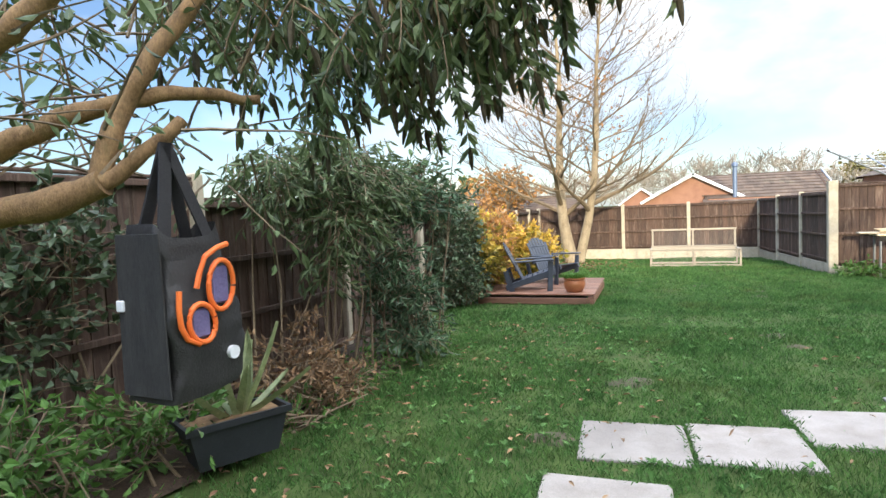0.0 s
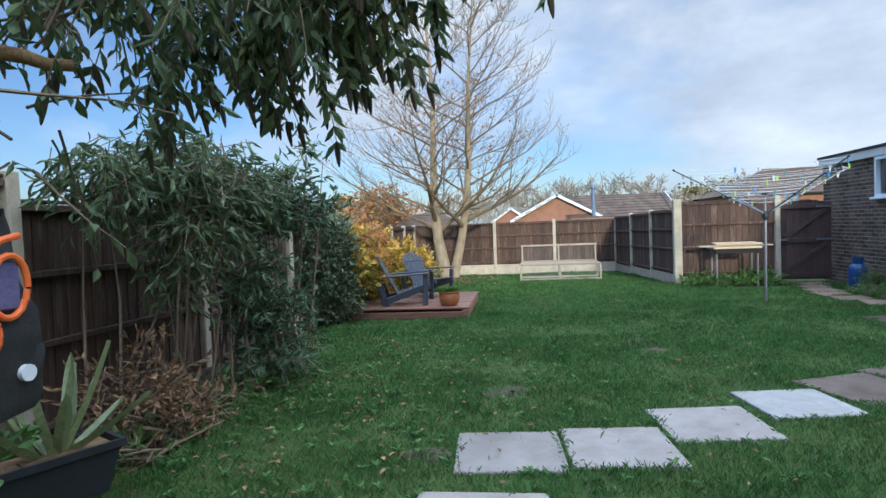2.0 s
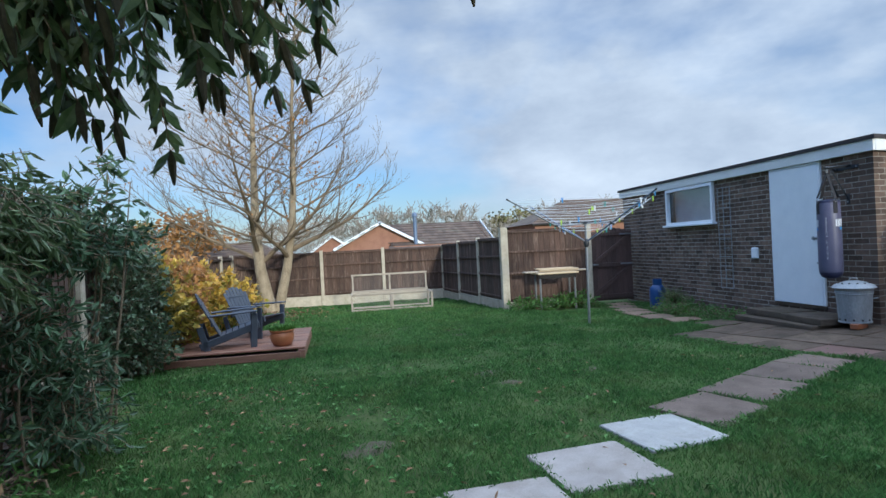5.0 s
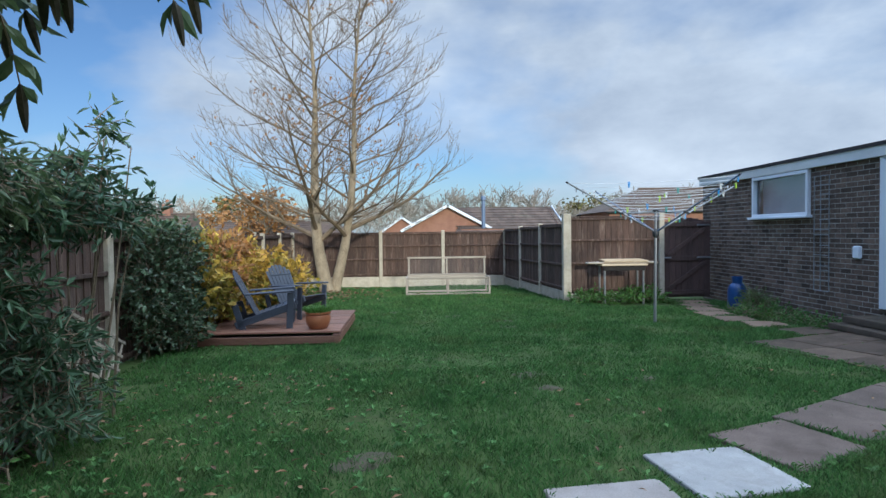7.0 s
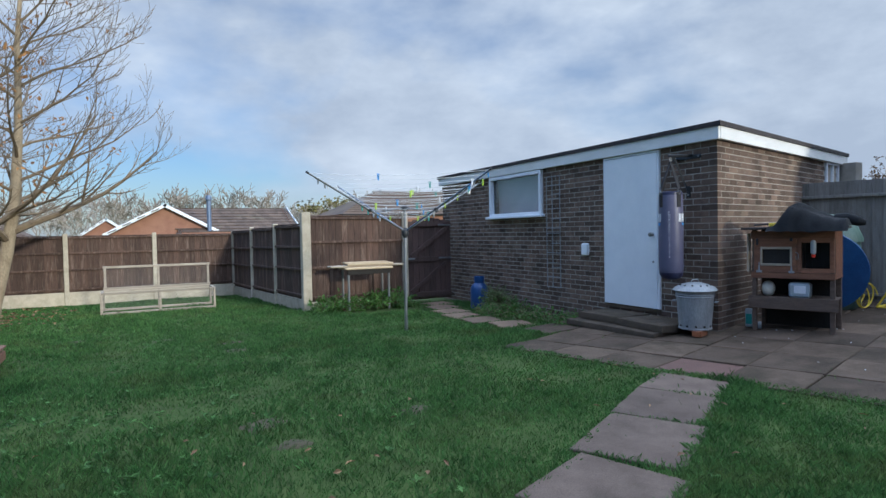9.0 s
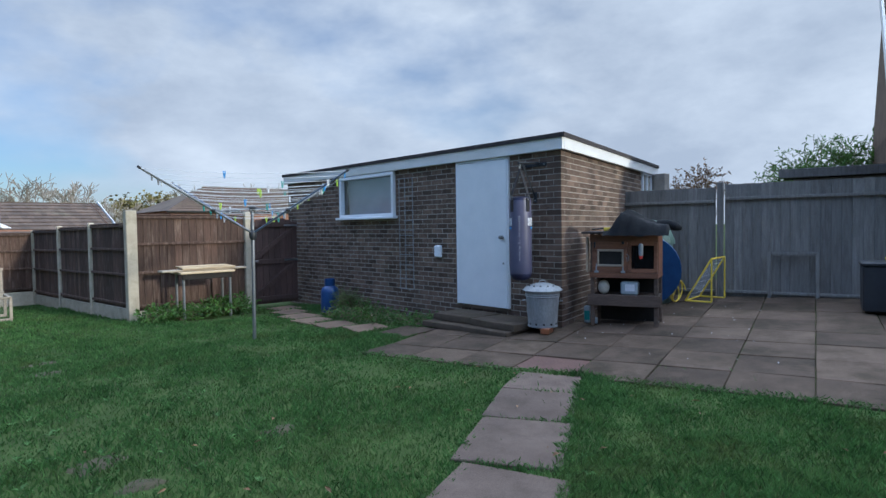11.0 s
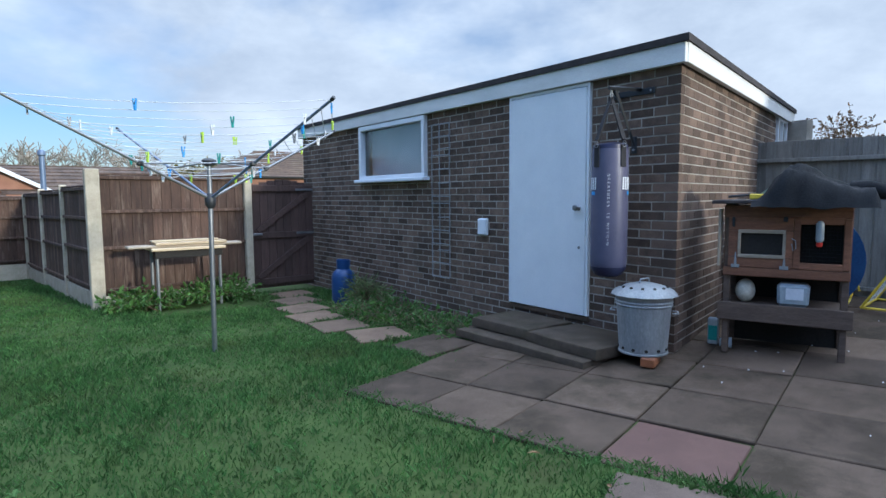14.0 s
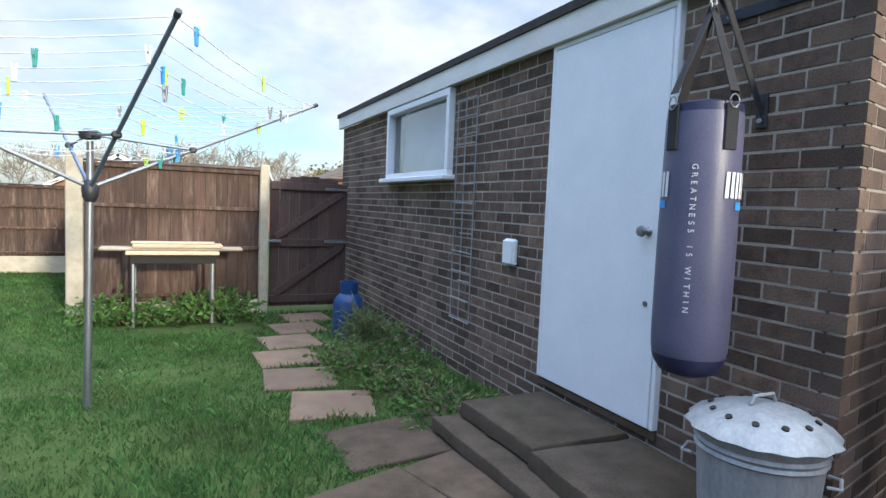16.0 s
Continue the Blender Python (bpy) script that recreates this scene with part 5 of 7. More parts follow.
def build_pot_plant():
    z = gz(-0.9, 8.6) + 0.165
    e = thing("plant_pot", (-0.92, 8.55, z), "glazed terracotta bowl pot with a small green plant", "plant pot")
    part("bowl", soft().lathe([(0.10, 0), (0.12, 0.01), (0.155, 0.08), (0.165, 0.15), (0.15, 0.19), (0.17, 0.205), (0.17, 0.225), (0.15, 0.225), (0.14, 0.18), (0.0, 0.18)], 26), M_TERRA, e)
    lv = Geo()
    random.seed(6)
    for _ in range(420):
        a, r = random.uniform(0, 6.28), random.uniform(0, 0.14)
        lv.leaf(Vector((r * math.cos(a), r * math.sin(a), 0.19)), Vector((math.cos(a) * 0.7, math.sin(a) * 0.7, random.uniform(0.5, 1.5))), random.uniform(0.05, 0.15), 0.018)
    part("foliage", lv, M_LEAF_F, e)


build_deck()
zd = gz(-1.5, 8.8) + 0.163
adirondack((-1.58, 8.80, zd), 100)
adirondack((-1.40, 9.72, zd), 58)
build_pot_plant()


# ---- cold frame against the back fence ----
def build_cold_frame():
    e = thing("cold_frame", (1.1, 15.25, gz(1.1, 15.2)), "weathered timber and wire-mesh frame run with raised lid", "animal run")
    w, d, h = 2.06, 0.75, 0.42

    def bar(a, b, s=0.045):
        a, b = Vector(a), Vector(b)
        g = Geo()
        dlt = b - a
        m = dlt.to_track_quat("X", "Z").to_matrix().to_4x4()
        g.box(tuple((a + b) / 2), (dlt.length, s, s), m, 0.004)
        part("bar", g, M_TIMBER, e)
    for x in (-w / 2, 0, w / 2):
        bar((x, 0, 0), (x, 0, h))
        bar((x, d, 0), (x, d, h))
    for y in (0, d):
        bar((-w / 2, y, h), (w / 2, y, h))
        bar((-w / 2, y, 0.03), (w / 2, y, 0.03))
    for x in (-w / 2, w / 2):
        bar((x, 0.02, h - 0.01), (x, d, h - 0.01))
    # raised back lid
    for x in (-w / 2 + 0.04, 0.0, w / 2 - 0.04):
        bar((x, d + 0.03, h), (x, d + 0.06, h + 0.48))
    bar((-w / 2, d + 0.06, h + 0.48), (w / 2, d + 0.06, h + 0.48))
    bar((-w / 2, d + 0.03, h + 0.04), (w / 2, d + 0.03, h + 0.04))
    part("netting", Geo().box((0, -0.004, h / 2), (w, 0.002, h)), M_NET, e, "fine wire netting")
    part("netting", Geo().box((0, d + 0.05, h + 0.25), (w, 0.002, 0.44)), M_NET, e)


build_cold_frame()


# ---- potting table ----
def build_table():
    e = thing("outdoor_table", (4.58, 12.72, gz(4.7, 12.7)), "old folding table with boards stacked on it beside the fence", "table")
    for x in (-0.40, 0.40):
        for y in (-0.17, 0.17):
            part("leg", soft().tube([(x, y, -0.02), (x, y, 0.80)], 0.022, 8), M_STEEL, e)
    part("tabletop", Geo().box((0, 0, 0.80), (0.94, 0.50, 0.035), None, 0.006), M_WOODP, e)
    part("apron", Geo().box((0, -0.2, 0.73), (0.86, 0.03, 0.09), None, 0.004), M_DARK, e)
    b = thing("timber_boards", (4.58, 12.70, gz(4.7, 12.7) + 0.8185), "pale timber boards lying across the table", "boards")
    part("board", Geo().box((0.0, 0.0, 0.018), (1.46, 0.24, 0.034), None, 0.01), M_TIMBER, b)
    part("board", Geo().box((0.05, 0.0, 0.054), (0.92, 0.30, 0.034), None, 0.006), M_WOODP, b)
    part("board", Geo().box((0.0, 0.05, 0.082), (0.86, 0.2, 0.018), None, 0.006), M_WOODP, b)


build_table()


# ---- rotary clothes line ----
def build_dryer():
    bx, by = 4.08, 9.73
    z = gz(bx, by)
    e = thing("rotary_clothes_line", (bx, by, z), "open rotary clothes line with grey pole and coloured pegs", "clothes line")
    part("pole", soft().tube([(0, 0, -0.05), (0.02, 0.01, 1.44), (0.02, 0.01, 1.77)], [0.024, 0.022, 0.019], 12), M_STEEL, e)
    hub = soft().lathe([(0.024, -0.09), (0.045, -0.06), (0.05, 0.0), (0.035, 0.03), (0.024, 0.05)], 14, (0.02, 0.01, 1.405))
    part("hub", hub, M_PLAST_K, e)
    up = soft().lathe([(0.022, -0.03), (0.06, -0.02), (0.065, 0.02), (0.03, 0.04)], 14, (0.02, 0.01, 1.73))
    part("upper_hub", up, M_PLAST_K, e)
    arms = []
    R, rise = 1.57, 0.73
    for k in range(4):
        a = radians(18 + 90 * k)
        d = Vector((math.cos(a), math.sin(a), 0))
        s = Vector((0.02, 0.01, 1.405))
        t = s + d * R + Vector((0, 0, rise))
        arms.append((s, t))
        part("arm", soft().tube([s, t], [0.013, 0.011], 10), M_BLUEARM if k % 2 == 1 else M_STEEL, e)
        m = s.lerp(t, 0.40)
        part("strut", soft().tube([Vector((0.02, 0.01, 1.735)), m], 0.008, 8), M_STEEL, e)
        part("joint", Geo().box(tuple(m), (0.05, 0.05, 0.04), None, 0.01), M_PLAST_K, e)
        part("end_cap", soft().tube([t, t + d * 0.03 + Vector((0, 0, 0.018))], 0.015, 8), M_PLAST_K, e)
    seg = []
    for i in range(11):
        f = 0.30 + 0.07 * i
        for k in range(4):
            p, q = arms[k][0].lerp(arms[k][1], f), arms[(k + 1) % 4][0].lerp(arms[(k + 1) % 4][1], f)
            sag = 0.015 + 0.03 * f
            pts = [p.lerp(q, j / 4) - Vector((0, 0, sag * 4 * (j / 4) * (1 - j / 4))) for j in range(5)]
            part("line", Geo().tube(pts, 0.0031, 5, False), M_LINE, e)
            seg.append((p, q, sag))
    random.seed(77)
    for i in range(44):
        p, q, sag = random.choice(seg)
        u = random.random()
        c = p.lerp(q, u) - Vector((0, 0, sag * 4 * u * (1 - u)))
        mt = random.choice((M_LIME, M_CYAN, M_GREYTX, M_CYAN, M_STEEL, M_LIME, M_TEAL))
        w = thing("clothes_peg", (bx + c.x, by + c.y, z + c.z), "plastic clothes peg clipped on the line", "peg", "pegs on the clothes line", rz=random.uniform(0, 360))
        for sgn in (-1, 1):
            g = Geo().box((0, 0, 0), (0.010, 0.013, 0.085), None, 0.002)
            o = part("jaw", g, mt, w)
            o.matrix_local = pose(sgn * 0.007, 0, -0.018, 0, sgn * 6, 0)
        part("spring", soft().tube([(0, -0.009, -0.01), (0, 0.009, -0.01)], 0.005, 6), M_STEEL, w)


build_dryer()


# ---- along the garage wall ----
def build_gas():
    e = thing("gas_cylinder", (6.22, 11.25, gz(6.2, 11.2)), "blue steel gas cylinder with collar, standing in weeds", "gas cylinder")
    part("body", soft().lathe([(0.12, 0), (0.15, 0.02), (0.16, 0.06), (0.16, 0.36), (0.145, 0.42), (0.10, 0.47), (0.07, 0.49)], 24), M_GASBLUE, e)
    col = soft().lathe([(0.085, 0.46), (0.088, 0.46), (0.095, 0.60), (0.085, 0.60), (0.078, 0.47)], 20)
    part("collar", col, M_GASBLUE, e)
    part("valve", soft().tube([(0, 0, 0.47), (0, 0, 0.56)], 0.02, 8), M_STEEL, e)
    part("foot_ring", soft().lathe([(0.13, 0.0), (0.135, 0.03)], 20), M_NAVY_D, e)


def build_trellis():
    e = thing("wire_trellis", (WX - 0.022, 9.73, 0.33), "rusty narrow wire trellis ladder fixed to the brick wall", "trellis")
    h, w = 1.80, 0.34
    for y in (-w / 2, 0.02, w / 2):
        part("upright", soft().tube([(0, y, 0), (0, y, h)], 0.0062, 6), M_ZINC, e)
    for i, z in enumerate((0.0, 0.17, 0.33, 0.40, 0.56, 0.72, 0.88, 0.96, 1.12, 1.28, 1.44, 1.52, 1.66, 1.80)):
        a, b = (-w / 2, w / 2) if i % 3 != 2 else (-w / 2, 0.04)
        part("rung", soft().tube([(-0.008, a, z), (-0.008, b, z + 0.006 * math.sin(i * 2.1))], 0.0062, 6), M_ZINC, e)


def build_switch():
    e = thing("outdoor_switch_box", (WX - 0.0, 8.97, 0.93), "small white plastic outdoor socket box on the wall", "socket", rz=-90)
    part("back_box", Geo().box((0, -0.02, 0.03), (0.145, 0.04, 0.185), None, 0.012), M_WHITE, e)
    part("cover", Geo().box((0, -0.045, 0.03), (0.125, 0.014, 0.165), None, 0.006), M_WHITE, e)


build_gas()
build_trellis()
build_switch()


# ---- punch bag on its bracket ----
def build_punch_bag():
    y = 7.16
    ax = Vector((6.43, 7.11, 0))
    zb, zt = 0.64, 1.70
    e = thing("punch_bag", (ax.x, ax.y, zb), "navy vinyl punch bag hung by black straps, pale lettering", "punch bag")
    R = 0.143
    H = zt - zb
    prof = [(0.0, 0.0), (R * 0.45, 0.004), (R * 0.74, 0.022), (R * 0.91, 0.06), (R * 0.985, 0.11), (R, 0.17), (R * 1.0, H * 0.5), (R * 0.97, H * 0.93)]
    part("body", soft().lathe(prof + [(R * 0.95, H * 0.96)], 40), M_NAVY, e)
    part("base_band", soft().lathe([(R * 0.46, 0.002), (R * 0.75, 0.020), (R * 0.918, 0.058), (R * 0.965, 0.085)], 40), M_NAVY_D, e, "darker blue base")
    part("top_panel", soft().lathe([(R * 0.955, H * 0.955), (R * 0.93, H * 0.985), (R * 0.55, H), (0.0, H)], 40), M_NAVY_D, e)
    face = math.degrees(math.atan2(5.2 - ax.y, 4.4 - ax.x))
    for k in range(4):
        a = radians(face + 38 + 90 * k)
        d = Vector((math.cos(a), math.sin(a), 0))
        s = Vector((-d.y, d.x, 0))
        pa = part("strap_patch", Geo().box((0, 0, 0), (0.008, 0.055, 0.17), None, 0.003), M_BLACK, e)
        pa.matrix_local = pose(d.x * R * 0.99, d.y * R * 0.99, H * 0.90, 0, 0, math.degrees(a))
        ring = [d * (R + 0.005) + s * (0.02 * math.sin(w)) + Vector((0, 0, H * 0.985 + 0.025 * math.cos(w))) for w in np.linspace(0, 6.283, 10)]
        part("ring", soft().tube(ring, 0.003, 5, False), M_STEEL, e)
        top = Vector((0, 0, H + 0.36))
        b = d * (R + 0.002) + Vector((0, 0, H + 0.02))
        st = Geo()
        wv = s * 0.02
        th = d * 0.0025
        st.add([tuple(b - wv - th), tuple(b + wv - th), tuple(b + wv + th), tuple(b - wv + th), tuple(top - wv * 0.8 - th), tuple(top + wv * 0.8 - th), tuple(top + wv * 0.8 + th), tuple(top - wv * 0.8 + th)],
               [(3, 2, 1, 0), (4, 5, 6, 7), (0, 1, 5, 4), (1, 2, 6, 5), (2, 3, 7, 6), (3, 0, 4, 7)])
        part("strap", st, M_BLACK, e)
    part("snap_hook", soft().tube([(0, 0, H + 0.34), (0.014, 0, H + 0.37), (0, 0, H + 0.42), (-0.014, 0, H + 0.37), (0, 0, H + 0.34)], 0.006, 6, False), M_ZINC, e)
    # lettering down the front: spaced small capitals, then the cropped white block
    word = "GREATNESS IS WITHIN"
    for i, ch in enumerate(word):
        if ch == " ":
            continue
        cu = bpy.data.curves.new("print", "FONT")
        cu.body, cu.size, cu.extrude, cu.align_x, cu.align_y = ch, 0.030, 0.0012, "CENTER", "CENTER"
        o = new("print", cu)
        dg = bpy.context.evaluated_depsgraph_get()
        me = bpy.data.meshes.new_from_object(o.evaluated_get(dg))
        bpy.data.objects.remove(o)
        bpy.data.curves.remove(cu)
        me.materials.append(M_GREYTX)
        q = new("print", me)
        q.parent = e
        a = radians(face - 10)
        q.matrix_local = pose(math.cos(a) * (R + 0.001), math.sin(a) * (R + 0.001), H * 0.76 - i * 0.0295, 90, 0, math.degrees(a) + 90) @ pose(0, 0, 0, 0, 0, -90)
    for side in (0, 1):
        a0 = radians(face + (32 if side == 0 else -100))
        for j in range(5):
            g = Geo()
            a = a0 + radians(52) * (0.04 + 0.19 * j)
            for zz, sl in ((H * 0.655, 0.0), (H * 0.745, 0.02)):
                for da in (0, radians(3), radians(6.5)):
                    g.v.append((math.cos(a + da + sl) * (R + 0.0025), math.sin(a + da + sl) * (R + 0.0025), zz))
            g.f = [(0, 1, 4, 3), (1, 2, 5, 4)]
            part("badge", g, M_GREYTX, e, "white printed stroke")
        g = Geo()
        for zz in (H * 0.615, H * 0.642):
            for j in range(5):
                a = a0 + radians(24 + 20 * j / 4)
                g.v.append((math.cos(a) * (R + 0.0025), math.sin(a) * (R + 0.0025), zz))
        g.f = [(j, j + 1, j + 6, j + 5) for j in range(4)]
        part("badge_mark", g, M_CYAN, e, "light blue printed mark")
    b = thing("bag_bracket", (WX, y, 1.9), "black steel wall bracket carrying the punch bag", "bracket")
    tip = Vector((ax.x - WX, ax.y - y, 0.225))
    part("arm", soft().tube([Vector((0.0, -0.10, 0.24)), tip + Vector((-0.03, 0, 0.0))], 0.018, 4), M_PLAST_K, b)
    part("brace", soft().tube([Vector((0.0, 0.12, 0.20)), tip], 0.013, 4), M_PLAST_K, b)
    part("brace", soft().tube([Vector((0.0, -0.05, -0.22)), tip + Vector((0.05, 0, 0))], 0.013, 4), M_PLAST_K, b)
    part("wall_plate", Geo().box((-0.004, -0.02, 0.22), (0.012, 0.42, 0.05), None, 0.003), M_PLAST_K, b)
    part("wall_plate", Geo().box((-0.006, -0.05, -0.20), (0.012, 0.05, 0.14), None, 0.003), M_PLAST_K, b)
    for dy, dz in ((-0.2, 0.22), (0.13, 0.22), (-0.05, -0.24)):
        part("bolt", soft().tube([(-0.012, dy, dz), (-0.024, dy, dz)], 0.010, 6), M_ZINC, b)


build_punch_bag()


# ---- galvanised bin ----
def build_bin():
    bx, by = 6.45, 6.79
    e = thing("incinerator_bin", (bx, by, gz(bx, by) + 0.083), "galvanised steel garden incinerator bin with holed lid", "bin")
    e.matrix_world = e.matrix_world @ Matrix.Diagonal((0.90, 0.90, 0.80, 1))
    H = 0.56
    prof = [(0.195, 0.0), (0.205, 0.005), (0.205, 0.02), (0.197, 0.025), (0.225, H - 0.10), (0.236, H - 0.09), (0.228, H - 0.075), (0.238, H - 0.06), (0.230, H - 0.045), (0.238, H - 0.02), (0.232, H), (0.222, H), (0.19, 0.02), (0, 0.02)]
    part("drum", soft().lathe(prof, 40), M_ZINC, e)
    wave = lambda w, z: 1 + 0.03 * math.sin(14 * w) * (1 if z > 0.0 else 1)
    lid = soft()
    lid.lathe([(0.265, H - 0.005), (0.27, H + 0.004), (0.23, H + 0.05), (0.16, H + 0.085), (0.08, H + 0.11), (0.0, H + 0.12)], 48, wave=wave)
    part("lid", lid, M_ZINC, e)
    part("lid_handle", soft().tube([(-0.07, 0, H + 0.115), (-0.055, 0, H + 0.15), (0.055, 0, H + 0.15), (0.07, 0, H + 0.115)], 0.008, 8), M_ZINC, e)
    # no openings are cut: near-black discs paint the darkness of the holes
    for k in range(12):
        a = k * math.pi / 6
        hpos = Vector((0.185 * math.cos(a), 0.185 * math.sin(a), H + 0.078))
        nrm = Vector((math.cos(a) * 0.5, math.sin(a) * 0.5, 0.85)).normalized()
        part("lid_hole", soft().tube([hpos - nrm * 0.004, hpos + nrm * 0.004], 0.013, 10), M_DARK, e)
        b = Vector((0.1995 * math.cos(a + .2), 0.1995 * math.sin(a + .2), 0.055))
        o = Vector((math.cos(a + .2), math.sin(a + .2), 0))
        part("air_hole", soft().tube([b - o * 0.004, b + o * 0.004], 0.015, 10), M_DARK, e)
    for a in (radians(-60), radians(120)):
        d = Vector((math.cos(a), math.sin(a), 0))
        s = Vector((-d.y, d.x, 0))
        pts = [d * 0.228 - s * 0.06, d * 0.27 - s * 0.05, d * 0.27 + s * 0.05, d * 0.228 + s * 0.06]
        part("side_handle", soft().tube([p + Vector((0, 0, H - 0.16)) for p in pts], 0.007, 8), M_ZINC, e)
    for k in range(2):
        a = radians(-120 + 150 * k)
        solo("loose_brick", Geo().box((0, 0, 0.033), (0.215, 0.102, 0.065), None, 0.006), M_TERRA, "loose red brick under the bin", "brick", "bricks under the bin",
             at=(bx + 0.13 * math.cos(a), by + 0.13 * math.sin(a), gz(bx, by) + 0.018), rz=20 + 60 * k)


build_bin()


# ---- rabbit hutch ----
HP = uv(0.17, 0.42)
HZ = gz(HP.x, HP.y) + 0.018


def build_hutch():
    e = thing("rabbit_hutch", (HP.x, HP.y, HZ), "reddish-brown wooden two-storey rabbit hutch on legs", "hutch", rz=TW - 84)
    e.matrix_world = e.matrix_world @ Matrix.Diagonal((0.95, 1.0, 1.22, 1))
    # local x runs away from the wall, local y points back under the fence side
    w, d = 0.86, 0.46
    for x in (0.03, w - 0.03):
        for y in (0.03, d - 0.03):
            part("leg", Geo().box((x, y, 0.48), (0.05, 0.05, 0.96), None, 0.005), M_HUTCH_D, e)
    part("lower_rail", Geo().box((w / 2, -0.012, 0.275), (w + 0.06, 0.02, 0.115), None, 0.005), M_HUTCH_D, e)
    part("shelf", Geo().box((w / 2, d / 2, 0.315), (w - 0.02, d - 0.02, 0.02), None, 0.004), M_HUTCH_D, e)
    # near-black sheet in place of the shaded void below the box
    part("lower_back", Geo().box((w / 2, d - 0.02, 0.25), (w - 0.06, 0.015, 0.46)), M_DARK, e)
    part("box_floor", Geo().box((w / 2, d / 2, 0.52), (w, d, 0.03), None, 0.004), M_HUTCH, e)
    part("box_back", Geo().box((w / 2, d - 0.012, 0.73), (w, 0.02, 0.42)), M_HUTCH_D, e)
    for x in (0.01, w - 0.01):
        part("box_side", Geo().box((x, d / 2, 0.73), (0.022, d - 0.06, 0.42), None, 0.003), M_HUTCH, e)
    part("front_rail", Geo().box((w / 2, 0.0, 0.905), (w, 0.026, 0.075), None, 0.004), M_HUTCH, e)
    part("front_rail", Geo().box((w / 2, 0.0, 0.53), (w, 0.028, 0.055), None, 0.004), M_HUTCH, e)
    dr = thing("solid_door", (0, 0, 0), "", "")
    dr.parent = e
    dr.matrix_local = pose(0.26, -0.006, 0.715)
    for z, hh in ((-0.125, 0.06), (0.115, 0.08)):
        part("panel", Geo().box((0, 0, z), (0.45, 0.022, hh), None, 0.003), M_HUTCH, dr)
    for x, ww in ((-0.19, 0.07), (0.2, 0.05)):
        part("stile", Geo().box((x, 0.001, -0.01), (ww, 0.022, 0.165), None, 0.003), M_HUTCH, dr)
    for z in (-0.085, 0.068):
        part("window_trim", Geo().box((0.01, -0.014, z), (0.33, 0.014, 0.022), None, 0.003), M_TIMBER, dr)
    for x in (-0.146, 0.166):
        part("window_trim", Geo().box((x, -0.014, -0.0085), (0.022, 0.014, 0.131), None, 0.003), M_TIMBER, dr)
    # opaque pane, its colour is the darkness behind it
    part("window_pane", Geo().box((0.01, 0.004, -0.01), (0.31, 0.006, 0.14)), M_DARK, dr, "window pane coloured dark for the unlit inside")
    for x in (-0.17, 0.17):
        part("hinge", Geo().box((x, -0.016, -0.15), (0.06, 0.006, 0.022), None, 0.002), M_ZINC, dr)
        hg = part("hinge", Geo().box((x, -0.016, -0.105), (0.022, 0.006, 0.085), None, 0.002, 0.35), M_ZINC, dr)
    part("door_latch", Geo().box((-0.19, -0.02, 0.125), (0.02, 0.02, 0.06), None, 0.003), M_PLAST_K, dr)
    part("door_latch", Geo().box((0.17, -0.02, 0.145), (0.03, 0.02, 0.03), None, 0.003), M_PLAST_K, dr)
    cb = soft().tube([(0.215, -0.02, 0.03), (0.24, -0.025, 0.02), (0.245, -0.03, -0.03), (0.225, -0.03, -0.04), (0.215, -0.022, 0.0)], 0.004, 6)
    part("carabiner", cb, M_ZINC, dr)
    md = thing("mesh_door", (0, 0, 0), "", "")
    md.parent = e
    md.matrix_local = pose(0.67, -0.006, 0.715)
    for x in (-0.16, 0.16):
        part("stile", Geo().box((x, 0, 0), (0.045, 0.022, 0.30), None, 0.003), M_HUTCH, md)
    for z in (-0.135, 0.135):
        part("rail", Geo().box((0, 0.001, z), (0.28, 0.022, 0.04), None, 0.003), M_HUTCH, md)
    ng = Geo()
    for i in range(14):
        ng.box((-0.14 + i * 0.0215, 0.004, 0), (0.0016, 0.0016, 0.24))
        if i < 12:
            ng.box((0, 0.005, -0.118 + i * 0.0215), (0.28, 0.0016, 0.0016))
    part("wire_mesh", ng, M_PLAST_K, md, "dark welded wire mesh")
    # near-black sheet behind the mesh, painting the box's inner shade
    part("dark_inside", Geo().box((0, 0.30, 0), (0.3, 0.01, 0.28)), M_DARK, md)
    bt = thing("water_bottle", (0, 0, 0), "clear upright pet water bottle with red cap", "bottle")
    bt.matrix_world = e.matrix_world @ pose(0.655, -0.045, 0.745)
    part("bottle", soft().lathe([(0.012, -0.02), (0.026, -0.008), (0.028, 0.0), (0.028, 0.09), (0.02, 0.105), (0.0, 0.11)], 18), M_CLEARP, bt)
    part("cap", soft().lathe([(0.008, -0.045), (0.02, -0.04), (0.022, -0.018), (0.012, -0.015)], 16), M_RED, bt)
    rf = part("roof_panel", Geo().box((w / 2, d / 2 - 0.04, 0.965), (w + 0.16, d + 0.20, 0.022), None, 0.005), M_FELT, e, "dark felted lid")
    rf.matrix_local = pose(0, 0, 0.0, 0, 0, 0)
    part("ramp_cover", Geo().box((-0.03, 0.01, 0.74), (0.02, 0.1, 0.36), None, 0.003), M_TIMBER, e)
    M = e.matrix_world.copy()

    # things kept on, in and under it
    def put(name, loc, label, cat, rz=0):
        t = thing(name, (0, 0, 0), label, cat)
        t.matrix_world = M @ pose(loc[0], loc[1], loc[2], 0, 0, rz)
        return t
    c = put("folded_cover", (0.60, 0.10, 0.977), "charcoal black crumpled cover heaped on the hutch lid", "cover")
    g = soft()
    nx, ny = 30, 18
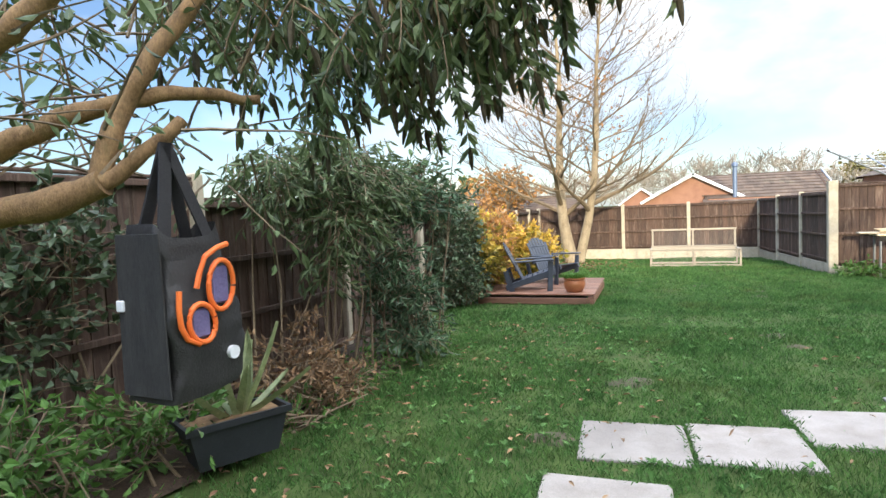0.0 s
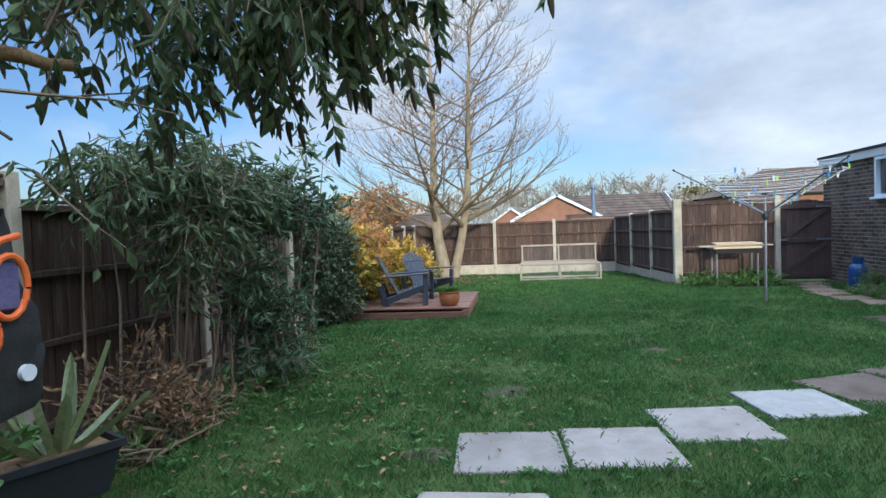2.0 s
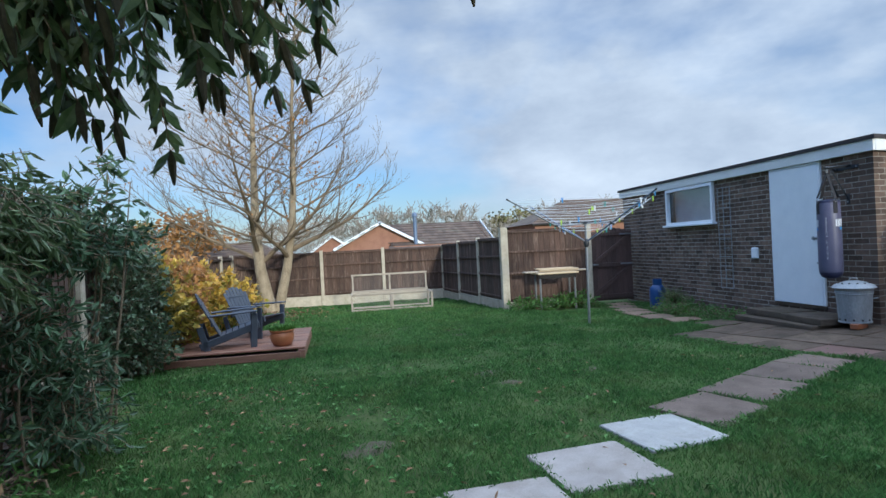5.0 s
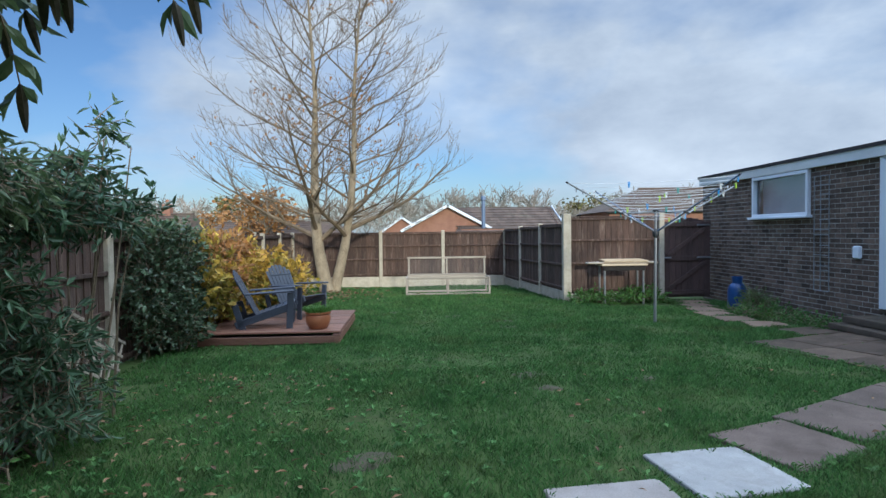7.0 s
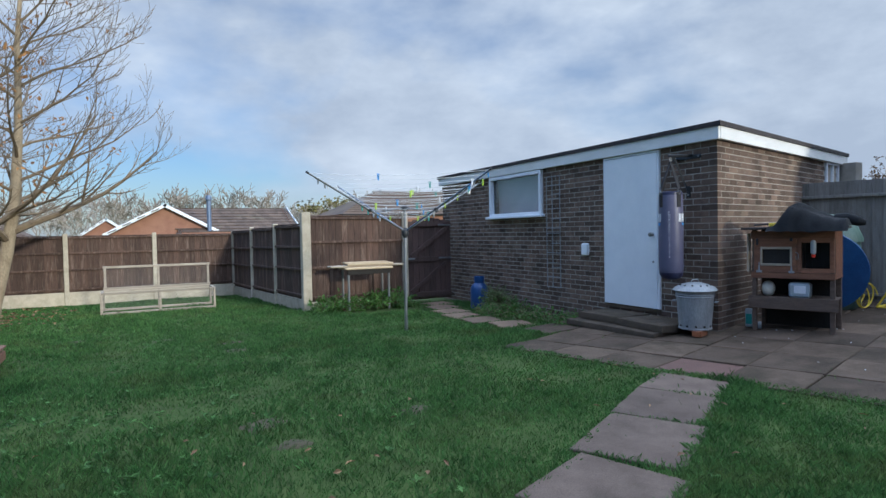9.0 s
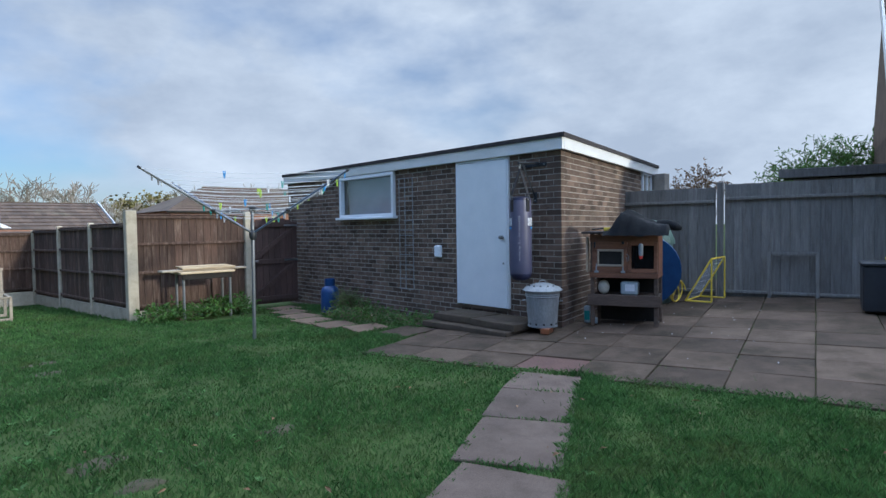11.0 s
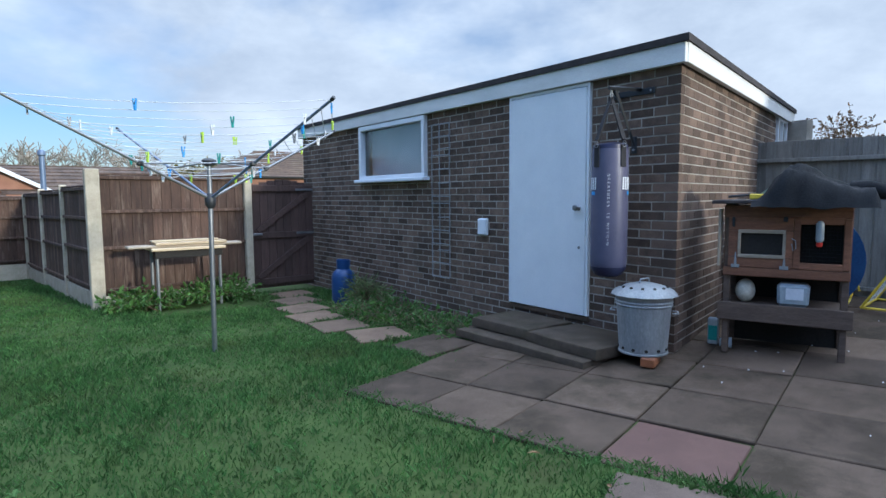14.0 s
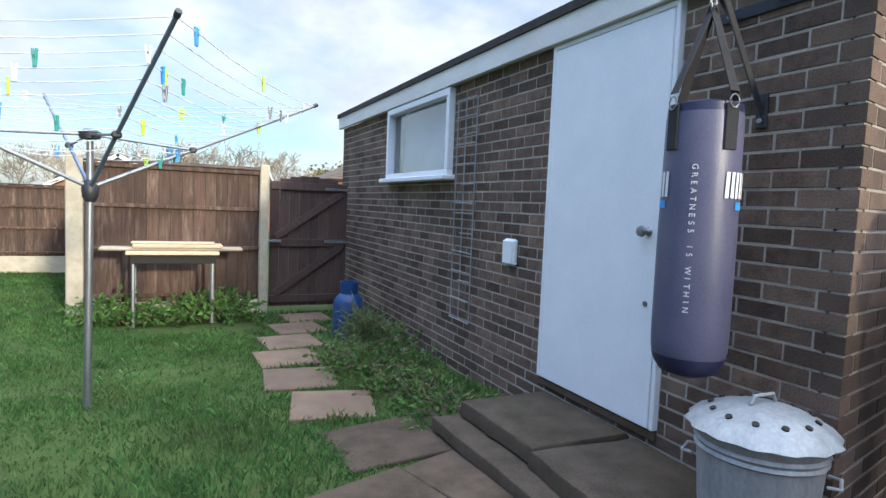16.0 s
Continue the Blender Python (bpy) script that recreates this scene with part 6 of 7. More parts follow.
    for j in range(ny + 1):
        for i in range(nx + 1):
            u, v = i / nx - 0.5, j / ny - 0.5
            rise = smooth_step(-0.47, -0.2, u + 0.10 * noise.noise((v * 4, 1.0, 2.0))) * (1 - 0.62 * smooth_step(-0.12, 0.40, u))
            hump = rise * max(0, 1 - abs(2.0 * v) ** 3) ** 0.6 * (1 if abs(u) < 0.49 else 0.1)
            fold = 0.80 + 0.30 * noise.noise((u * 5, v * 4, 2.2)) + 0.14 * noise.noise((u * 13, v * 9, 5.0))
            z = 0.22 * hump * fold
            drape = 0.35 * max(0.0, -0.36 - v) * (1 + 0.5 * noise.noise((u * 6, 0, 3)))
            g.v.append((u * 0.80, v * 0.60, max(0.004, z) - drape))
    for j in range(ny):
        for i in range(nx):
            q = j * (nx + 1) + i
            g.f.append((q, q + 1, q + nx + 2, q + nx + 1))
    part("fabric", g, M_BLANKET, c)
    t2 = soft().tube([(0.25, 0.05, 0.04), (0.36, 0.02, 0.06), (0.46, 0.0, 0.04), (0.52, 0.02, 0.02)], [0.07, 0.05, 0.045, 0.02], 10)
    part("rolled_end", t2, M_BLANKET, c)
    b = put("hand_brush", (0.17, 0.10, 0.977), "yellow and black hand brush on the lid", "brush", 10)
    part("handle", soft().tube([(-0.16, 0, 0.02), (0.0, 0, 0.03)], 0.008, 8), M_PLAST_K, b)
    part("bristles", Geo().box((0.06, 0, 0.02), (0.13, 0.05, 0.035), None, 0.006), M_YELLOW, b)
    b = put("ball", (0.16, 0.10, 0.325), "small scuffed pale ball on the hutch shelf", "ball")
    s = soft().lathe([(0.075 * math.sin(math.pi * i / 10), 0.075 - 0.075 * math.cos(math.pi * i / 10)) for i in range(11)], 18)
    part("surface", s, M_FOAM, b)
    b = put("plastic_tub", (0.50, 0.08, 0.326), "cloudy clear plastic tub lying on the shelf", "tub")
    part("tub_body", Geo().box((0, 0, 0.07), (0.21, 0.14, 0.14), None, 0.02, 1.08), M_CLEARP, b)
    part("tub_label", Geo().box((0.01, -0.078, 0.08), (0.12, 0.003, 0.07)), M_GREYTX, b)
    b = put("fluid_can", (-0.09, 0.24, 0.0), "square can with a teal label standing by the hutch leg", "can")
    part("can_body", Geo().box((0, 0, 0.09), (0.085, 0.06, 0.18), None, 0.008), M_CLEARP, b)
    part("can_label", Geo().box((0, -0.0335, 0.08), (0.07, 0.003, 0.10)), M_TEAL, b)
    b = put("clear_cup", (0.02, 0.14, 0.0), "clear plastic beaker lying by the hutch", "cup")
    part("beaker", soft().tube([(-0.045, 0, 0.036), (0.045, 0.02, 0.036)], [0.026, 0.036], 14), M_CLEARP, b)


build_hutch()


# ---- behind the hutch ----
def build_passage_things():
    p = uv(1.45, 0.75)
    z = gz(p.x, p.y) + 0.02
    # upright blue paddling pool
    e = thing("paddling_pool", (p.x, p.y, z), "round blue plastic pool shell stood on its edge", "pool", rz=TW + 10)
    R = 0.52
    g = soft()
    prof = [(R, 0.0), (R * 1.0, 0.05), (R * 0.93, 0.16), (R * 0.86, 0.20), (0, 0.20), (0, 0.17), (R * 0.83, 0.17), (R * 0.9, 0.13), (R * 0.95, 0.03)]
    g.lathe(prof, 36)
    o = part("shell", g, M_BLUE, e)
    o.matrix_local = pose(0, 0, R + 0.03, 0, 78, 0)
    q = uv(2.15, 0.62)
    b = thing("water_butt", (q.x, q.y, gz(q.x, q.y) + 0.02), "dark green ribbed plastic composter bin with domed lid", "composter")
    wave = lambda w, zz: 1 + 0.02 * math.sin(18 * w)
    part("barrel", soft().lathe([(0.36, 0), (0.40, 0.06), (0.42, 0.6), (0.40, 0.88)], 54, wave=wave), M_GREENP, b)
    part("lid", soft().lathe([(0.43, 0.88), (0.43, 0.93), (0.36, 1.10), (0.22, 1.22), (0.0, 1.27)], 54, wave=wave), M_GREENP, b)
    r = uv(2.10, 1.15)
    h = thing("garden_hose", (r.x, r.y, gz(r.x, r.y) + 0.02), "coil of yellow garden hose on the patio", "hose")
    pts = [(0.16 * math.cos(a) * (1 + 0.02 * a), 0.05 * math.sin(a * 0.5) + 0.01 * a, 0.17 + 0.16 * math.sin(a)) for a in np.linspace(0, 18.8, 60)]
    part("coil", soft().tube(pts, 0.009, 6), M_YELLOW, h)
    s = uv(2.35, 1.62)
    t = thing("toy_goal", (s.x, s.y, gz(s.x, s.y) + 0.02), "small yellow tubular toy football goal with white net", "toy goal", rz=TW - 8)
    fr = [((-0.33, 0, 0), (-0.33, 0, 0.62)), ((-0.33, 0, 0.62), (0.33, 0, 0.62)), ((0.33, 0, 0.62), (0.33, 0, 0)), ((-0.33, 0, 0), (-0.33, 0.36, 0.0)), ((0.33, 0, 0), (0.33, 0.36, 0)), ((-0.33, 0.36, 0), (0.33, 0.36, 0)), ((-0.33, 0.36, 0), (-0.33, 0, 0.62)), ((0.33, 0.36, 0), (0.33, 0, 0.62))]
    for a, b2 in fr:
        part("tube", soft().tube([Vector(a) + Vector((0, 0, 0.012)), Vector(b2) + Vector((0, 0, 0.012))], 0.012, 8), M_YELLOW, t)
    net = Geo()
    for i in range(9):
        x = -0.33 + 0.66 * i / 8
        net.tube([(x, 0.0, 0.63), (x, 0.36, 0.014)], 0.002, 3, False)
    for j in range(1, 7):
        f = j / 7
        net.tube([(-0.33, 0.36 * f, 0.63 - 0.616 * f), (0.33, 0.36 * f, 0.63 - 0.616 * f)], 0.002, 3, False)
    part("net", net, M_GREYTX, t)
    # storage box with yellow things on it, and a wheeled barrow by the house
    k = uv(1.85, 3.62)
    zz = gz(k.x, k.y) + 0.02
    c = thing("storage_box", (k.x, k.y, zz), "dark blue-black plastic garden storage box", "storage box", rz=TW - 90)
    part("box_body", Geo().box((0, 0, 0.28), (0.62, 0.5, 0.56), None, 0.02, 1.04), M_PLAST_K, c)
    part("box_lid", Geo().box((0, 0, 0.58), (0.68, 0.55, 0.05), None, 0.015), M_PLAST_K, c)
    y = thing("yellow_gloves", (k.x, k.y, zz + 0.606), "pair of crumpled yellow rubber gloves on the box", "gloves", rz=TW)
    for dx in (-0.07, 0.07):
        gl = soft().tube([(dx - 0.05, -0.06, 0.03), (dx, 0.0, 0.045), (dx + 0.03, 0.07, 0.025)], [0.03, 0.045, 0.02], 8)
        part("glove", gl, M_YELLOW, y)
    wz = uv(1.30, 3.75)
    b = thing("hose_reel", (wz.x, wz.y, gz(wz.x, wz.y) + 0.02), "grey wheeled hose reel on a white tubular stand", "hose reel", rz=TW - 90)
    part("reel", soft().tube([(0, -0.09, 0.28), (0, -0.07, 0.28), (0, 0.07, 0.28), (0, 0.09, 0.28)], [0.20, 0.14, 0.14, 0.20], 24), M_BLUEARM, b)
    for yv in (-0.13, 0.13):
        part("stand", soft().tube([(-0.16, yv, 0.0), (0.0, yv, 0.28), (0.1, yv, 0.72)], 0.011, 8), M_CLEARP, b)
    part("handle", soft().tube([(0.1, -0.13, 0.72), (0.1, 0.13, 0.72)], 0.011, 8), M_CLEARP, b)


build_passage_things()


# ---- hanging bag and planter ----
def build_bag():
    e = thing("shopping_bag", (-1.095, 0.935, 0.83), "black fabric tote bag with orange loops hanging from a branch", "bag", rz=86)
    g = soft()
    W, D, H = 0.28, 0.128, 0.55
    n = 52
    rows = 28
    for j in range(rows + 1):
        v = j / rows
        z = H * v + (0.0 if v > 0 else 0)
        for i in range(n):
            a = 2 * math.pi * i / n
            sx, sy = math.cos(a), math.sin(a)
            px = (abs(sx) ** 0.22) * (1 if sx > 0 else -1) * W / 2 * (1 - 0.10 * v)
            py = (abs(sy) ** 0.22) * (1 if sy > 0 else -1) * D * (0.75 - 0.25 * v + 0.25 * math.sin(math.pi * min(1, v + 0.1)))
            dx = 0.022 * noise.noise((px * 9, py * 9, z * 6)) + 0.008 * noise.noise((px * 30, py * 30, z * 25)) + 0.10 * (1 - v) ** 2 * (0.5 if sx > 0 else 0) * (1 - abs(v - 0.25))
            sag = -0.05 * v ** 3 * (1 - abs(sx)) if v > 0.8 else 0
            g.v.append((px + dx, py + 0.024 * noise.noise((px * 8, 3 + py * 7, z * 8)) + 0.007 * noise.noise((px * 28, py * 20, z * 24)), z + sag + 0.11 * max(0, sx) * (1 - v) ** 2))
    for j in range(rows):
        for i in range(n):
            k = (i + 1) % n
            g.f.append((j * n + i, j * n + k, (j + 1) * n + k, (j + 1) * n + i))
    g.f.append(tuple(reversed(range(n))))
    part("bag_body", g, M_BLACK_L, e)
    gus = Geo().box((-0.146, 0.0, 0.27), (0.006, 0.205, 0.50), None, 0.002, 0.93)
    part("side_panel", gus, M_DUSTY, e, "dusty worn grey side panel")
    top = Vector((-0.02, 0.0, H + 0.255))
    for y in (-0.05, 0.05):
        st = Geo()
        for x0 in (-0.09, 0.08):
            a = Vector((x0, y, H - 0.05))
            for q0, q1 in ((a, top),):
                w = Vector((0.022, 0, 0))
                t = Vector((0, 0.004, 0))
                st.add([tuple(q0 - w - t), tuple(q0 + w - t), tuple(q0 + w + t), tuple(q0 - w + t), tuple(q1 - w - t), tuple(q1 + w - t), tuple(q1 + w + t), tuple(q1 - w + t)],
                       [(3, 2, 1, 0), (4, 5, 6, 7), (0, 1, 5, 4), (1, 2, 6, 5), (2, 3, 7, 6), (3, 0, 4, 7)])
        part("strap", st, M_BLACK, e, "black webbing strap")
    # orange piped loops and purple pockets on the broad side
    yf = -D * 0.88

    def loop(cx, cz, rx, rz_, tilt, a0, a1):
        pts = []
        for i in range(19):
            a = a0 + (a1 - a0) * i / 18
            x, z = rx * math.cos(a), rz_ * math.sin(a)
            pts.append((cx + x * math.cos(tilt) - z * math.sin(tilt), yf - 0.014, cz + x * math.sin(tilt) + z * math.cos(tilt)))
        return soft().tube(pts, 0.009, 8)
    part("piping", loop(0.05, 0.345, 0.052, 0.080, -0.1, 0, 6.2), M_ORANGE, e, "bright orange piping loop")
    part("piping", loop(-0.035, 0.235, 0.050, 0.062, 0.3, 0, 6.2), M_ORANGE, e)
    for pts in ([(0.085, 0.475), (0.04, 0.465), (-0.01, 0.44), (-0.035, 0.39), (-0.05, 0.345)], [(-0.115, 0.345), (-0.12, 0.29), (-0.115, 0.235), (-0.095, 0.195), (-0.05, 0.172)]):
        part("piping", soft().tube([(x, yf - 0.014, z) for x, z in pts], 0.009, 8), M_ORANGE, e)
    for cx, cz, h in ((0.05, 0.345, 0.12), (-0.035, 0.235, 0.09)):
        part("pocket", Geo().box((cx, yf - 0.006, cz), (0.07, 0.012, h), None, 0.005), M_PURPLE, e, "purple mesh pocket")
    part("badge", soft().tube([(0.09, yf + 0.0, 0.115), (0.09, yf - 0.016, 0.115)], 0.022, 16), M_GREYTX, e, "round white badge")
    part("tag", Geo().box((-0.152, 0.085, 0.30), (0.012, 0.03, 0.035), None, 0.003), M_GREYTX, e, "small white label")


def build_planter():
    bx, by = -1.90, 2.04
    e = thing("planter", (bx, by, 0.065), "black plastic trough planter with a spiky succulent", "planter", rz=62)
    t = Geo()
    o, i = (0.56, 0.26), (0.44, 0.19)
    H = 0.25
    vs = []
    for (w, d), z in (((i[0], i[1]), 0), ((o[0] * 0.96, o[1] * 0.94), H - 0.04), ((o[0] * 1.05, o[1] * 1.08), H - 0.035), ((o[0] * 1.05, o[1] * 1.08), H), ((o[0] * 0.97, o[1] * 0.93), H), ((o[0] * 0.94, o[1] * 0.9), H - 0.06)):
        vs += [(-w / 2, -d / 2, z), (w / 2, -d / 2, z), (w / 2, d / 2, z), (-w / 2, d / 2, z)]
    fs = [(3, 2, 1, 0)]
    for k in range(5):
        for q in range(4):
            r = (q + 1) % 4
            fs.append((k * 4 + q, k * 4 + r, k * 4 + 4 + r, k * 4 + 4 + q))
    fs.append((20, 21, 22, 23))
    t.add(vs, fs)
    part("trough", t, M_PLAST_K, e)
    part("compost", Geo().box((0, 0, H - 0.035), (0.52, 0.225, 0.03), None, 0.008), M_DEAD, e, "dry bark compost")
    random.seed(8)
    for k, (a, tilt, L_, w, x) in enumerate([(10, 20, 0.42, 0.085, 0.05), (60, 38, 0.5, 0.075, 0.08), (150, 30, 0.36, 0.07, -0.05), (210, 55, 0.40, 0.06, -0.04), (260, 45, 0.42, 0.07, 0.05), (310, 62, 0.46, 0.06, 0.10), (340, 30, 0.55, 0.06, 0.06), (20, 70, 0.36, 0.05, 0.1), (100, 60, 0.30, 0.05, 0.0), (190, 18, 0.48, 0.06, 0.02)]):
        g = soft()
        d = Vector((math.cos(radians(a)) * math.sin(radians(tilt)), math.sin(radians(a)) * math.sin(radians(tilt)), math.cos(radians(tilt))))
        s = d.cross(Vector((0, 0, 1)))
        s = s.normalized() if s.length > 0.05 else Vector((1, 0, 0))
        nn = s.cross(d)
        o3 = Vector((x, 0, H - 0.03))
        rows = 8
        for j in range(rows + 1):
            u = j / rows
            ww = 1.45 * w * (0.55 + 0.75 * u) * (1 - u) ** 0.55 if u < 1 else 0.001
            c = o3 + d * L_ * u + nn * (0.10 * L_ * u * u)
            for q, lift in ((-0.5, 0.018), (0, 0), (0.5, 0.018), (0, -0.016 * (1 - u))):
                p = c + s * ww * q - nn * lift * (-1)
                g.v.append(tuple(p))
        for j in range(rows):
            for q in range(4):
                r = (q + 1) % 4
                g.f.append((j * 4 + q, j * 4 + r, j * 4 + 4 + r, j * 4 + 4 + q))
        part("leaf", g, M_AGAVE, e)


def build_lattice():
    e = thing("wooden_lattice", (-2.50, 5.95, gz(-2.5, 6) + 0.12), "weathered square wooden trellis panel leaning on the fence", "trellis")
    e.matrix_world = pose(-2.60, 6.15, gz(-2.6, 6) + 0.12, 0, 12, 90) @ pose(0, 0, 0, 0, 14, 0)
    w, h = 1.1, 0.46
    for i in range(9):
        part("upright_lath", Geo().box((-w / 2 + i * w / 8, 0, h / 2), (0.028, 0.012, h), None, 0.002), M_TIMBER, e)
    for j in range(4):
        part("cross_lath", Geo().box((0, -0.0125, 0.02 + j * (h - 0.04) / 3), (w + 0.06, 0.012, 0.03), None, 0.002), M_TIMBER, e)


build_bag()
build_planter()
build_lattice()

# ---- soil bed, grass and litter ----
def build_bed():
    g = soft()
    random.seed(12)
    n = 60
    for i in range(n + 1):
        y = -1.0 + 6.0 * i / n
        edge = -1.98 + 0.16 * noise.noise((y * 1.1, 3, 0)) + 0.06 * noise.noise((y * 4, 5, 0)) - 0.25 * smooth_step(3.8, 6.5, y)
        for k in range(7):
            x = -2.84 + (edge + 2.84) * k / 6
            h = 0.09 * math.sin(math.pi * k / 6) + 0.02 * noise.noise((x * 5, y * 5, 1))
            g.v.append((x, y, gz(x, y) + 0.004 + max(-0.03 if k in (0, 6) else 0, h)))
    for i in range(n):
        for k in range(6):
            q = i * 7 + k
            g.f.append((q, q + 1, q + 8, q + 7))
    solo("soil_bed", g, M_SOIL, "dark bare soil border along the fence", "flower bed", kind="structure")


def build_grass():

    def field(n, x0, x1, y0, y1, hmin, hmax, wid, seed):
        r = np.random.default_rng(seed)
        xs, ys = r.uniform(x0, x1, n), r.uniform(y0, y1, n)
        vv, ff = [], []
        for x, y, q, a, t1, t2 in zip(xs, ys, r.random(n), r.uniform(0, 6.283, n), r.normal(0, .4, n), r.normal(0, .4, n)):
            nz = noise.noise((x * 0.9, y * 0.9, 0.0)) + 0.6 * noise.noise((x * 2.7, y * 2.7, 5.0))
            if nz < -0.55 and q < 0.35:
                continue
            if x < -1.85 + 0.25 * nz and y < 6.2 and q < 0.85:
                continue
            if any((x - bx) ** 2 * 0.5 + (y - by) ** 2 < 0.012 for bx, by in BARE) and q < 0.5:
                continue
            if in_slab(x, y, SLABS) and q < 0.998:
                continue
            h = (hmin + (hmax - hmin) * q) * max(0.6, 1 + 0.9 * nz)
            z = gz(x, y) - 0.012
            c, s = math.cos(a) * wid, math.sin(a) * wid
            o = len(vv)
            bx, by = t1 * h, t2 * h
            vv += [(x - c, y - s, z), (x + c, y + s, z), (x + bx * 0.4 + c * 0.7, y + by * 0.4 + s * 0.7, z + h * 0.6), (x + bx, y + by, z + h)]
            ff += [(o, o + 1, o + 2), (o, o + 2, o + 3)]
        return vv, ff
    for i, a in enumerate([(190000, -2.3, 5.4, 0.6, 6.0, 0.016, 0.045, 0.0026, 1), (125000, -2.6, 5.8, 6.0, 12.0, 0.018, 0.048, 0.0042, 2), (55000, -3.0, 4.0, 12.0, 18.4, 0.025, 0.06, 0.0065, 3), (40000, 2.2, 6.0, 1.6, 5.6, 0.018, 0.05, 0.0032, 5), (9000, 5.4, 6.7, 8.6, 13.0, 0.03, 0.065, 0.004, 6)]):
        vv, ff = field(*a)
        g = Geo()
        g.v, g.f = vv, ff
        solo("lawn_grass", g, M_GRASS, "short damp green lawn grass", "grass", kind="stuff")


def build_tufts():
    """Longer, brighter tufts scattered in the turf and hanging over the paving's edges, and flat broad-leaved weeds."""
    r = np.random.default_rng(8)
    g = Geo()

    def tuft(x, y, n, h, lean, w):
        for _ in range(n):
            a, q = r.uniform(0, 6.283), r.uniform(0.5, 1.0)
            d = Vector((math.cos(a) * lean + r.normal(0, .15), math.sin(a) * lean + r.normal(0, .15), 1)).normalized() * h * q
            px, py = x + r.normal(0, .022), y + r.normal(0, .022)
            z = gz(px, py) - 0.012
            o, sx_, sy_ = len(g.v), math.sin(a) * w, -math.cos(a) * w
            g.v += [(px - sx_, py - sy_, z), (px + sx_, py + sy_, z), (px + d.x * 0.55 + sx_ * 0.8, py + d.y * 0.55 + sy_ * 0.8, z + d.z * 0.75), (px + d.x * 1.3, py + d.y * 1.3, z + d.z)]
            g.f += [(o, o + 1, o + 2), (o, o + 2, o + 3)]
    for _ in range(5200):
        x, y = r.uniform(-2.2, 5.3), r.uniform(0.8, 9.5)
        if noise.noise((x * 1.3, y * 1.3, 9.0)) < r.uniform(-0.35, 0.45) or in_slab(x, y, SLABS) or (x < -1.8 and y < 6):
            continue
        tuft(x, y, int(r.uniform(6, 15)), r.uniform(0.04, 0.075), 0.7, 0.0026)
    for _ in range(1500):
        x, y = r.uniform(-2.6, 5.3), r.uniform(9.5, 18.0)
        if x < 3.2 or y < 12.8:
            tuft(x, y, 8, r.uniform(0.04, 0.08), 0.7, 0.005)
    for cx, cy, a, hw, hh, side in EDGES:
        c, s = math.cos(a), math.sin(a)
        for _ in range(38):
            if side == "west" or (side == "all" and r.random() < 0.5):
                u, v = (-1 if side == "west" else r.choice((-1, 1))) * hw, r.uniform(-hh, hh)
            else:
                u, v = r.uniform(-hw, hw), r.choice((-1, 1)) * hh
            k = 1 + r.uniform(-0.05, 0.12)
            x, y = cx + (u * c - v * s) * k, cy + (u * s + v * c) * k
            if any(abs((x - q[0]) * math.cos(q[2]) + (y - q[1]) * math.sin(q[2])) < q[3] * 0.93 and abs(-(x - q[0]) * math.sin(q[2]) + (y - q[1]) * math.cos(q[2])) < q[4] * 0.93 for q in SLABS if abs(q[0] - x) < 0.6 and abs(q[1] - y) < 0.6):
                continue
            tuft(x, y, int(r.uniform(7, 14)), r.uniform(0.03, 0.058), 0.8, 0.0028)
    solo("grass_tufts", g, M_TUFT, "longer bright tufts of lawn grass", "grass", kind="stuff")
    random.seed(83)
    w = Geo()
    for _ in range(620):
        x, y = random.gauss(-0.5, 1.4), random.uniform(0.9, 8.0)
        if x < -2.0 or x > 5 or in_slab(x, y, SLABS):
            continue
        for k in range(random.randint(4, 7)):
            a = random.uniform(0, 6.283)
            ln = random.uniform(0.025, 0.055)
            w.leaf(Vector((x, y, gz(x, y) + 0.012)), Vector((math.cos(a), math.sin(a), random.uniform(0.25, 0.8))), ln, ln * 0.5, Vector((0, 0, 1)))
    solo("lawn_weeds", w, M_TUFT, "small broad-leaved weeds flat in the lawn", "weeds", kind="stuff")


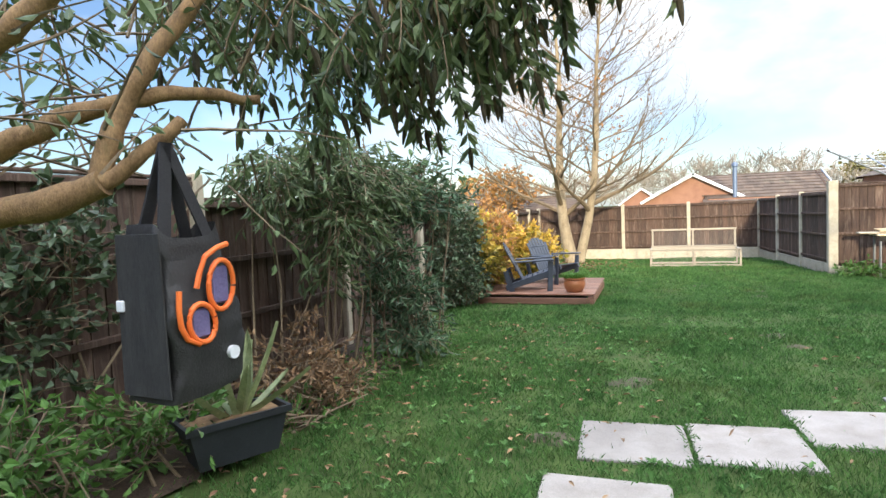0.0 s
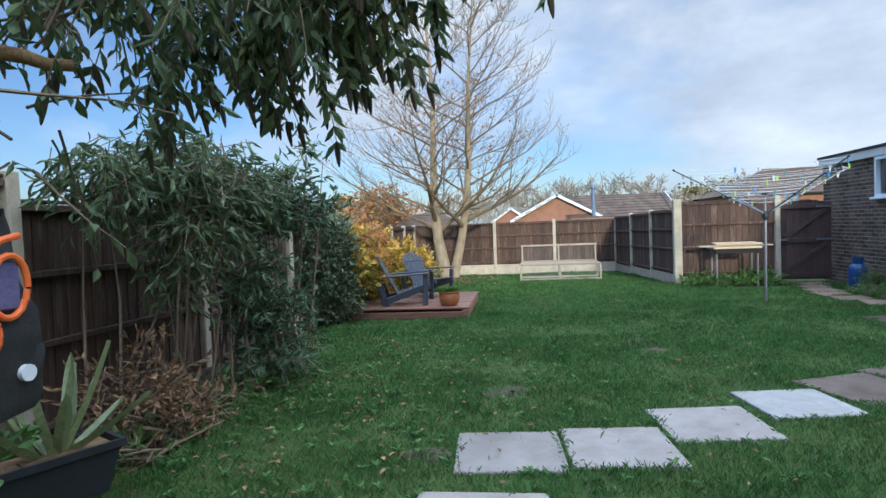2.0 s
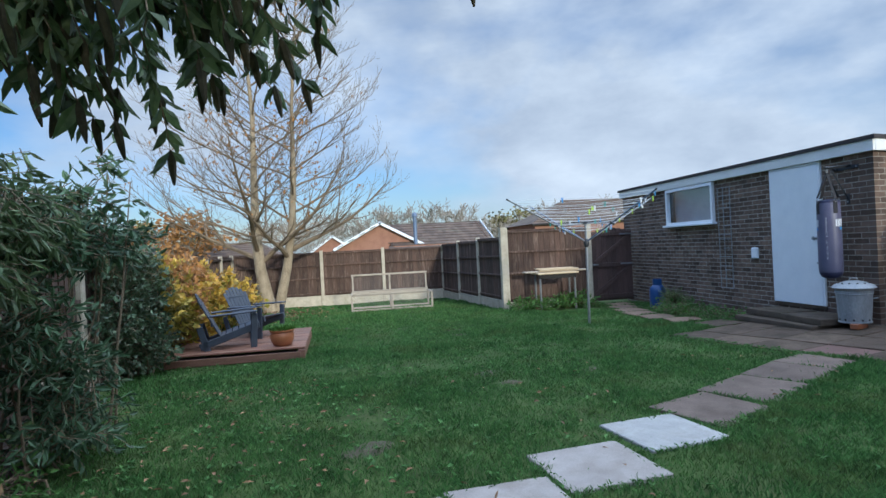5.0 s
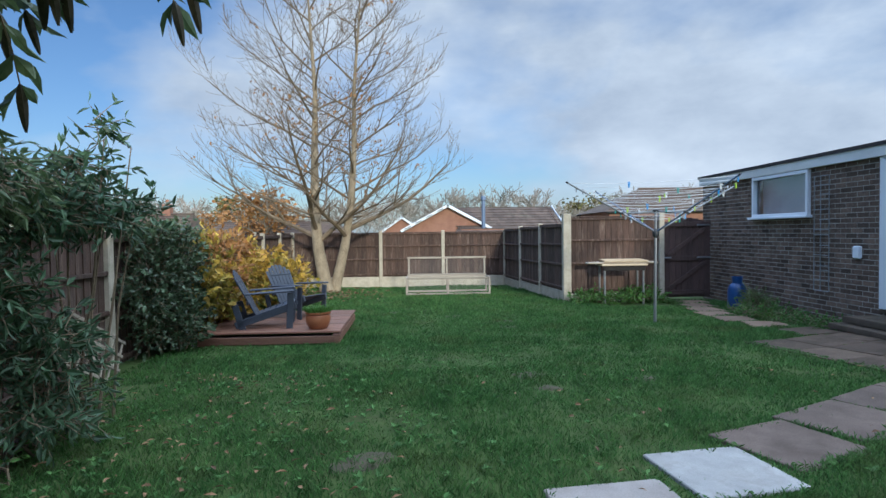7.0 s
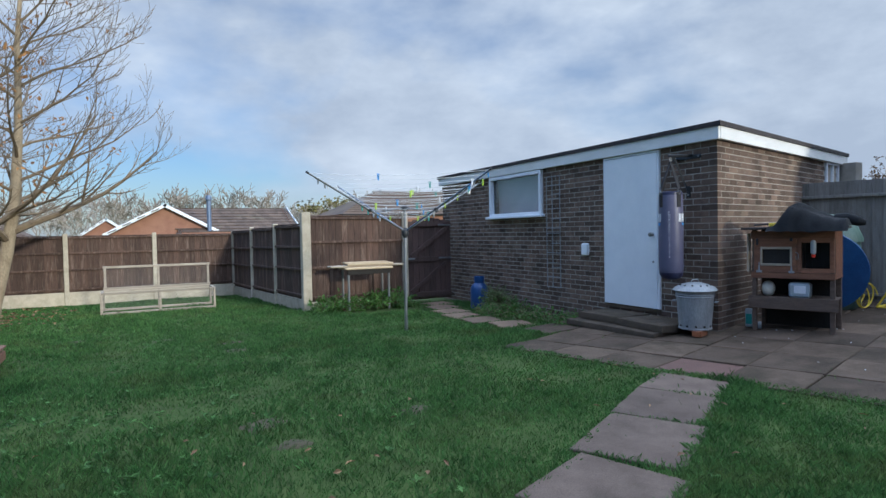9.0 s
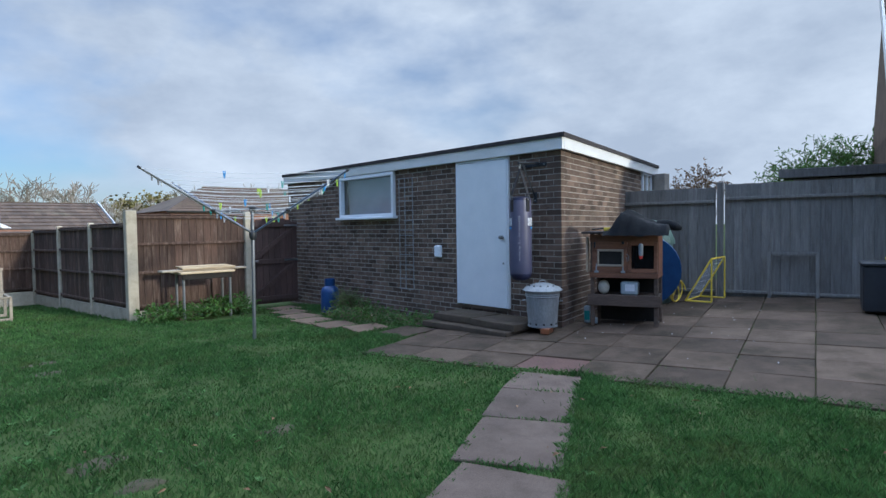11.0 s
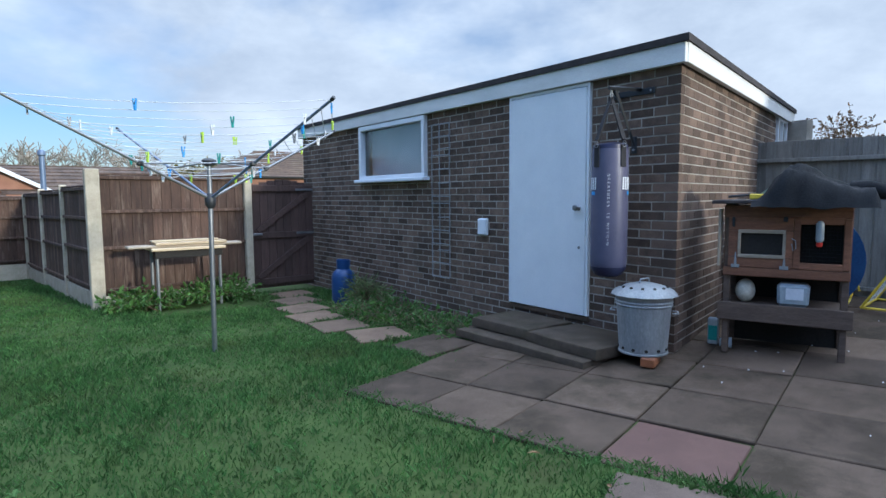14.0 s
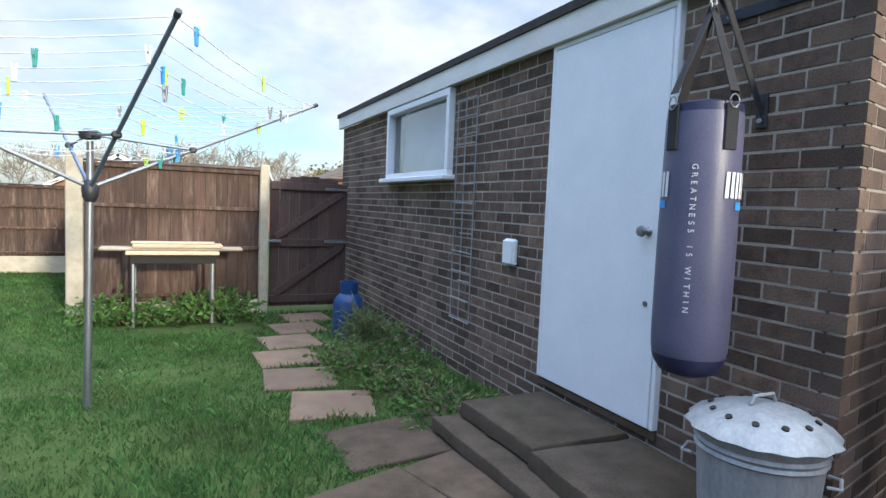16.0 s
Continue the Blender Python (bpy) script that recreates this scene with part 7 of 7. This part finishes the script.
def build_litter():
    random.seed(19)
    lv = Geo()
    for _ in range(520):
        x = random.gauss(-1.2, 0.75) if random.random() < 0.75 else random.uniform(-1.5, 5.0)
        y = random.uniform(0.8, 6.5)
        if x < -2.7:
            continue
        lv.leaf(Vector((x, y, gz(x, y) + random.uniform(0.03, 0.05))), Vector((random.gauss(0, 1), random.gauss(0, 1), 0.1)), random.uniform(0.03, 0.075), random.uniform(0.012, 0.03), Vector((random.gauss(0, .3), random.gauss(0, .3), 1)))
    for _ in range(300):
        x, y = random.gauss(-1.9, 0.8), random.gauss(15.4, 1.0)
        lv.leaf(Vector((x, y, gz(x, y) + 0.06)), Vector((random.gauss(0, 1), random.gauss(0, 1), 0.2)), 0.09, 0.055, Vector((0, 0, 1)))
    solo("fallen_leaves", lv, M_DEAD, "scattered dry brown fallen leaves", "leaves", kind="stuff")
    pb = Geo()
    for _ in range(34):
        s, t = random.uniform(-1.2, 2), random.uniform(0.3, 2.6)
        p = uv(s, t)
        pb.box((p.x, p.y, gz(p.x, p.y) + 0.022), (random.uniform(0.005, 0.014), random.uniform(0.004, 0.009), 0.004), rz_m(random.uniform(0, 90)))
    solo("patio_crumbs", pb, M_GREYTX, "small pale crumbs scattered on the patio", "debris", kind="stuff")


BARE = [(1.57, 5.8), (-0.04, 11.66), (1.72, 9.55), (1.48, 6.33), (1.7, 10.15), (2.53, 6.07), (0.08, 4.15), (1.84, 10.21), (1.01, 11.0), (-0.28, 2.92), (0.17, 4.24)]


def build_bare_patches():
    random.seed(51)
    for x, y in BARE:
        g = soft()
        r = random.uniform(0.07, 0.13)
        n = 18
        g.v.append((0, 0, 0.002))
        for k in range(n):
            a = 6.283 * k / n
            rr = r * (1 + 0.45 * noise.noise((math.cos(a) * 1.6 + x, math.sin(a) * 1.6 + y, 0)))
            g.v.append((rr * 0.6 * math.cos(a) * 1.5, rr * 0.6 * math.sin(a), -0.002 + 0.008 * random.random()))
        for k in range(n):
            a = 6.283 * k / n
            rr = r * (1 + 0.45 * noise.noise((math.cos(a) * 1.6 + x, math.sin(a) * 1.6 + y, 0)))
            g.v.append((rr * 1.5 * math.cos(a), rr * math.sin(a), -0.015))
        for k in range(n):
            j = (k + 1) % n
            g.f += [(0, 1 + k, 1 + j), (1 + k, 1 + n + k, 1 + n + j, 1 + j)]
        solo("mud_patch", g, M_MUD, "small bare muddy patch worn in the lawn", "mud patch", "bare patches in the lawn", at=(x, y, gz(x, y)), rz=random.uniform(-20, 20))


build_bed()
build_bare_patches()
build_grass()
build_tufts()
build_litter()
